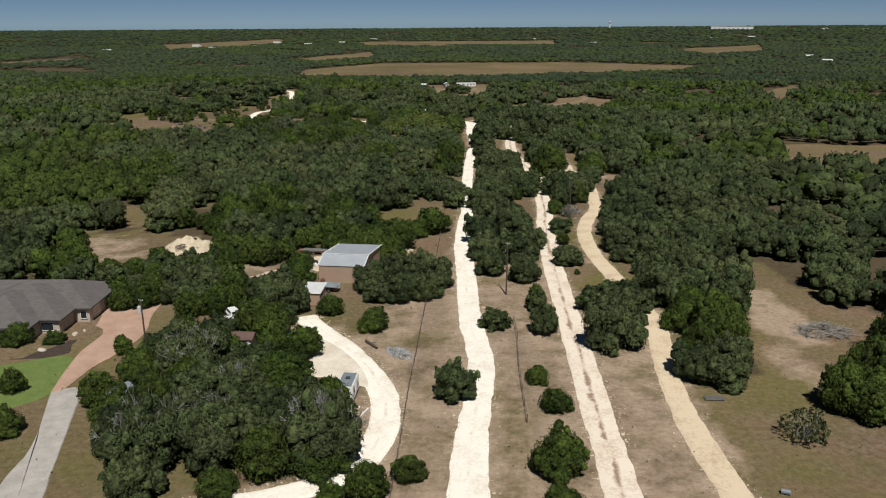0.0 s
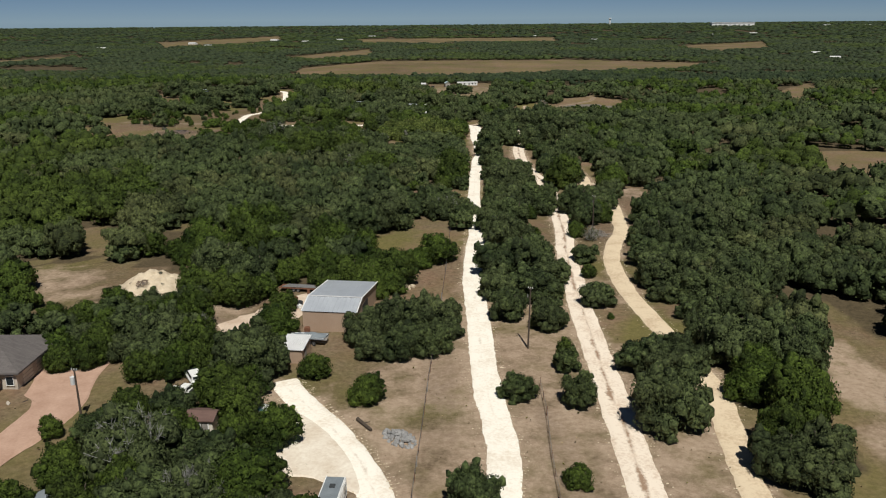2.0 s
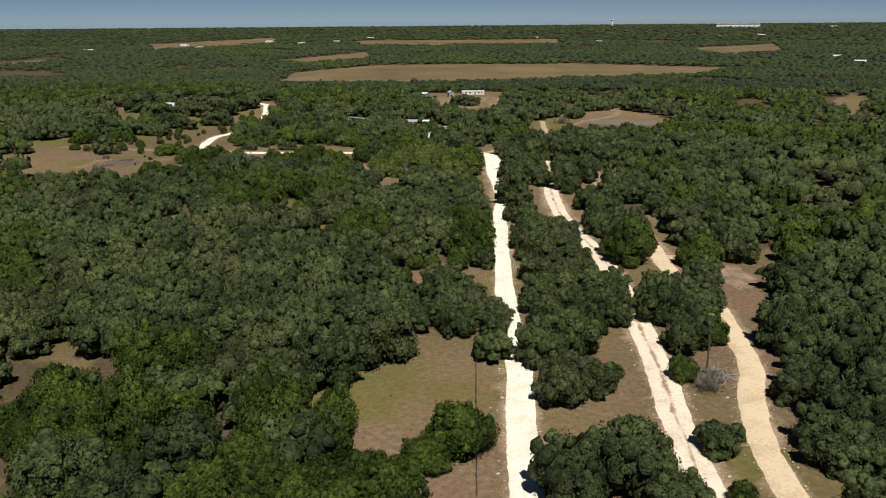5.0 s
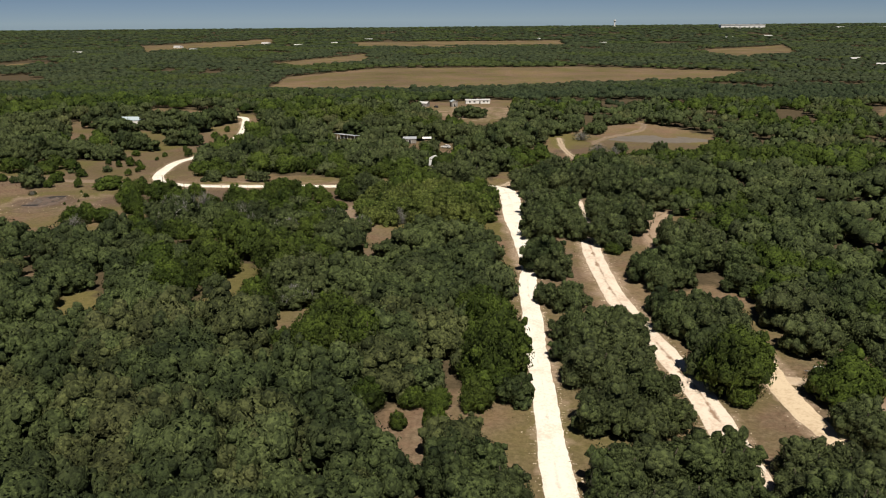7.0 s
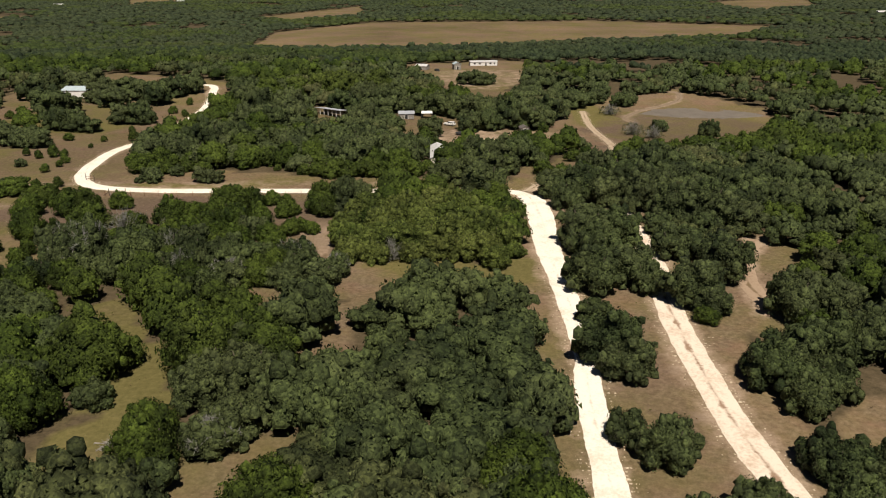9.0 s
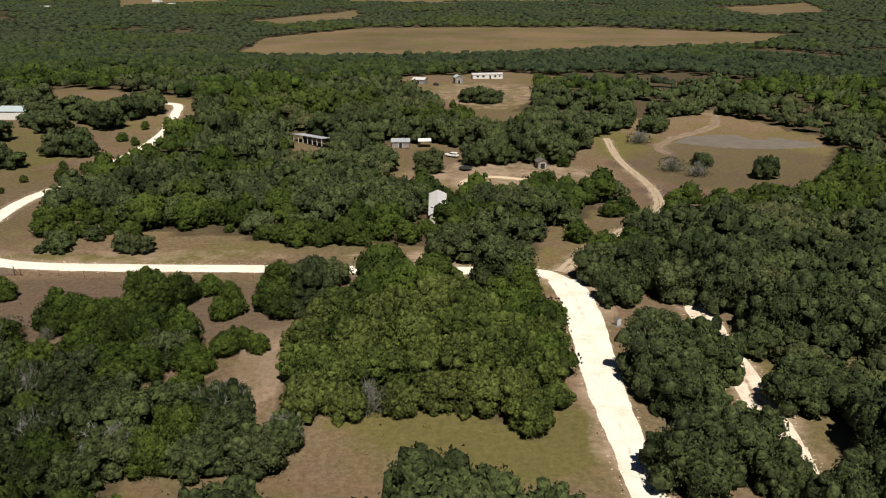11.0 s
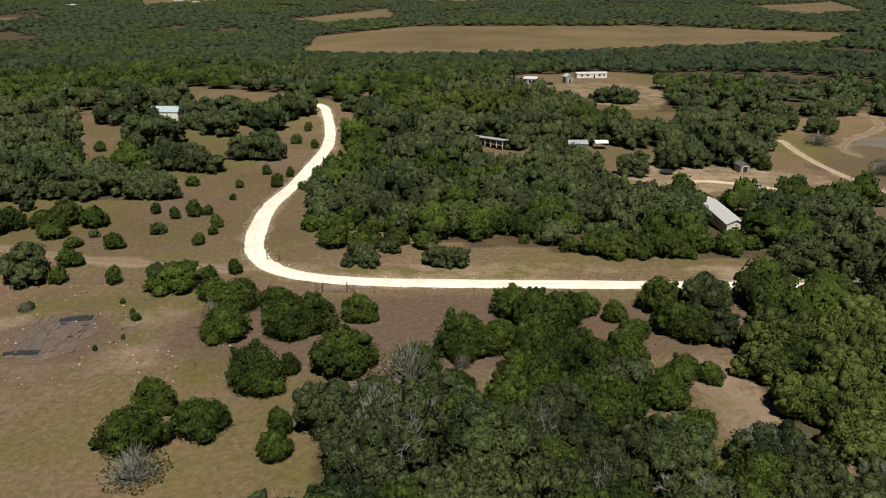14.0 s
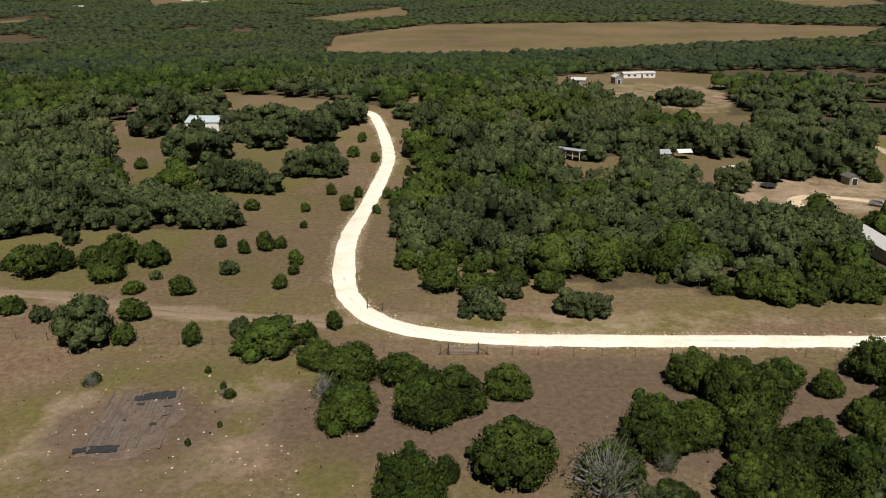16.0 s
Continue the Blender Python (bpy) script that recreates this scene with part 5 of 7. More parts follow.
wx, wy, wrng = fill(7.2, -460, 450, 70, 730, 3)
dense = lambda x, y: (np.abs(x + 50) < 56) & (y > 190) & (y < 330)
dx, dy, drng = fill(6.4, -106, 6, 190, 330, 4)
wx, wy = np.r_[wx[~dense(wx, wy)], dx], np.r_[wy[~dense(wx, wy)], dy]
wr = 3.3 + 2.9 * wrng.random(len(wx)) ** 1.3
clear = off_roads(wx, wy) > wr * 0.5
clear &= np.array([noise.noise((x * 0.04, y * 0.04, 12.2)) + 0.4 * noise.noise((x * 0.11, y * 0.11, 3.2)) for x, y in zip(wx, wy)]) > np.where((wx > 8) & (wy > 545), -0.1, np.where((wx < -30) & (wy < 236), -0.32, np.where(dense(wx, wy), -0.66, np.where((wx < 0) & (wx > -130) & (wy > 330) & (wy < 425), -0.38, np.where((wx > 42) & (wy < 430), -0.4, -0.56)))))
for px, py, pr in KEEP_OUT:
    clear &= np.hypot(wx - px, wy - py) > pr + 0.7 * wr
for px, py, pr in planted:
    clear &= np.hypot(wx - px, wy - py) > 0.5 * (wr + pr)
wx, wy, wr = wx[clear], wy[clear], wr[clear]
wh = wr * drng.uniform(1.2, 1.75, len(wx))
stand = np.array([noise.noise((x * 0.018, y * 0.018, 4.4)) for x, y in zip(wx, wy)]) + wrng.uniform(-0.25, 0.25, len(wx))
is_juniper = stand > np.where((wx > 42) & (wy < 430), 0.3, 0.02)
near_way = (np.abs(wx - np.where(wy > 300, -20, 0)) < np.where(wy > 300, 75, 70)) & (wy < 415)
budget = {"oak": 400 - len(LIVE_OAKS) - kept["oak"], "juniper": 330 - len(JUNIPERS) - kept["juniper"]}
single = np.zeros(len(wx), bool)
for i in np.argsort(wy + 0.6 * np.abs(wx)):
    kind = "juniper" if is_juniper[i] else "oak"
    if near_way[i] and budget[kind] > 0:
        budget[kind] -= 1
        single[i] = True
        plant(kind, wx[i], wy[i], wr[i], wh[i])


def woods(name, xs, ys, rs, hs, patterns, material, label, seed, smooth=False):
    """Many trees joined into one mesh."""
    rng = np.random.default_rng(seed)
    verts, faces, ways, at = [], [], [], 0
    zs = lie(xs, ys)
    for x, y, z, r, h in zip(xs, ys, zs, rs, hs):
        v, f, w = patterns[int(rng.integers(len(patterns)))]
        a = rng.uniform(0, 6.28)
        c, s = np.cos(a), np.sin(a)
        verts.append(np.stack([x + r * (c * v[:, 0] - s * v[:, 1]), y + r * (s * v[:, 0] + c * v[:, 1]), z + h * v[:, 2]], -1))
        ways.append(np.stack([c * w[:, 0] - s * w[:, 1], s * w[:, 0] + c * w[:, 1], w[:, 2]], -1))
        faces.append(f + at)
        at += len(v)
    return tagged(new(name, mesh_of(name, np.vstack(verts), np.vstack(faces), material, smooth, np.vstack(ways))), label, "woods", kind="stuff")


def light_patterns(shape, lobes, clumps, leaves, size, seed):
    return [crown_arrays(np.random.default_rng(seed + i), lobes, clumps, leaves, size, shape) for i in range(6)]


rest = ~single
brown_patch = np.array([noise.noise((x * 0.03, y * 0.03, 9.1)) for x, y in zip(wx, wy)])
browning = brown_patch + wrng.uniform(-0.3, 0.3, len(wx)) > np.where((wx > -78) & (wx < 2) & (wy > 228) & (wy < 325), 0.03, 0.3)
close = (np.abs(wx + 20) < 115) & (wy < 440)
middle = ~close & (np.abs(wx + 40) < 170) & (wy > 400) & (wy < 640)
for tag, some, lobes, clumps, leaves, size in (("woods", rest & close, 8, 16, 420, 0.05), ("woods_midway", rest & middle, 7, 8, 130, 0.075), ("woods_beyond", rest & ~close & ~middle, 3, 1, 24, 0.13)):
    for kind, mask, leaf in (("oak", ~is_juniper & ~browning, OAK_LEAF), ("browning_oak", ~is_juniper & browning, DRY_OAK_LEAF), ("juniper", is_juniper, JUNIPER_LEAF)):
        k = some & mask
        if not k.any():
            continue
        words = {"oak": "live oaks", "browning_oak": "browning oaks", "juniper": "junipers"}[kind]
        woods(f"{kind}_{tag}", wx[k], wy[k], wr[k], wh[k], light_patterns("juniper" if kind == "juniper" else "oak", lobes, clumps, leaves, size, 90), leaf, f"dense closed woods of {words}", 17, True)


def far_woods(y0, y1, spacing, seed, lobes):
    x, y, rng = fill(spacing, -0.6 * y1 - 120, 0.6 * y1 + 60, y0, y1, seed)
    gap = np.array([noise.noise((a * 0.007, b * 0.0045, 2.2)) + 0.5 * noise.noise((a * 0.02, b * 0.012, 6.1)) for a, b in zip(x, y)])
    keep = gap > -0.42
    x, y = x[keep], y[keep]
    r = spacing * rng.uniform(0.5, 0.78, len(x))
    h = np.minimum(r * rng.uniform(0.9, 1.5, len(x)), rng.uniform(5, 9.5, len(x)))
    mixed = np.array([noise.noise((a * 0.006, b * 0.006, 7.7)) for a, b in zip(x, y)]) + rng.uniform(-0.2, 0.2, len(x)) > 0.16
    # leaf colours here carry the painted haze of distance
    for kind, mask, leaf in (("oak", ~mixed, HAZED_OAK_LEAF), ("juniper", mixed, HAZED_JUNIPER_LEAF)):
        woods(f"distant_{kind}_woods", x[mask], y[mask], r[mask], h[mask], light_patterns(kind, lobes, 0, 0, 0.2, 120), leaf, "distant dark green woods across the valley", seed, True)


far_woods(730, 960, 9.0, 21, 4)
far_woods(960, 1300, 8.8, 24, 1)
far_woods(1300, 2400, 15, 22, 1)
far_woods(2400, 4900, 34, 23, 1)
for some in PATTERNS.values():
    for ob in some:
        for o in (*ob.children, ob):
            bpy.data.objects.remove(o)

# ---- materials of built things ----
def shingles(name, a, b):
    m, n, l, p = nodes_of(name)
    pos = n.new("ShaderNodeNewGeometry").outputs["Position"]
    w = n.new("ShaderNodeTexBrick")
    w.inputs["Scale"].default_value, w.inputs["Mortar Size"].default_value = 1.0, 0.012
    w.inputs["Brick Width"].default_value, w.inputs["Row Height"].default_value = 0.9, 0.3
    w.inputs["Color1"].default_value, w.inputs["Color2"].default_value, w.inputs["Mortar"].default_value = (*a, 1), (*b, 1), (a[0] * 0.5, a[1] * 0.5, a[2] * 0.5, 1)
    l.new(pos, w.inputs["Vector"])
    l.new(mix(n, l, noise_at(n, l, 0.5, vector=pos), w.outputs["Color"], b), p.inputs["Base Color"])
    p.inputs["Roughness"].default_value = 0.9
    return m


SHINGLE = shingles("grey_brown_shingles", (0.075, 0.066, 0.064), (0.13, 0.116, 0.11))
BROWN_ROOF = shingles("red_brown_shingles", (0.09, 0.05, 0.042), (0.14, 0.085, 0.07))
STONE = plain("cream_stone_wall", (0.36, 0.31, 0.25), (0.58, 0.52, 0.44), 1.5, 0.9, 0, 0.02)
TAN_METAL = plain("tan_metal_siding", (0.36, 0.255, 0.185), (0.42, 0.31, 0.23), 0.5, 0.5, 0.0)
ROOF_METAL = plain("galvanised_roof", (0.42, 0.45, 0.49), (0.54, 0.57, 0.61), 0.4, 0.42, 0.3)
PALE_METAL = plain("pale_ribbed_metal", (0.60, 0.60, 0.60), (0.76, 0.76, 0.75), 0.6, 0.5, 0.2)
BLUE_METAL = plain("pale_blue_metal_roof", (0.42, 0.52, 0.56), (0.55, 0.65, 0.68), 0.5, 0.5, 0.1)
WHITE = plain("white_paint", (0.66, 0.66, 0.64), (0.82, 0.82, 0.80), 1.2, 0.5)
CREAM = plain("cream_siding", (0.56, 0.52, 0.44), (0.70, 0.66, 0.58), 0.8, 0.7)
DARK = plain("near_black", (0.012, 0.012, 0.012), (0.03, 0.028, 0.026), 1.0, 0.8)
TARP = plain("grey_tarpaulin", (0.13, 0.15, 0.165), (0.24, 0.27, 0.29), 0.7, 0.6, 0, 0.05)
RUBBER = plain("black_rubber", (0.012, 0.012, 0.012), (0.03, 0.03, 0.03), 4.0, 0.8)
GALV = plain("weathered_steel", (0.16, 0.155, 0.15), (0.34, 0.335, 0.33), 3.0, 0.5, 0.6)
RUST = plain("rusty_iron", (0.09, 0.035, 0.018), (0.22, 0.10, 0.055), 3.0, 0.85, 0.1)
CREOSOTE = plain("dark_pole_wood", (0.035, 0.025, 0.018), (0.10, 0.075, 0.055), 3.0, 0.9)
GREY_WOOD = plain("silvered_wood", (0.16, 0.145, 0.13), (0.36, 0.34, 0.31), 2.0, 0.9)
LIMESTONE = plain("pale_limestone", (0.40, 0.32, 0.22), (0.68, 0.58, 0.43), 0.7, 0.95, 0, 0.15)
GREY_ROCK = plain("grey_rubble", (0.14, 0.14, 0.14), (0.38, 0.37, 0.36), 1.5, 0.9)
PINK_PAVING = plain("pink_gravel_paving", (0.35, 0.215, 0.15), (0.50, 0.335, 0.25), 0.35, 0.9)
GREY_GRAVEL = plain("grey_gravel", (0.30, 0.27, 0.24), (0.48, 0.45, 0.41), 0.5, 0.95)
YARD_GRAVEL = plain("cream_gravel", (0.45, 0.33, 0.24), (0.68, 0.57, 0.45), 0.3, 0.95)
TURF = plain("watered_lawn", (0.085, 0.135, 0.026), (0.16, 0.205, 0.05), 0.5, 0.9, 0, 0.05)
MULCH = plain("brown_mulch", (0.028, 0.018, 0.013), (0.075, 0.05, 0.036), 1.2, 0.95)
ASH = plain("burnt_ground", (0.06, 0.046, 0.038), (0.20, 0.145, 0.112), 0.5, 0.95)
CHAR = plain("charcoal_black", (0.018, 0.02, 0.022), (0.05, 0.055, 0.058), 0.8, 0.9)
POND_MUD = plain("grey_pond_mud", (0.11, 0.096, 0.078), (0.19, 0.165, 0.135), 0.12, 0.95)
SILVER_PAINT = plain("silver_car_paint", (0.38, 0.40, 0.42), (0.48, 0.50, 0.52), 1.0, 0.3, 0.5)
PANE = plain("dark_window_glass", (0.015, 0.02, 0.024), (0.03, 0.036, 0.042), 1.0, 0.08)
CALICHE_YARD = plain("white_caliche_yard", (0.55, 0.45, 0.34), (0.80, 0.74, 0.63), 0.25, 0.95)
TAN_YARD = plain("tan_caliche_yard", (0.42, 0.31, 0.21), (0.64, 0.53, 0.39), 0.4, 0.95)
TEAL = plain("faded_teal_paint", (0.12, 0.32, 0.30), (0.22, 0.42, 0.40), 1.0, 0.5)


# ---- building blocks ----
def box(bm, x0, x1, y0, y1, z0, z1, m=None):
    made = bmesh.ops.create_cube(bm, size=1.0)["verts"]
    for v in made:
        v.co = Vector((x0 + (v.co.x + 0.5) * (x1 - x0), y0 + (v.co.y + 0.5) * (y1 - y0), z0 + (v.co.z + 0.5) * (z1 - z0)))
        if m is not None:
            v.co = m @ v.co
    return made


def boxes(*rows):
    bm = bmesh.new()
    for r in rows:
        box(bm, *r)
    return bm


def soft_box(x0, x1, y0, y1, z0, z1, edge):
    bm = boxes((x0, x1, y0, y1, z0, z1))
    bmesh.ops.bevel(bm, geom=bm.edges[:], offset=edge, segments=2, affect="EDGES")
    return bm


def prism(points, z0, z1):
    """An upright block over a polygon."""
    bm = bmesh.new()
    low = [bm.verts.new((x, y, z0)) for x, y in points]
    top = [bm.verts.new((x, y, z1)) for x, y in points]
    k = len(points)
    bm.faces.new(top)
    bm.faces.new(low[::-1])
    for i in range(k):
        bm.faces.new((low[i], low[(i + 1) % k], top[(i + 1) % k], top[i]))
    bmesh.ops.recalc_face_normals(bm, faces=bm.faces[:])
    return bm


def tube(rows, sides=8):
    bm = bmesh.new()
    for a, b, ra, rb in rows:
        limb(bm, a, b, ra, rb, sides)
    return bm


def thing(name, label, category, x, y, turn=0.0, z=None, group=""):
    ob = new(name)
    ob.empty_display_size = 0.3
    ob.matrix_world = pose(x, y, float(lie(x, y)) if z is None else z, 0, 0, turn)
    return tagged(ob, label, category, group)


def sheet_metal(bm, a, b, c, d, rib=0.6, high=0.05, thick=0.03):
    """A ribbed sheet over the four corners a b (low edge) and d c (high edge)."""
    a, b, c, d = map(Vector, (a, b, c, d))
    k = max(2, int((b - a).length / rib))
    up = (b - a).cross(d - a).normalized()
    us = []
    for i in range(k):
        us += [(i / k, 0), ((i + 0.7) / k, 0), ((i + 0.78) / k, high), ((i + 0.92) / k, high)]
    us.append((1, 0))
    low, top = [], []
    for u, h in us:
        low.append(bm.verts.new(a.lerp(b, u) + up * h))
        top.append(bm.verts.new(d.lerp(c, u) + up * h))
    for i in range(len(us) - 1):
        bm.faces.new((low[i], low[i + 1], top[i + 1], top[i]))
    made = bmesh.ops.extrude_face_region(bm, geom=[f for f in bm.faces if f.verts[0] in low or f.verts[0] in top])
    for v in made["geom"]:
        if isinstance(v, bmesh.types.BMVert):
            v.co -= up * thick
    bmesh.ops.recalc_face_normals(bm, faces=bm.faces[:])


def hip_roof(bm, x0, x1, y0, y1, z, slope, thick=0.25, gable_south=False):
    w, d = x1 - x0, y1 - y0
    half = min(w, d) / 2
    h = half * slope
    if w >= d:
        r = [(x0 + half, (y0 + y1) / 2, z + h), (x1 - half, (y0 + y1) / 2, z + h)]
    else:
        r = [((x0 + x1) / 2, y0 + (0 if gable_south else half), z + h), ((x0 + x1) / 2, y1 - half, z + h)]
    c = [bm.verts.new(p) for p in ((x0, y0, z), (x1, y0, z), (x1, y1, z), (x0, y1, z))]
    lo = [bm.verts.new((v.co.x, v.co.y, z - thick)) for v in c]
    r = [bm.verts.new(p) for p in r]
    if w >= d:
        faces = [(c[0], c[1], r[1], r[0]), (c[1], c[2], r[1]), (c[2], c[3], r[0], r[1]), (c[3], c[0], r[0])]
    else:
        faces = [(c[0], c[1], r[0]), (c[1], c[2], r[1], r[0]), (c[2], c[3], r[1]), (c[3], c[0], r[0], r[1])]
    for f in faces:
        bm.faces.new(f)
    for i in range(4):
        bm.faces.new((lo[i], lo[(i + 1) % 4], c[(i + 1) % 4], c[i]))
    bm.faces.new(lo[::-1])


def gable_roof(bm, x0, x1, y0, y1, z, h, thick=0.12, along="x"):
    """Two slabs that meet in a ridge along x or y."""
    def slab(pts):
        top = [bm.verts.new(p) for p in pts]
        low = [bm.verts.new((p[0], p[1], p[2] - thick)) for p in pts]
        bm.faces.new(top)
        bm.faces.new(low[::-1])
        for i in range(4):
            bm.faces.new((low[i], low[(i + 1) % 4], top[(i + 1) % 4], top[i]))
    if along == "x":
        m = (y0 + y1) / 2
        slab([(x0, y0, z), (x1, y0, z), (x1, m, z + h), (x0, m, z + h)])
        slab([(x1, y1, z), (x0, y1, z), (x0, m, z + h), (x1, m, z + h)])
    else:
        m = (x0 + x1) / 2
        slab([(x0, y1, z), (x0, y0, z), (m, y0, z + h), (m, y1, z + h)])
        slab([(x1, y0, z), (x1, y1, z), (m, y1, z + h), (m, y0, z + h)])


def gable_walls(x0, x1, y0, y1, z1, h, along="x"):
    bm = boxes((x0, x1, y0, y1, -0.1, z1))
    if along == "x":
        pts = [[(x, y0, z1), (x, y1, z1), (x, (y0 + y1) / 2, z1 + h)] for x in (x0, x1)]
    else:
        pts = [[(x0, y, z1), (x1, y, z1), ((x0 + x1) / 2, y, z1 + h)] for y in (y0, y1)]
    for tri in pts:
        bm.faces.new([bm.verts.new(p) for p in tri])
    return bm


def wheel(parent, x, y, r, wide, z=None):
    q = new("wheel")
    q.parent = parent
    q.location = (x, y, r if z is None else z)
    bm = bmesh.new()
    bmesh.ops.create_cone(bm, cap_ends=True, segments=16, radius1=r, radius2=r, depth=wide, matrix=Matrix.Rotation(radians(90), 4, "Y"))
    bmesh.ops.bevel(bm, geom=[e for e in bm.edges if e.calc_face_angle(0) > 1], offset=r * 0.12, segments=1, affect="EDGES")
    part("tyre", bm, RUBBER, q)
    bm = bmesh.new()
    bmesh.ops.create_cone(bm, cap_ends=True, segments=12, radius1=r * 0.58, radius2=r * 0.58, depth=wide + 0.03, matrix=Matrix.Rotation(radians(90), 4, "Y"))
    part("rim", bm, GALV, q)
    q_mesh = q
    return q_mesh


# ---- yards, paving and bare patches ----
def patch(name, points, material, label, lift=0.05, wobble=0.8, seed=0):
    """A thin uneven layer on the ground over a polygon, with a ragged rim."""
    line = smooth_line(list(points) + [points[0]], 1.2)[:-1]
    rng = np.random.default_rng(seed)
    mid = line.mean(0)
    rows = []
    for k in (1.0, 0.93, 0.6, 0.3):
        ring = []
        for i, p in enumerate(line):
            d = p - mid
            n = d / np.hypot(*d)
            q = mid + d * k + n * (wobble * noise.noise((p[0] * 0.5, p[1] * 0.5, seed)) if k > 0.9 else 0)
            ring.append((q[0], q[1], float(lie(q[0], q[1])) + (lift if k < 0.99 else -0.15) + (0.03 if k < 0.9 else 0)))
        rows.append(ring)
    n = len(line)
    verts = [v for r in rows for v in r] + [(mid[0], mid[1], float(lie(*mid)) + lift + 0.03)]
    faces = []
    for r in range(3):
        for i in range(n):
            j = (i + 1) % n
            faces.append((r * n + i, r * n + j, (r + 1) * n + j, (r + 1) * n + i))
    me = bpy.data.meshes.new(name)
    me.from_pydata(verts, [], faces + [(3 * n + i, 3 * n + (i + 1) % n, 4 * n) for i in range(n)])
    me.materials.append(material)
    return tagged(new(name, me), label, "ground", kind="structure")


patch("pavement_drive", [(-63, 131), (-64, 146), (-55, 146), (-53.5, 137), (-51.8, 127), (-53, 119), (-55, 113), (-56.2, 104.5), (-57.5, 104.5), (-59.4, 117), (-59.2, 127)], PINK_PAVING, "pink-tan gravel driveway beside the house", 0.10, 0.3, 1)
patch("pavement_lane", [(-57.6, 105), (-53.6, 105.5), (-50.5, 96), (-48, 87), (-45, 76), (-38, 50), (-44, 48), (-51.5, 78), (-52.5, 88), (-55, 98)], GREY_GRAVEL, "grey gravel lane leading to the house", 0.07, 0.5, 2)
patch("ground_lawn", [(-98, 97), (-98, 114), (-78, 114), (-69.5, 114), (-60, 117.5), (-58.2, 108), (-57.5, 102), (-63, 98), (-80, 95)], TURF, "bright green watered front lawn", 0.06, 0.3, 3)
patch("ground_mulch", [(-60, 129), (-62.5, 131), (-65.5, 131), (-65, 125), (-72, 122), (-72, 116), (-66, 115.5), (-61, 118), (-62, 123)], MULCH, "dark brown mulch bed along the house", 0.08, 0.4, 4)
patch("ground_yard", [(-41.5, 157), (-36.6, 163), (-32, 170), (-26, 174), (-24.5, 170), (-27, 160), (-29, 154), (-31, 147), (-36, 146)], YARD_GRAVEL, "pale gravel yard beside the metal workshop", 0.06, 1.0, 5)
patch("ground_turnaround", [(-25, 124), (-18, 123), (-11, 112), (-9.5, 104), (-13, 106), (-18, 108.5), (-24, 110), (-26, 117)], CALICHE_YARD, "white caliche turnaround beside the driveway", 0.12, 0.8, 6)
patch("ground_pond", [(81.4, 583.4), (93.8, 594.2), (113.8, 595.7), (132, 587), (138.8, 577), (119, 572.6), (97.6, 574.8)], POND_MUD, "grey mud bed of a dried pond", 0.06, 2.5, 7)
patch("ground_burn", [(-135, 413.6), (-127.2, 413.9), (-123.4, 410), (-125, 400.4), (-133, 400.3)], ASH, "burnt, scraped patch of dark earth", 0.03, 1.6, 8)
patch("ground_spur", [(46.5, 277.5), (50.5, 276.3), (52, 275), (51, 273.6), (46.5, 274.4)], TAN_YARD, "tan caliche parking spur under oaks", 0.07, 0.4, 11)


# ---- the house ----
def build_house():
    h = thing("house", "low ranch house with grey shingled hip roof and cream stone walls", "house", 0, 0, z=0)
    part("wall", prism([(-96, 131.8), (-84, 131.8), (-84, 122.6), (-69.6, 122.6), (-69.6, 126.2), (-66.2, 126.2), (-66.2, 131.8), (-63.4, 131.8), (-63.4, 145), (-96, 145)], -0.2, 2.75), STONE, h)
    for x0, x1, y0, y1, z, slope in ((-97, -62.7, 131.2, 145.7, 3.0, 0.42), (-84.6, -69, 121.9, 140, 2.98, 0.42), (-86, -65.4, 125.6, 144.9, 2.99, 0.36)):
        bm = bmesh.new()
        hip_roof(bm, x0, x1, y0, y1, z, slope)
        bmesh.ops.recalc_face_normals(bm, faces=bm.faces[:])
        roof = part("roof", bm, SHINGLE, h)
    part("roof_vent", boxes((-75.2, -74.8, 128, 128.4, 3.6, 4.6)), GALV, roof)
    for y in (133.4, 137.4):
        d = part("garage_door", boxes((-63.43, -63.34, y, y + 2.9, 0, 2.3)), CREAM, h, "cream panelled garage door")
        for z in (0.55, 1.1, 1.65):
            part("door_rail", boxes((-63.36, -63.31, y, y + 2.9, z, z + 0.05)), GREY_WOOD, d)
    for x0, x1, y in ((-64.9, -63.9, 131.74), (-69.2, -67.2, 126.14), (-76, -73.6, 122.54), (-81, -79, 122.54)):
        w = part("window", boxes((x0, x1, y - 0.06, y + 0.05, 0.9, 2.2)), PANE, h)
        part("frame", boxes((x0 - 0.08, x1 + 0.08, y - 0.09, y + 0.02, 2.2, 2.34), (x0 - 0.08, x1 + 0.08, y - 0.12, y + 0.02, 0.8, 0.9), (x0 - 0.08, x0, y - 0.09, y + 0.02, 0.9, 2.2), (x1, x1 + 0.08, y - 0.09, y + 0.02, 0.9, 2.2)), WHITE, w)
    part("door", boxes((-72.6, -71.5, 122.5, 122.58, 0.05, 2.15)), CREOSOTE, h, "dark wooden front door")


build_house()


def bed_rock(x, y, long, seed):
    rng = np.random.default_rng(seed)
    bm = bmesh.new()
    bmesh.ops.create_icosphere(bm, subdivisions=2, radius=1.0)
    for v in bm.verts:
        v.co = Vector((v.co.x * long, v.co.y * long * 0.55, (v.co.z + 0.55) * 0.3)) * rng.uniform(0.9, 1.1)
    part("rock_body", bm, STONE, thing("landscape_rock", "pale rounded limestone boulder on dark mulch", "rock", x, y, rng.uniform(0, 180)))


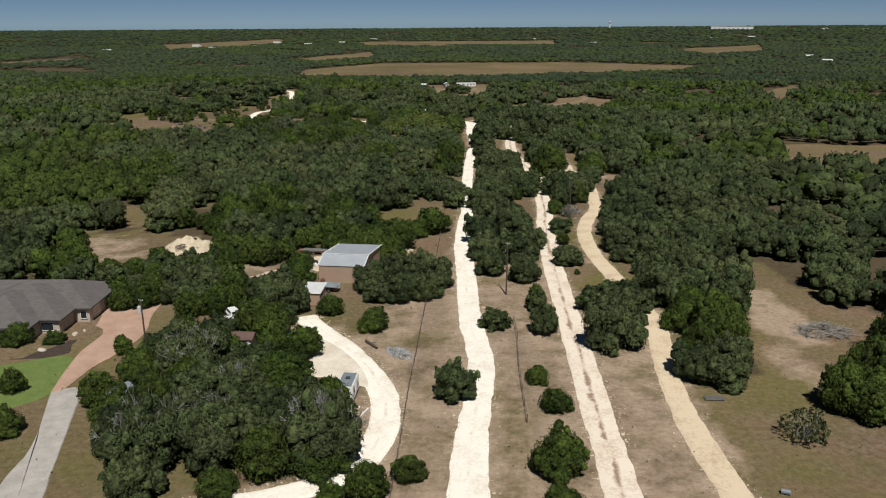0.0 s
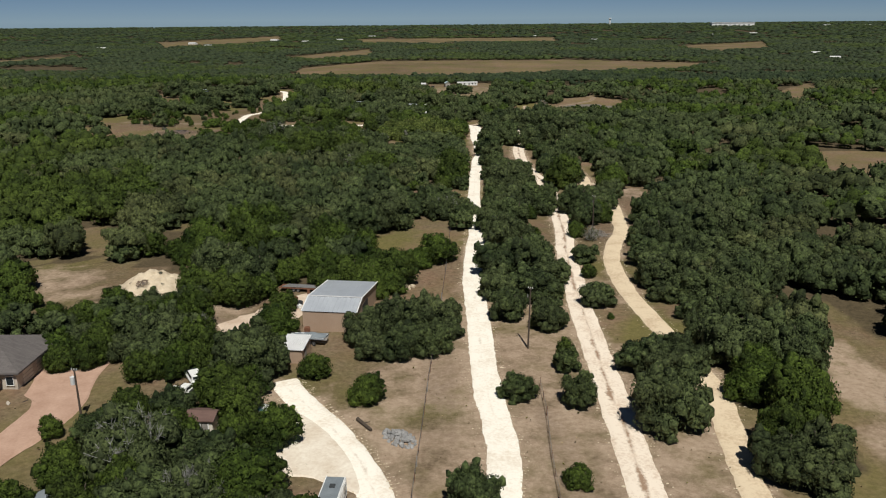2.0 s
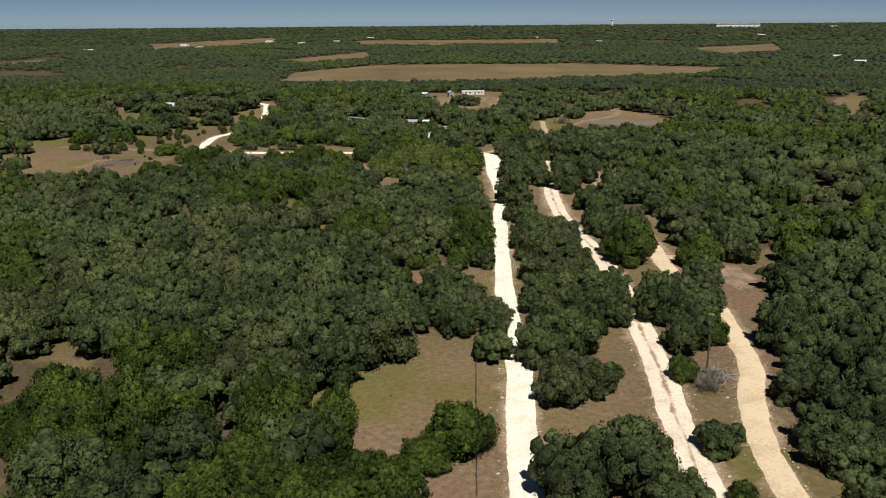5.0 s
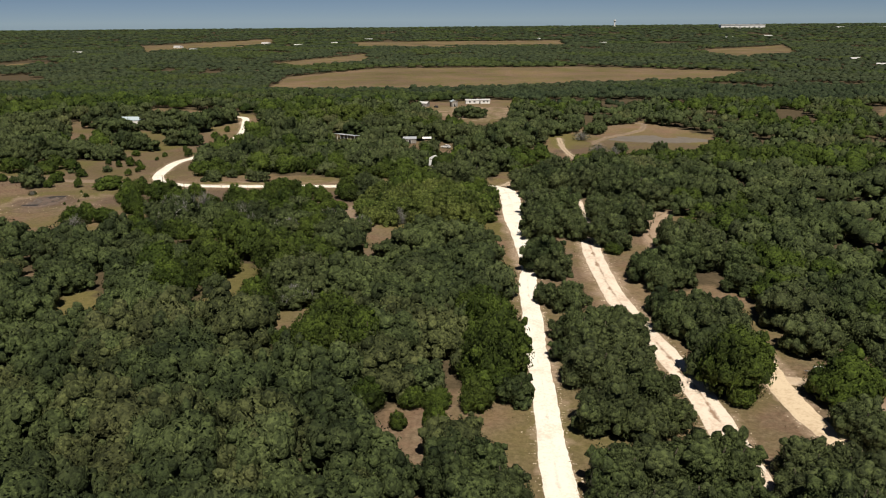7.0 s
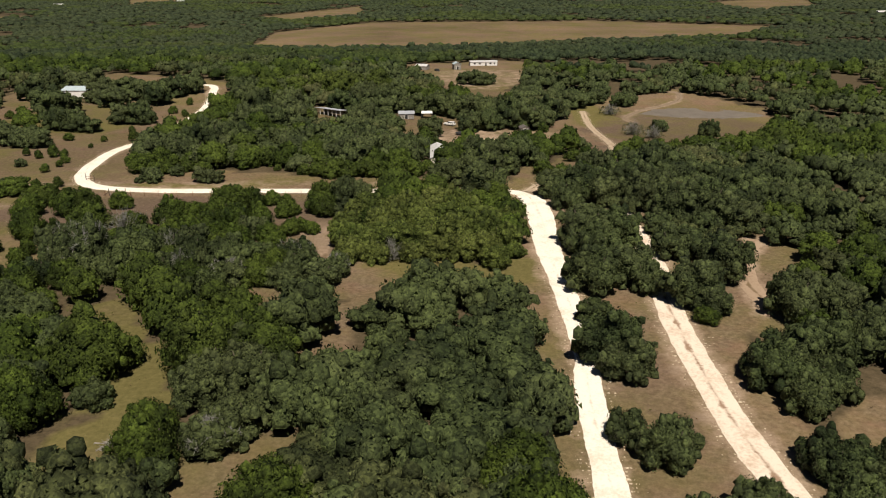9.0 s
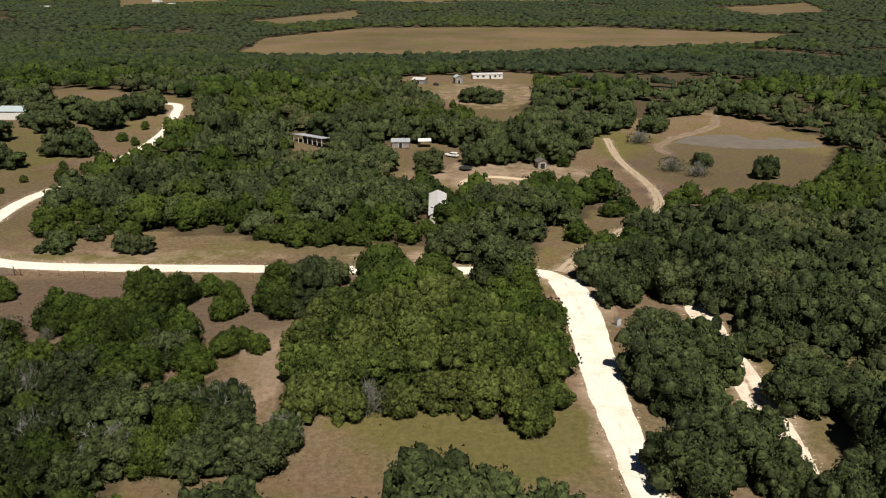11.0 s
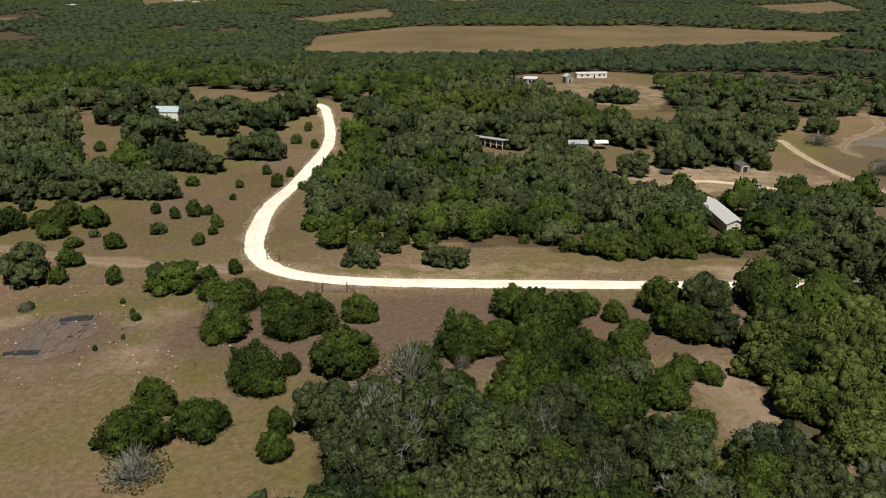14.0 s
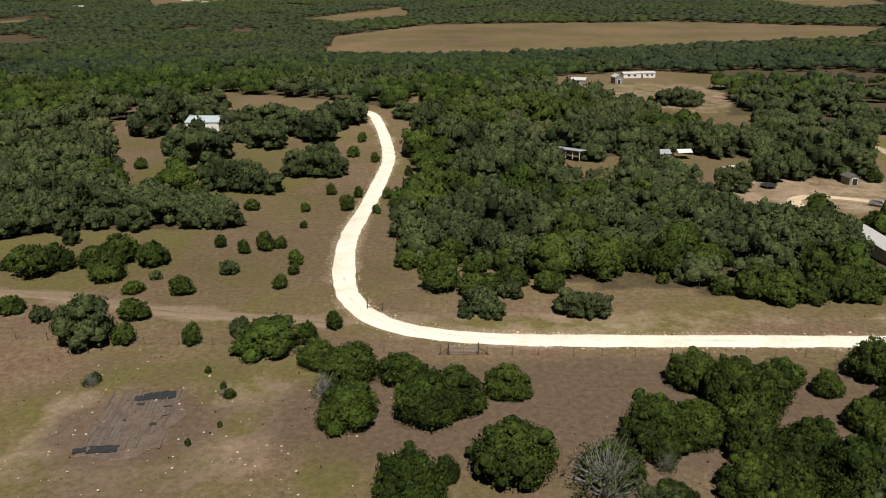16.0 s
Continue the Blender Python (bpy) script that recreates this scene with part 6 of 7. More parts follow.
for bx, by, bl, bs in ((-63.6, 126.0, 0.9, 1), (-66.0, 119.2, 1.0, 2), (-62.6, 127.4, 0.5, 3)):
    bed_rock(bx, by, bl, bs)


# ---- sheds, barn and homestead ----
def build_workshop():
    w = thing("metal_workshop", "tan metal workshop with a low grey metal roof", "shed", -25.6, 153.6, -7.8)
    bm = bmesh.new()
    side = [(0.15, -0.2), (16.6, -0.2), (16.6, 3.45), (4.4, 4.75), (0.15, 3.6)]
    ends = [[bm.verts.new((x, y, z)) for y, z in side] for x in (0.12, 9.5)]
    bm.faces.new(ends[0])
    bm.faces.new(ends[1][::-1])
    for i in range(5):
        bm.faces.new((ends[0][i], ends[0][(i + 1) % 5], ends[1][(i + 1) % 5], ends[1][i]))
    bmesh.ops.recalc_face_normals(bm, faces=bm.faces[:])
    part("wall", bm, TAN_METAL, w)
    bm = bmesh.new()
    for i in range(31):
        box(bm, 0.15 + i * 0.3, 0.19 + i * 0.3, 0.11, 0.16, 0, 3.55)
    part("siding_rib", bm, TAN_METAL, w)
    bm = bmesh.new()
    sheet_metal(bm, (0, 0, 3.68), (9.7, 0, 3.68), (9.7, 4.4, 4.9), (0, 4.4, 4.9), 0.75, 0.04)
    part("roof", bm, ROOF_METAL, w)
    bm = bmesh.new()
    sheet_metal(bm, (0, 4.4, 4.9), (9.7, 4.4, 4.9), (9.7, 17, 3.55), (0, 17, 3.55), 0.75, 0.04)
    part("roof", bm, ROOF_METAL, w)
    part("ridge_cap", boxes((0, 9.7, 4.2, 4.6, 4.93, 4.99)), PALE_METAL, w)
    for x in (-0.06, 9.68):
        bm = bmesh.new()
        limb(bm, (x, 0, 3.72), (x, 4.4, 4.96), 0.12, 0.12, 4)
        limb(bm, (x, 4.4, 4.96), (x, 17, 3.6), 0.12, 0.12, 4)
        part("trim", bm, WHITE, w)
    # no opening is cut: the doorway's inner darkness is the panel's colour
    part("door", boxes((9.48, 9.56, 5, 9, 0, 3.2)), DARK, w, "near-black panel standing for the unlit inside of a doorway")


def build_small_shed():
    w = thing("garden_shed", "small tan shed with a ribbed pale metal roof", "shed", -27, 140.6, -7.8)
    part("wall", boxes((0.1, 3.7, 0.1, 4.4, -0.1, 2.2)), TAN_METAL, w)
    bm = bmesh.new()
    sheet_metal(bm, (-0.1, -0.15, 2.28), (3.95, -0.15, 2.28), (3.95, 4.7, 2.95), (-0.1, 4.7, 2.95), 0.33, 0.07)
    part("roof", bm, PALE_METAL, w)
    part("door", boxes((3.68, 3.75, 1.2, 2.2, 0, 1.95)), GREY_WOOD, w)


def simple_shed(name, label, x, y, turn, wide, deep, high, rise, wall, roof, along="x", door=None, window=None, over=0.3):
    s = thing(name, label, "shed", x, y, turn)
    part("wall", gable_walls(-wide / 2, wide / 2, 0, deep, high, rise * 0.96, along), wall, s)
    bm = bmesh.new()
    gable_roof(bm, -wide / 2 - over, wide / 2 + over, -over, deep + over, high + 0.05, rise, 0.12, along)
    bmesh.ops.recalc_face_normals(bm, faces=bm.faces[:])
    part("roof", bm, roof, s)
    if door:
        d = part("door", boxes((door[0], door[1], -0.06, 0.02, 0, door[2])), door[3], s)
        part("door_frame", boxes((door[0] - 0.15, door[0], -0.09, 0.02, 0, door[2]), (door[1], door[1] + 0.15, -0.09, 0.02, 0, door[2]), (door[0] - 0.15, door[1] + 0.15, -0.09, 0.02, door[2], door[2] + 0.15)), WHITE, d)
    for x0, x1, z0, z1 in window or ():
        w = part("window", boxes((x0, x1, -0.05, 0.02, z0, z1)), PANE, s)
        part("frame", boxes((x0 - 0.06, x1 + 0.06, -0.08, 0.02, z1, z1 + 0.08), (x0 - 0.06, x1 + 0.06, -0.1, 0.02, z0 - 0.08, z0)), WHITE, w)
    return s


build_workshop()
build_small_shed()
simple_shed("tool_shed", "small grey shed with a red-brown shingle roof", -33, 118.3, -4, 3.6, 3.0, 2.2, 0.6, CREAM, BROWN_ROOF, "x", (0.3, 1.2, 1.9, GREY_WOOD), [(-1.2, -0.5, 1.0, 1.6)])
simple_shed("barn", "white metal barn with a pale blue roof among oaks", -172.5, 590, -4, 11.5, 11, 3.2, 1.3, WHITE, BLUE_METAL, "x", (2.4, 4.9, 2.7, WHITE))
simple_shed("storage_building", "narrow grey shed with a white metal roof", -7.8, 456.8, 0, 3.8, 18, 2.5, 1.0, CREAM, PALE_METAL, "y", None, [(-0.8, 0.4, 1.2, 1.9)])
simple_shed("garden_shed", "small grey garden shed with white corner trim", 27.5, 542.6, 8, 3.2, 4, 2.1, 1.0, GREY_WOOD, SHINGLE, "y", (-0.8, 0.8, 1.9, DARK))
simple_shed("mobile_home", "long white mobile home with a low grey roof", 24.5, 785, 6, 19, 6, 2.7, 0.7, WHITE, PALE_METAL, "x", (1, 2, 2.1, DARK), [(-7, -5.6, 1.1, 2.1), (-3.5, -2, 1.1, 2.1), (4, 5.4, 1.1, 2.1), (7, 8, 1.1, 2.1)])
simple_shed("outbuilding", "small blue-grey shed with a pitched roof", 5.6, 753, 10, 4.6, 6, 3.4, 1.4, GREY_WOOD, BLUE_METAL, "y", (-0.7, 0.7, 2.1, DARK))
simple_shed("outbuilding", "low grey shed with a pale metal roof", -18.3, 744, -20, 7.5, 6, 2.3, 1.1, GREY_WOOD, PALE_METAL, "x", (-0.7, 0.7, 2.0, DARK))
simple_shed("stable", "low weathered shed with a grey metal roof", -21.2, 570.2, 0, 6.5, 5, 2.2, 0.9, GREY_WOOD, ROOF_METAL, "x", (-0.6, 0.6, 1.9, DARK))


def build_open_shed(x, y, turn, wide, deep, bays):
    s = thing("open_shed", "long open-fronted shed with a grey metal roof", "shed", x, y, turn)
    part("back_wall", boxes((0, wide, deep - 0.12, deep, 0, 2.1)), GREY_WOOD, s)
    bm = bmesh.new()
    sheet_metal(bm, (-0.3, -0.4, 2.7), (wide + 0.3, -0.4, 2.7), (wide + 0.3, deep + 0.2, 2.2), (-0.3, deep + 0.2, 2.2), 0.8, 0.05)
    part("roof", bm, ROOF_METAL, s)
    for i in range(bays + 1):
        part("post", boxes((i * wide / bays - 0.09, i * wide / bays + 0.09, 0, 0.18, -0.1, 2.62)), WHITE, s)


build_open_shed(-60.2, 570.2, -38, 14.5, 4.5, 6)


def build_canopy():
    c = thing("canopy", "white pitched canopy on thin posts", "canopy", -12.3, 572.8, 4)
    bm = bmesh.new()
    gable_roof(bm, -2.4, 2.4, 0, 4, 2.3, 0.8, 0.05)
    part("roof", bm, WHITE, c)
    for x in (-2.3, 2.3):
        for y in (0.1, 3.9):
            part("post", tube([((x, y, -0.1), (x, y, 2.28), 0.05, 0.05)]), GALV, c)


build_canopy()


def build_trampoline():
    t = thing("trampoline", "round black trampoline on the bare yard", "trampoline", 1.6, 539.8)
    bm = bmesh.new()
    bmesh.ops.create_circle(bm, cap_ends=True, segments=28, radius=1.9, matrix=Matrix.Translation((0, 0, 0.86)))
    bmesh.ops.solidify(bm, geom=bm.faces[:], thickness=0.04)
    part("mat", bm, RUBBER, t)
    bm = bmesh.new()
    for i in range(28):
        a, b = 2 * math.pi * i / 28, 2 * math.pi * (i + 1) / 28
        limb(bm, (2.1 * math.cos(a), 2.1 * math.sin(a), 0.87), (2.1 * math.cos(b), 2.1 * math.sin(b), 0.87), 0.16, 0.16, 5)
    part("pad", bm, CHAR, t)
    for i in range(6):
        a = math.pi * i / 3
        part("leg", tube([((2.05 * math.cos(a), 2.05 * math.sin(a), 0), (2.05 * math.cos(a), 2.05 * math.sin(a), 0.85), 0.04, 0.04)]), GALV, t)


build_trampoline()


def build_water_tank(x, y):
    t = thing("water_tank", "dark upright water tank beside the meadow", "tank", x, y)
    bm = bmesh.new()
    bmesh.ops.create_cone(bm, cap_ends=True, segments=20, radius1=1.7, radius2=1.7, depth=3.4, matrix=Matrix.Translation((0, 0, 1.6)))
    part("shell", bm, CHAR, t)
    bm = bmesh.new()
    bmesh.ops.create_cone(bm, cap_ends=True, segments=20, radius1=1.75, radius2=0.4, depth=0.5, matrix=Matrix.Translation((0, 0, 3.55)))
    part("lid", bm, RUBBER, t)


build_water_tank(-17.4, 671.5)


# ---- vehicles ----
def build_car(name, label, x, y, turn, paint, pickup):
    c = thing(name, label, "vehicle", x, y, turn)
    bm = soft_box(-0.95, 0.95, -2.6, 2.6, 0.42, 1.0, 0.12)
    part("body", bm, paint, c)
    bm = bmesh.new()
    y0, y1 = (-0.6, 1.1) if pickup else (-2.3, 1.1)
    made = box(bm, -0.85, 0.85, y0, y1, 0.98, 1.72)
    for v in made:
        if v.co.z > 1.5:
            v.co.x *= 0.84
            v.co.y = y0 + (v.co.y - y0) * (0.72 if not pickup else 0.62) + 0.12
    bmesh.ops.bevel(bm, geom=bm.edges[:], offset=0.06, segments=1, affect="EDGES")
    cab = part("cab", bm, paint, c)
    part("windscreen", tube([((-0.62, y1 - 0.28, 1.36), (0.62, y1 - 0.28, 1.36), 0.27, 0.27)], 4), PANE, cab)
    part("rear_window", boxes((-0.6, 0.6, y0 - 0.015, y0 + 0.05, 1.2, 1.58)), PANE, cab)
    for s in (-1, 1):
        part("side_window", boxes((s * 0.79 - 0.04, s * 0.79 + 0.04, y0 + 0.25, y1 - 0.62, 1.2, 1.55)), PANE, cab)
        part("headlight", boxes((s * 0.7 - 0.16, s * 0.7 + 0.16, 2.57, 2.63, 0.7, 0.86)), WHITE, c)
    if pickup:
        part("bed", boxes((-0.78, 0.78, -2.5, -0.72, 1.0, 1.015)), DARK, c)
        for s in (-1, 1):
            part("bed_side", boxes((s * 0.9 - 0.06, s * 0.9 + 0.06, -2.55, -0.66, 0.95, 1.25)), paint, c)
        part("tailgate", boxes((-0.95, 0.95, -2.6, -2.52, 0.95, 1.25)), paint, c)
    for sx in (-0.86, 0.86):
        for sy in (-1.65, 1.7):
            wheel(c, sx, sy, 0.38, 0.26)


build_car("pickup_truck", "silver pickup truck parked on the ranch drive", 21.1, 516.8, -140, SILVER_PAINT, True)
build_car("car", "white van parked by the shed", -2.6, 559.3, 60, WHITE, False)
build_car("car", "white car parked beneath trees", -38.6, 134.6, 30, WHITE, False)
build_car("car", "white car parked beneath trees", -38.2, 129.5, 75, WHITE, True)
build_car("car", "dark car beside a far shed", -8, 737, 20, CHAR, False)


def hull(length, beam, high, bow=0.55):
    """An open boat's shell, keel along y."""
    bm = bmesh.new()
    rings = []
    for i in range(9):
        u = i / 8
        w = beam / 2 * (1 - max(0, (u - 1 + bow) / bow) ** 2.2) + 0.02
        lift = 0.5 * max(0, u - 0.6)
        y = u * length
        rings.append([bm.verts.new(p) for p in ((-w, y, high + lift * 0.4), (-w * 0.82, y, high * 0.45 + lift * 0.6), (0, y, lift), (w * 0.82, y, high * 0.45 + lift * 0.6), (w, y, high + lift * 0.4))])
    for a, b in zip(rings, rings[1:]):
        for i in range(4):
            bm.faces.new((a[i], a[i + 1], b[i + 1], b[i]))
        bm.faces.new((a[4], a[0], b[0], b[4]))
    bm.faces.new(rings[0])
    bmesh.ops.recalc_face_normals(bm, faces=bm.faces[:])
    return bm


def build_boat(label, x, y, turn, length, cover, peak):
    b = thing("boat_on_trailer", label, "boat", x, y, turn)
    h = part("hull", hull(length, 2.2, 0.8), WHITE, b)
    h.location = (0, 0, 0.62)
    bm = bmesh.new()
    rows = []
    for i in range(10):
        u = i / 9
        w = 1.16 * (1 - max(0, (u - 0.45) / 0.55) ** 2.2) + 0.03
        top = 1.5 + peak * (math.exp(-((u - 0.42) / 0.16) ** 2)) + 0.12 * math.sin(u * 9)
        rows.append([bm.verts.new((w * s, u * length, z)) for s, z in ((-1.02, 1.2), (-0.9, 1.46), (-0.4, top - 0.1), (0, top), (0.4, top - 0.1), (0.9, 1.46), (1.02, 1.2))])
    for a, c in zip(rows, rows[1:]):
        for i in range(6):
            bm.faces.new((a[i], c[i], c[i + 1], a[i + 1]))
    bm.faces.new(rows[0])
    bmesh.ops.recalc_face_normals(bm, faces=bm.faces[:])
    part("cover", bm, cover, b)
    part("trailer_frame", tube([((-0.8, 0, 0.6), (-0.8, length * 0.8, 0.55), 0.06, 0.06), ((0.8, 0, 0.6), (0.8, length * 0.8, 0.55), 0.06, 0.06), ((-0.8, length * 0.8, 0.55), (0, length + 1.2, 0.5), 0.05, 0.05), ((0.8, length * 0.8, 0.55), (0, length + 1.2, 0.5), 0.05, 0.05), ((-1, length * 0.35, 0.42), (1, length * 0.35, 0.42), 0.05, 0.05)], 6), GALV, b)
    part("jack", tube([((0, length + 0.9, 0), (0, length + 0.9, 0.7), 0.05, 0.05)]), GALV, b)
    for sx in (-1.1, 1.1):
        for sy in (length * 0.3, length * 0.43):
            wheel(b, sx, sy, 0.33, 0.22)


build_boat("boat under a grey tarpaulin on a two-axle trailer", -20.6, 147.8, 78, 6.2, TARP, 0.5)
build_boat("white-covered boat on a trailer under the oaks", 56.3, 275.2, 62, 5.4, WHITE, 0.45)


def build_camper():
    c = thing("camper_trailer", "white box camper trailer with a grey roof", "trailer", -13.8, 99.6, -5)
    part("body", soft_box(-1.15, 1.15, 0, 4.6, 0.55, 2.75, 0.08), WHITE, c)
    roof = part("roof", soft_box(-1.05, 1.05, 0.12, 4.48, 2.72, 2.84, 0.05), TARP, c, "grey rubber roof")
    part("roof_hatch", boxes((-0.3, 0.3, 2.3, 2.9, 2.83, 2.98)), CHAR, roof)
    for x in (-1.05, 1.05):
        part("roof_rail", boxes((x - 0.05, x + 0.05, 0.1, 4.5, 2.8, 2.9)), WHITE, c)
    for y0, y1 in ((0.7, 1.5), (3.2, 4.0)):
        w = part("window", boxes((1.13, 1.18, y0, y1, 1.5, 2.1)), PANE, c)
        part("frame", boxes((1.12, 1.2, y0 - 0.06, y1 + 0.06, 2.1, 2.16), (1.12, 1.2, y0 - 0.06, y1 + 0.06, 1.44, 1.5)), GALV, w)
    part("door", boxes((1.13, 1.19, 1.9, 2.6, 0.7, 2.45)), PALE_METAL, c)
    part("stripe", boxes((1.14, 1.165, 0.1, 4.5, 1.05, 1.25)), TARP, c)
    part("hitch", tube([((-0.6, 4.6, 0.55), (0, 6.0, 0.5), 0.05, 0.05), ((0.6, 4.6, 0.55), (0, 6.0, 0.5), 0.05, 0.05), ((0, 5.8, 0), (0, 5.8, 0.75), 0.05, 0.05)], 6), GALV, c)
    for x in (-1.0, 1.0):
        for y in (1.9, 2.65):
            wheel(c, x, y, 0.34, 0.22)


build_camper()


def build_pontoon():
    p = thing("pontoon_boat", "white pontoon boat lying on a flat trailer", "boat", -27.7, 125.1, -31)
    part("deck", boxes((0.8, 7.6, -0.9, 0.9, 0.75, 0.9)), WHITE, p)
    for y in (-0.75, 0.75):
        part("float", tube([((0.2, y, 0.5), (7.2, y, 0.5), 0.3, 0.3), ((7.2, y, 0.5), (8.0, y, 0.65), 0.3, 0.06)], 10), PALE_METAL, p)
    part("side_panel", boxes((1.4, 6.4, -0.92, -0.86, 0.9, 1.2)), TEAL, p)
    for i in range(7):
        part("cross_bar", boxes((i * 0.55 - 0.6, i * 0.55 - 0.5, -0.85, 0.85, 0.9, 0.98)), PALE_METAL, p)
    part("trailer_frame", tube([((-1.2, 0, 0.35), (7.4, -0.6, 0.3), 0.06, 0.06), ((-1.2, 0, 0.35), (7.4, 0.6, 0.3), 0.06, 0.06)], 6), GALV, p)
    for y in (-0.95, 0.95):
        q = wheel(p, 4.2, y, 0.3, 0.2)
        q.rotation_euler = (0, 0, radians(90))


build_pontoon()


def build_flatbed():
    f = thing("flatbed_trailer", "long rusty flatbed trailer with steel pipes", "trailer", -33.5, 175.3, -10)
    part("deck", boxes((0, 7.5, -1.1, 1.1, 0.7, 0.85)), RUST, f)
    for i in range(5):
        part("pipe", tube([((0.5 + i * 0.2, -0.8 + i * 0.4, 0.98), (7.9 - i * 0.3, -0.7 + i * 0.35, 0.98), 0.1, 0.1)], 8), GALV, f)
    for y in (-1.0, 1.0):
        for x in (3.0, 3.9):
            q = wheel(f, x, y, 0.36, 0.24)
            q.rotation_euler = (0, 0, radians(90))


build_flatbed()


# ---- poles, fences, gates ----
def utility_pole(x, y, high, can, lean=0.0):
    p = thing("utility_pole", "dark wooden utility pole standing in dry grass", "utility pole", x, y, group="utility poles")
    part("pole", tube([((0, 0, -0.3), (lean, 0, high), 0.16, 0.105)], 10), CREOSOTE, p)
    part("insulator_bracket", tube([((lean, 0, high - 0.25), (lean - 0.35, 0, high + 0.1), 0.04, 0.04), ((lean, 0, high - 0.2), (lean + 0.3, 0, high), 0.035, 0.035)], 6), GALV, p)
    for dx, dz in ((-0.35, 0.12), (0.3, 0.02), (0, 0.05)):
        part("insulator", tube([((lean + dx, 0, high + dz - 0.05), (lean + dx, 0, high + dz + 0.18), 0.06, 0.04)], 8), WHITE, p)
    if can:
        t = part("transformer", tube([((-0.42, 0, high - 2.1), (-0.42, 0, high - 1.0), 0.3, 0.3)], 14), PALE_METAL, p, "pale grey transformer can")
        part("bushing", tube([((-0.42, 0.1, high - 1.0), (-0.42, 0.1, high - 0.75), 0.05, 0.03)], 6), WHITE, t)
    else:
        part("cutout_box", boxes((-0.3, -0.14, -0.1, 0.1, high - 1.5, high - 1.0)), GALV, p)


utility_pole(12.45, 145.1, 10.4, False, 0.2)
utility_pole(-50.2, 122.7, 7.4, True)
utility_pole(36, 215, 9.5, False)


def fence(name, label, line, gap, high, steel, seed):
    rng = np.random.default_rng(seed)
    pts = smooth_line(line, gap)
    f = thing(name, label, "fence", 0, 0, z=0)
    tops = []
    for i, (x, y) in enumerate(pts):
        z = float(lie(x, y))
        h = high * rng.uniform(0.92, 1.08)
        big = i % 6 == 0
        bm = tube([((x, y, z - 0.3), (x + rng.uniform(-0.05, 0.05), y, z + h + (0.15 if big else 0)), 0.08 if big else 0.04, 0.07 if big else 0.035)], 6)
        part("post", bm, GREY_WOOD if big and not steel else RUST, f)
        tops.append((x, y, z, high))
    for k in (0.3, 0.55, 0.8, 0.98):
        bm = bmesh.new()
        rings = [[bm.verts.new((x + u, y, z + hi * k + w)) for u, w in ((-0.011, 0), (0.011, 0), (0, 0.016))] for x, y, z, hi in tops]
        for a, b in zip(rings, rings[1:]):
            for i in range(3):
                bm.faces.new((a[i], a[(i + 1) % 3], b[(i + 1) % 3], b[i]))
        part("wire", bm, GALV, f)


fence("fence", "sagging wire fence on rusty steel posts", [(-6.2, 72), (-5.5, 89), (-5, 104), (-4.3, 117), (-3.5, 134), (-2.4, 152), (-1.3, 172), (-0.4, 190), (0.6, 214), (1.2, 226)], 3.0, 1.25, False, 1)
fence("fence", "wire fence on steel posts beside the white road", [(-85.5, 422.9), (-73.5, 422.3), (-50, 421), (-25, 420.5), (2, 419)], 4.0, 1.3, True, 2)
fence("fence", "wire fence on steel posts in dry pasture", [(-92, 423.1), (-100, 424.5), (-112, 426), (-140, 428), (-170, 432)], 4.5, 1.3, True, 3)
fence("fence", "short broken run of wire fence", [(11.2, 94), (11.8, 112), (12.6, 123), (12.8, 132)], 4.2, 1.1, True, 4)


def build_gate():
    g = thing("pipe_gate", "grey five-bar steel pipe gate in a wire fence", "gate", -90.8, 423, 0)
    for i in range(6):
        part("bar", tube([((0.12, 0, 0.25 + i * 0.22), (3.88, 0, 0.25 + i * 0.22), 0.028, 0.028)], 6), GALV, g)
    for x in (0.12, 2.0, 3.88):
        part("stile", tube([((x, 0, 0.2), (x, 0, 1.4), 0.03, 0.03)], 6), GALV, g)
    for x, s in ((-0.1, -1), (4.1, 1)):
        part("post", tube([((x, 0, -0.3), (x, 0, 1.9), 0.09, 0.09)], 8), CREOSOTE, g)
        part("brace", tube([((x, 0, 1.1), (x + s * 1.5, 0, 0.05), 0.06, 0.06)], 6), CREOSOTE, g)
    h = thing("fence_brace", "dark H-shaped fence brace of old pipe", "fence", -103.6, 439.2, -12)
    for x in (0, 2.5):
        part("post", tube([((x, 0, -0.3), (x, 0, 1.9 - x * 0.2), 0.09, 0.08)], 8), CREOSOTE, h)
    for z in (0.5, 1.05):
        part("rail", tube([((0, 0, z), (2.5, 0, z), 0.05, 0.05)], 6), RUST, h)


build_gate()


def build_meter_box():
    b = thing("utility_box", "grey metal utility box at the roadside", "utility box", 20.5, 399.4, 25)
    part("cabinet", soft_box(-0.45, 0.45, -0.35, 0.35, 0.1, 1.35, 0.05), GALV, b)
    part("plinth", boxes((-0.6, 0.6, -0.5, 0.5, -0.1, 0.1)), GREY_ROCK, b)
    part("door", boxes((-0.38, 0.38, -0.39, -0.34, 0.2, 1.25)), PALE_METAL, b)


build_meter_box()


# ---- piles and debris ----
def rock_mesh(rng, squash=0.7):
    bm = bmesh.new()
    bmesh.ops.create_icosphere(bm, subdivisions=1, radius=1.0)
    for v in bm.verts:
        v.co *= rng.uniform(0.65, 1.15)
        v.co.z *= squash
    me = bpy.data.meshes.new("stone")
    bm.to_mesh(me)
    bm.free()
    return me


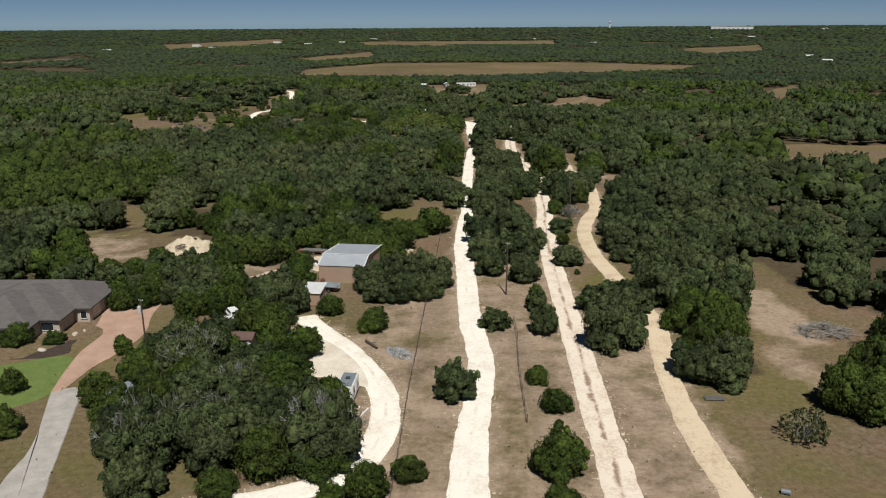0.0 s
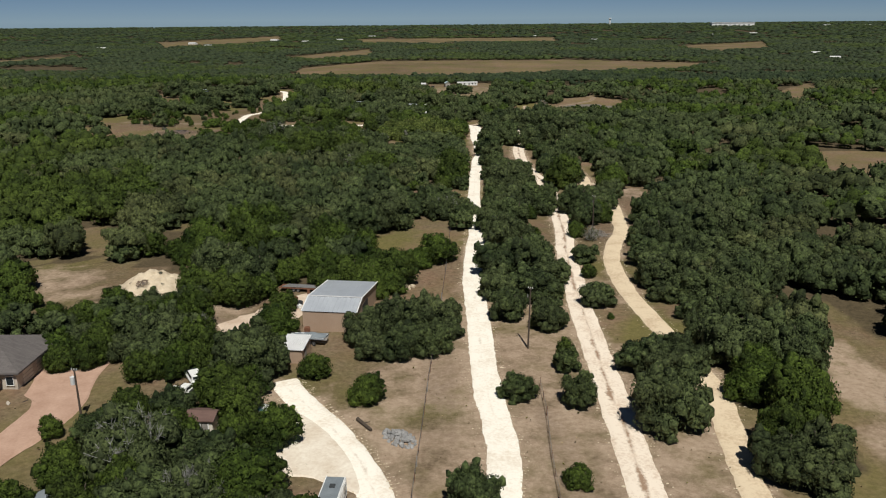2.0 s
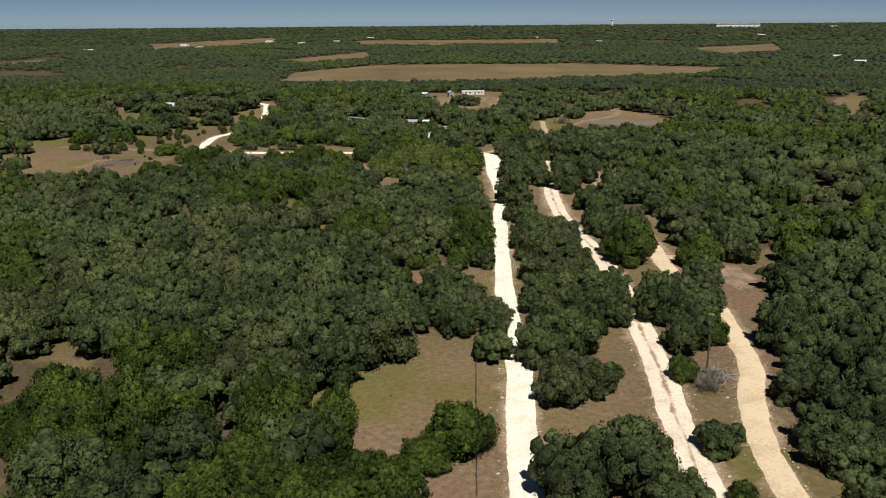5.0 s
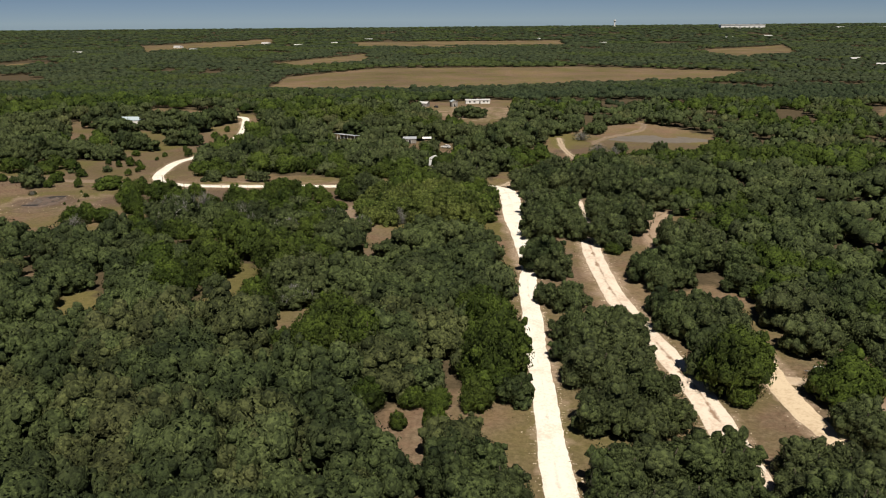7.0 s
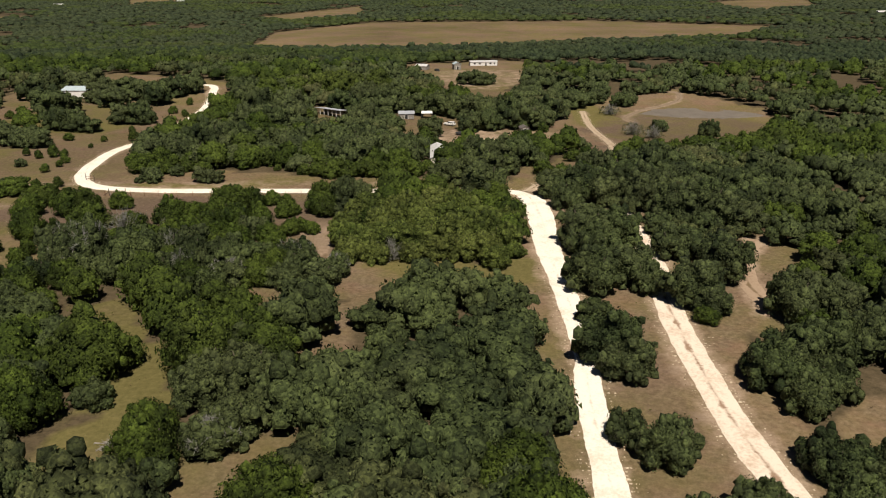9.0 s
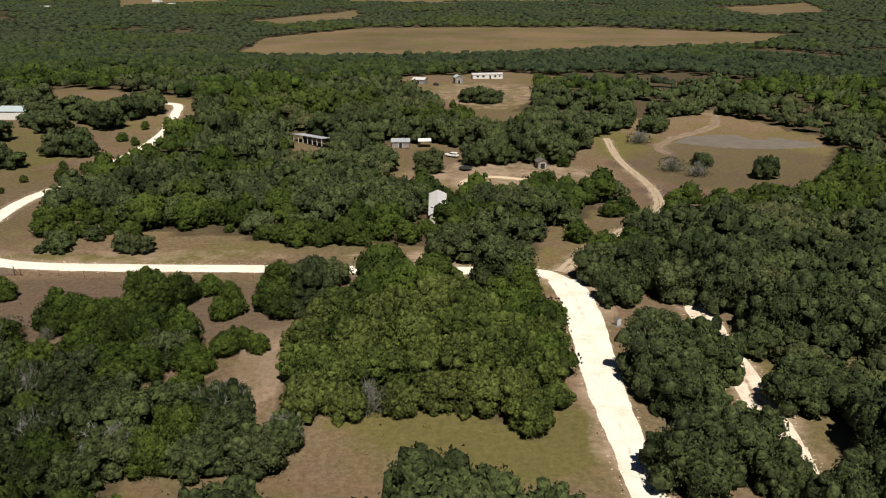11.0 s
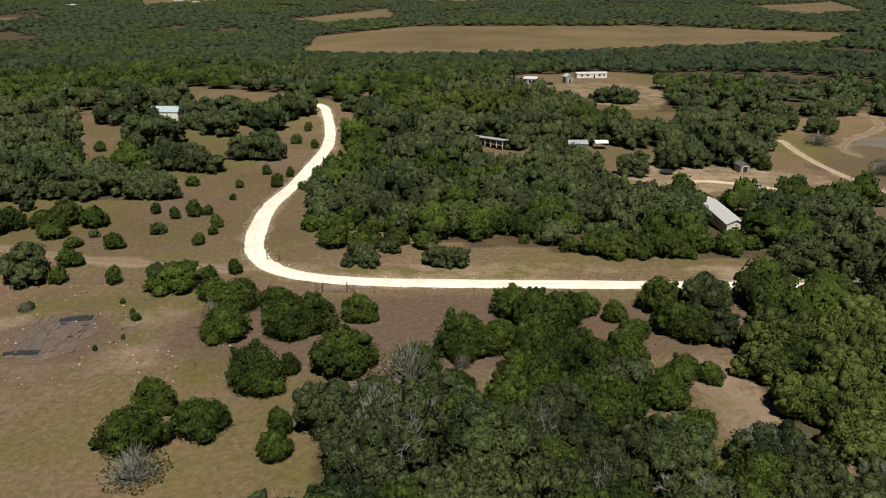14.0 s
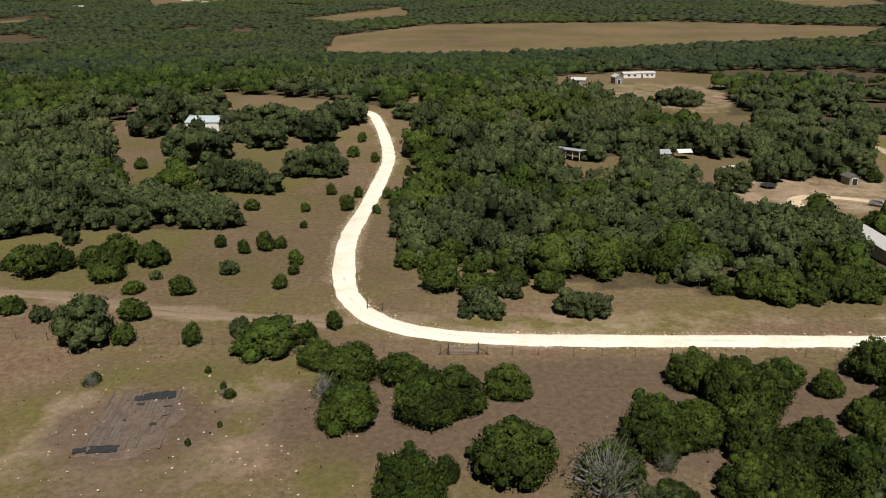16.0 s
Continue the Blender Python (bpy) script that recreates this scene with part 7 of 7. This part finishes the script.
def stone_pile(name, label, x, y, a, b, turn, high, count, size, material, seed):
    rng = np.random.default_rng(seed)
    p = thing(name, label, "rock pile", x, y, turn)
    shapes = [rock_mesh(rng) for i in range(5)]
    for me in shapes:
        me.materials.append(material)
    for i in range(count):
        t, d = rng.uniform(0, 6.28), math.sqrt(rng.uniform(0, 1))
        s = new("stone", shapes[i % 5])
        s.parent = p
        s.location = (a * d * math.cos(t), b * d * math.sin(t), high * (1 - d * d) * rng.uniform(0.3, 1))
        s.rotation_euler = tuple(rng.uniform(0, 6.28, 3))
        k = size * rng.uniform(0.5, 1.3)
        s.scale = (k, k, k)


stone_pile("rubble_pile", "low pile of grey broken rubble beside the fence", -7.0, 117, 2.9, 1.6, -48, 0.6, 120, 0.36, GREY_ROCK, 1)
stone_pile("rubble_pile", "scattered pale rocks beside the workshop", -10.5, 176, 4, 2.5, 20, 0.4, 70, 0.4, LIMESTONE, 2)


def build_mound():
    bm = bmesh.new()
    rng = np.random.default_rng(4)
    n, rings = 56, 18
    rows = []
    for r in range(rings):
        d = r / (rings - 1)
        row = []
        for i in range(n):
            a = 2 * math.pi * i / n
            w = 1 + 0.26 * noise.noise((math.cos(a) * 1.7, math.sin(a) * 1.7, 3))
            x, y = 7.6 * d * w * math.cos(a), 6.4 * d * w * math.sin(a)
            h = 2.9 * (1 - d ** 1.6) * (1 + 0.6 * noise.noise((x * 0.3, y * 0.3, 1))) + (1.1 * noise.noise((x * 0.8, y * 0.8, 5)) + 0.45 * noise.noise((x * 2.1, y * 2.1, 2))) * (1 - d) ** 0.6
            row.append(bm.verts.new((x, y, h - 0.1 * d)))
        rows.append(row)
    for a, b in zip(rows, rows[1:]):
        for i in range(n):
            bm.faces.new((a[i], b[i], b[(i + 1) % n], a[(i + 1) % n]))
    bm.faces.new(rows[0])
    bmesh.ops.remove_doubles(bm, verts=bm.verts[:], dist=0.001)
    bmesh.ops.recalc_face_normals(bm, faces=bm.faces[:])
    p = thing("caliche_mound", "large pale mound of dug caliche", "mound", -59.6, 178.5)
    ob = part("mound_body", bm, LIMESTONE, p)
    for f in ob.data.polygons:
        f.use_smooth = True
    shapes = [rock_mesh(rng) for i in range(4)]
    for me in shapes:
        me.materials.append(LIMESTONE)
    for i in range(60):
        t, d = rng.uniform(0, 6.28), rng.uniform(0.5, 1.15)
        s = new("stone", shapes[i % 4])
        s.parent = p
        s.location = (6.4 * d * math.cos(t), 5.6 * d * math.sin(t), max(0.05, 2.6 * (1 - d ** 1.4)))
        k = rng.uniform(0.12, 0.42)
        s.scale = (k, k, k)


build_mound()


def shrub(label, x, y, z, r, high, leaf, seed):
    """A small scrubby bush: crooked stems and a thin cloud of leaves."""
    rng = np.random.default_rng(seed)
    p = thing("shrub", label, "bush", x, y, z=z)
    bm = bmesh.new()
    for i in range(34):
        a, t = rng.uniform(0, 6.28), rng.uniform(0.1, 1.3)
        d = Vector((math.cos(a) * math.sin(t) * r, math.sin(a) * math.sin(t) * r, math.cos(t) * high))
        m = d * rng.uniform(0.4, 0.7)
        limb(bm, (0, 0, -0.3), m, 0.03, 0.02, 3)
        limb(bm, m, d * rng.uniform(0.85, 1.1), 0.02, 0.008, 3)
    part("stems", bm, TWIG, p)
    v, f, w = crown_arrays(rng, 6, 0, 420, 0.09, "oak")
    ob = new("foliage", mesh_of("foliage", v * [r, r, high], f[12 * 18 :], leaf))
    ob.parent = p


shrub("brown dried shrub on the pale mound", -60.6, 174.4, 1.5, 1.3, 1.1, GRASS_BROWN, 31)
for sx, sy, sz, sr in ((-57.2, 175.2, 1.0, 0.7), (-61.9, 178.6, 2.2, 0.5), (-58.4, 178.4, 2.5, 0.55), (-63.4, 175.8, 1.2, 0.45)):
    shrub("small grey-green shrub rooted in the pale mound", sx, sy, sz, sr, sr, DRY_OAK_LEAF, int(-sx))


def brush_pile(x, y, a, b, high, count, seed):
    rng = np.random.default_rng(seed)
    p = thing("brush_pile", "tangled pile of bleached grey dead branches", "brush pile", x, y)
    for i in range(count):
        t, d = rng.uniform(0, 6.28), math.sqrt(rng.uniform(0, 1))
        c = Vector((a * d * math.cos(t), b * d * math.sin(t), high * (1 - d * d) * rng.uniform(0.2, 1) + 0.1))
        w = Vector((rng.normal(), rng.normal(), rng.normal() * 0.3)).normalized()
        l = rng.uniform(0.8, 1.8)
        bm = bmesh.new()
        limb(bm, c - w * l, c + w * l, 0.07, 0.03, 4)
        for k in range(3):
            s = c + w * l * rng.uniform(-0.6, 0.8)
            limb(bm, s, s + (w + Vector(rng.normal(size=3)) * 0.8).normalized() * rng.uniform(0.5, 1.1), 0.03, 0.01, 3)
        part("branch", bm, GREY_WOOD, p)


brush_pile(65.3, 124.5, 4.6, 3.0, 1.6, 130, 1)
shrub("grey-brown rounded scrub bush in dry grass", 46.2, 89.6, None, 3.1, 4.2, DRY_OAK_LEAF, 41)
brush_pile(36.6, 213.5, 2.6, 2.0, 1.2, 60, 2)
brush_pile(-45.5, 311, 2.2, 1.6, 0.9, 40, 3)


def loose(name, label, category, bm, material, x, y, turn=0.0):
    t = thing(name, label, category, x, y, turn)
    part("piece", bm, material, t)


loose("log", "dark fallen log lying in grass", "log", tube([((0, 0, 0.25), (3.6, 0, 0.22), 0.26, 0.2), ((1.4, 0, 0.3), (2.1, 0.7, 0.5), 0.1, 0.05)], 9), CREOSOTE, -12.9, 121.9, -55)
loose("log", "dark log in shade between junipers", "log", tube([((0, 0, 0.25), (3.0, 0, 0.22), 0.25, 0.2)], 9), CREOSOTE, -28, 106.5, 0)
loose("white_pipe", "white plastic pipe lying by the drive", "pipe", tube([((0, 0, 0.12), (2.6, 0, 0.12), 0.12, 0.12)], 8), WHITE, -11.4, 95.8, 68)
loose("white_pipe", "white plastic pipe lying by the drive", "pipe", tube([((0, 0, 0.12), (1.8, 0, 0.12), 0.11, 0.11)], 8), WHITE, -12.0, 97.0, 80)
loose("metal_sheet", "bent grey metal sheet lying in grass", "debris", soft_box(-1.4, 1.4, -0.5, 0.5, 0.05, 0.28, 0.08), GALV, 38.4, 100.4, -5)
loose("metal_sheet", "small blue-grey barrel half lying in grass", "debris", tube([((-0.5, 0, 0.3), (0.5, 0, 0.3), 0.3, 0.3)], 12), TARP, 38.7, 77.3, -20)
loose("hut", "rounded grey plastic hut among trees", "hut", tube([((0, 0, 0.9), (4.2, 0, 0.9), 1.3, 1.3), ((4.2, 0, 0.9), (4.6, 0, 0.85), 1.3, 0.9)], 14), TARP, -47.6, 99.6, 55)
for jx, jy, js, jm in ((-30.2, 165.2, 0.6, CHAR), (-29.4, 167.3, 0.7, RUST), (-28.9, 163.6, 0.5, GALV), (-28.2, 166.4, 0.5, CHAR), (-28.0, 164.6, 0.45, WHITE), (-24.6, 152.6, 0.6, RUST)):
    loose("machine_part", "worn machinery stacked beside the workshop", "machinery", soft_box(-js, js, -js * 0.8, js * 0.8, 0, js * 1.8, 0.12), jm, jx, jy, jx * 40)
loose("barrel", "rusty steel barrel by the trailer", "barrel", tube([((0, 0, 0), (0, 0, 0.9), 0.3, 0.3)], 14), RUST, -27.6, 172.6)


# ---- far away ----
def far_house(x, y, wide, wall, roof):
    simple_shed("distant_house", "small pale house far across the woods", x, y, (x * 7) % 40 - 20, wide, wide * 0.6, 4.2, 2.0, wall, roof, "x", (-0.6, 0.6, 2.1, DARK))


for fx, fy, fw in ((-870, 2100, 22), (-760, 2500, 24), (-640, 2250, 20), (-560, 2750, 26), (-420, 2550, 22), (-330, 2700, 24), (-250, 3000, 26), (330, 2900, 24), (470, 2500, 20), (690, 1500, 18), (640, 1330, 16), (820, 1450, 18), (980, 2900, 26), (1150, 3000, 28), (1900, 4000, 40), (2050, 3900, 36)):
    far_house(fx, fy, fw, WHITE if int(fx) % 3 else CREAM, PALE_METAL)


def build_depot():
    d = thing("warehouse", "long low white warehouse on the horizon", "warehouse", 1440, 3990, -8, z=float(lie(1440, 3990)) + 3)
    part("wall", boxes((-110, 90, 0, 60, -8, 14)), WHITE, d)
    part("roof", boxes((-112, 92, -2, 62, 14, 15.5)), PALE_METAL, d)
    for i in range(8):
        part("loading_door", boxes((-95 + i * 22, -86 + i * 22, -0.5, 0.2, 0, 6)), TARP, d)
    w = thing("water_tower", "slim white water tower on the horizon", "water tower", 930, 4480)
    part("stem", tube([((0, 0, -2), (0, 0, 30), 4, 3.4)], 12), WHITE, w)
    part("tank", tube([((0, 0, 28), (0, 0, 33), 4, 7), ((0, 0, 33), (0, 0, 38), 7, 6.5)], 14), WHITE, w)


build_depot()


# ---- small stones, tufts and weeds ----
def scatter(name, xs, ys, sizes, shape, material, label, category, seed):
    rng = np.random.default_rng(seed)
    v, f = shape
    n = len(xs)
    a = rng.uniform(0, 6.28, n)
    k = sizes[:, None, None] * rng.uniform(0.7, 1.3, (n, 1, 3))
    p = v[None] * k
    c, s = np.cos(a)[:, None], np.sin(a)[:, None]
    out = np.stack([p[:, :, 0] * c - p[:, :, 1] * s + xs[:, None], p[:, :, 0] * s + p[:, :, 1] * c + ys[:, None], p[:, :, 2] + lie(xs, ys)[:, None] + 0.03], -1)
    faces = f[None] + (np.arange(n) * len(v))[:, None, None]
    return tagged(new(name, mesh_of(name, out.reshape(-1, 3), faces.reshape(-1, 3), material)), label, category, kind="stuff")


PEBBLE = (np.array([(1, 0, 0), (-0.3, 0.9, 0), (-0.8, -0.7, 0), (0.1, 0.1, 0.7), (0.3, -0.9, 0.2)]), np.array([(0, 1, 3), (1, 2, 3), (2, 4, 3), (4, 0, 3)]))
TUFT = (np.array([(0, 0, 0), (0.5, 0.1, 0.6), (0.1, 0.5, 0.7), (-0.5, -0.1, 0.6), (-0.1, -0.5, 0.65), (0.1, 0.0, 0.9), (0.45, -0.4, 0.4), (-0.4, 0.45, 0.4)]), np.array([(0, 1, 2), (0, 3, 4), (0, 5, 6), (0, 7, 5), (0, 2, 7), (0, 4, 6)]))
grit = np.random.default_rng(11)
sx, sy = [], []
for key in ("main", "county", "middle", "east", "loop", "north_track"):
    line, width = LINES[key], ROADS[key][1]
    along = np.gradient(line, axis=0)
    along /= np.hypot(*along.T)[:, None]
    pick = grit.integers(0, len(line), 2600 if key in ("main", "middle", "county") else 1200)
    off = np.where(grit.random(len(pick)) < 0.5, -1, 1) * (width / 2 + np.abs(grit.normal(0, 0.7, len(pick))) - 0.1)
    sx.append(line[pick, 0] + along[pick, 1] * off)
    sy.append(line[pick, 1] - along[pick, 0] * off)
sx, sy = np.concatenate(sx), np.concatenate(sy)
scatter("roadside_stones", sx, sy, grit.uniform(0.04, 0.15, len(sx)) * (1 + (grit.random(len(sx)) < 0.04)), PEBBLE, LIMESTONE, "loose white limestone bits along the roads", "stones", 1)
GRASS = foliage("dry_grass_tufts", (0.17, 0.125, 0.07), (0.36, 0.28, 0.17), (0.22, 0.18, 0.09), 0.05)
WEED = foliage("green_weeds", (0.08, 0.09, 0.022), (0.19, 0.19, 0.055), (0.18, 0.15, 0.06), 0.05)
gx, gy = grit.uniform(-190, 90, 90000), grit.uniform(62, 470, 90000)
ok = open_land(gx, gy) & (gx > -0.58 * gy - 60) & (gx < 0.58 * gy + 8)
gx, gy = gx[ok], gy[ok]
ok = off_roads(gx, gy) > 0.5
gx, gy = gx[ok][:4500], gy[ok][:4500]
half = len(gx) * 9 // 10
scatter("dry_grass", gx[:half], gy[:half], grit.uniform(0.08, 0.19, half), TUFT, GRASS, "straw-coloured tufts of dry pasture grass", "grass", 2)
scatter("weeds", gx[half:], gy[half:], grit.uniform(0.12, 0.3, len(gx) - half), TUFT, WEED, "low green weeds among dry grass", "weeds", 3)
rx, ry = np.r_[grit.uniform(-170, -95, 90), grit.normal(-130, 9, 110)], np.r_[grit.uniform(390, 422, 90), grit.normal(405, 7, 110)]
scatter("field_stones", rx, ry, grit.uniform(0.05, 0.19, 200), PEBBLE, LIMESTONE, "white stones scattered over a bare field", "stones", 4)


def build_floor_remains():
    """The flat remains of a burnt building: long scorched boards lying side by side, and sheets of black felt."""
    rng = np.random.default_rng(61)
    p = thing("burnt_floor_remains", "scorched boards and black felt sheets lying on bare earth", "debris", -129.4, 407)
    felt = plain("charred_felt", (0.012, 0.013, 0.016), (0.04, 0.042, 0.047), 1.2, 0.8)
    shades = [plain("scorched_board", (0.09, 0.07, 0.056), (0.145, 0.112, 0.09), 1.6, 0.9), plain("weathered_board", (0.105, 0.078, 0.06), (0.175, 0.132, 0.104), 1.6, 0.9), plain("ashen_board", (0.10, 0.083, 0.07), (0.16, 0.134, 0.114), 1.6, 0.9)]
    for c in range(19):
        v = -6.3 + rng.uniform(0, 1.2)
        while v < 5.6:
            run, wide = rng.uniform(1.4, 4.2), rng.uniform(0.12, 0.24)
            if rng.random() < 0.55:
                board = part("board", boxes((-wide, wide, -run / 2, run / 2, 0, 0.02)), shades[int(rng.integers(3))], p)
                u = (c - 9) * 0.5 + rng.uniform(-0.08, 0.08)
                board.location = (u - 0.12 * (v + run / 2), v + run / 2, 0.085 + rng.uniform(0, 0.02))
                board.rotation_euler = (rng.uniform(-0.01, 0.01), rng.uniform(-0.03, 0.03), 0.12 + rng.normal() * 0.035)
            v += run + rng.uniform(0.05, 0.7)
    for u, v, wide, deep, turn in ((0.3, 5.6, 0.8, 0.9, 0.2), (1.7, 5.9, 0.75, 1.0, 0.1), (3.0, 6.0, 0.5, 0.9, 0.3), (-0.9, 5.2, 0.5, 0.6, 0.4), (-1.0, -6.0, 1.6, 0.7, 0.05), (-3.6, -6.2, 0.7, 0.5, 0.3), (3.4, 3.2, 0.5, 0.16, 0.1), (2.9, -0.9, 0.4, 0.3, 0.2), (-0.2, 3.8, 0.45, 0.22, -0.2), (3.8, 1.0, 0.5, 0.1, 0.3)):
        bm = bmesh.new()
        bmesh.ops.create_grid(bm, x_segments=6, y_segments=6, size=1.0)
        for q in bm.verts:
            q.co = Vector((q.co.x * wide * rng.uniform(0.9, 1.12), q.co.y * deep * rng.uniform(0.85, 1.15), rng.uniform(0, 0.05)))
        sheet = part("felt_sheet", bm, felt, p, "wrinkled black roofing felt")
        sheet.location, sheet.rotation_euler = (u, v, 0.13), (0, 0, turn)


build_floor_remains()
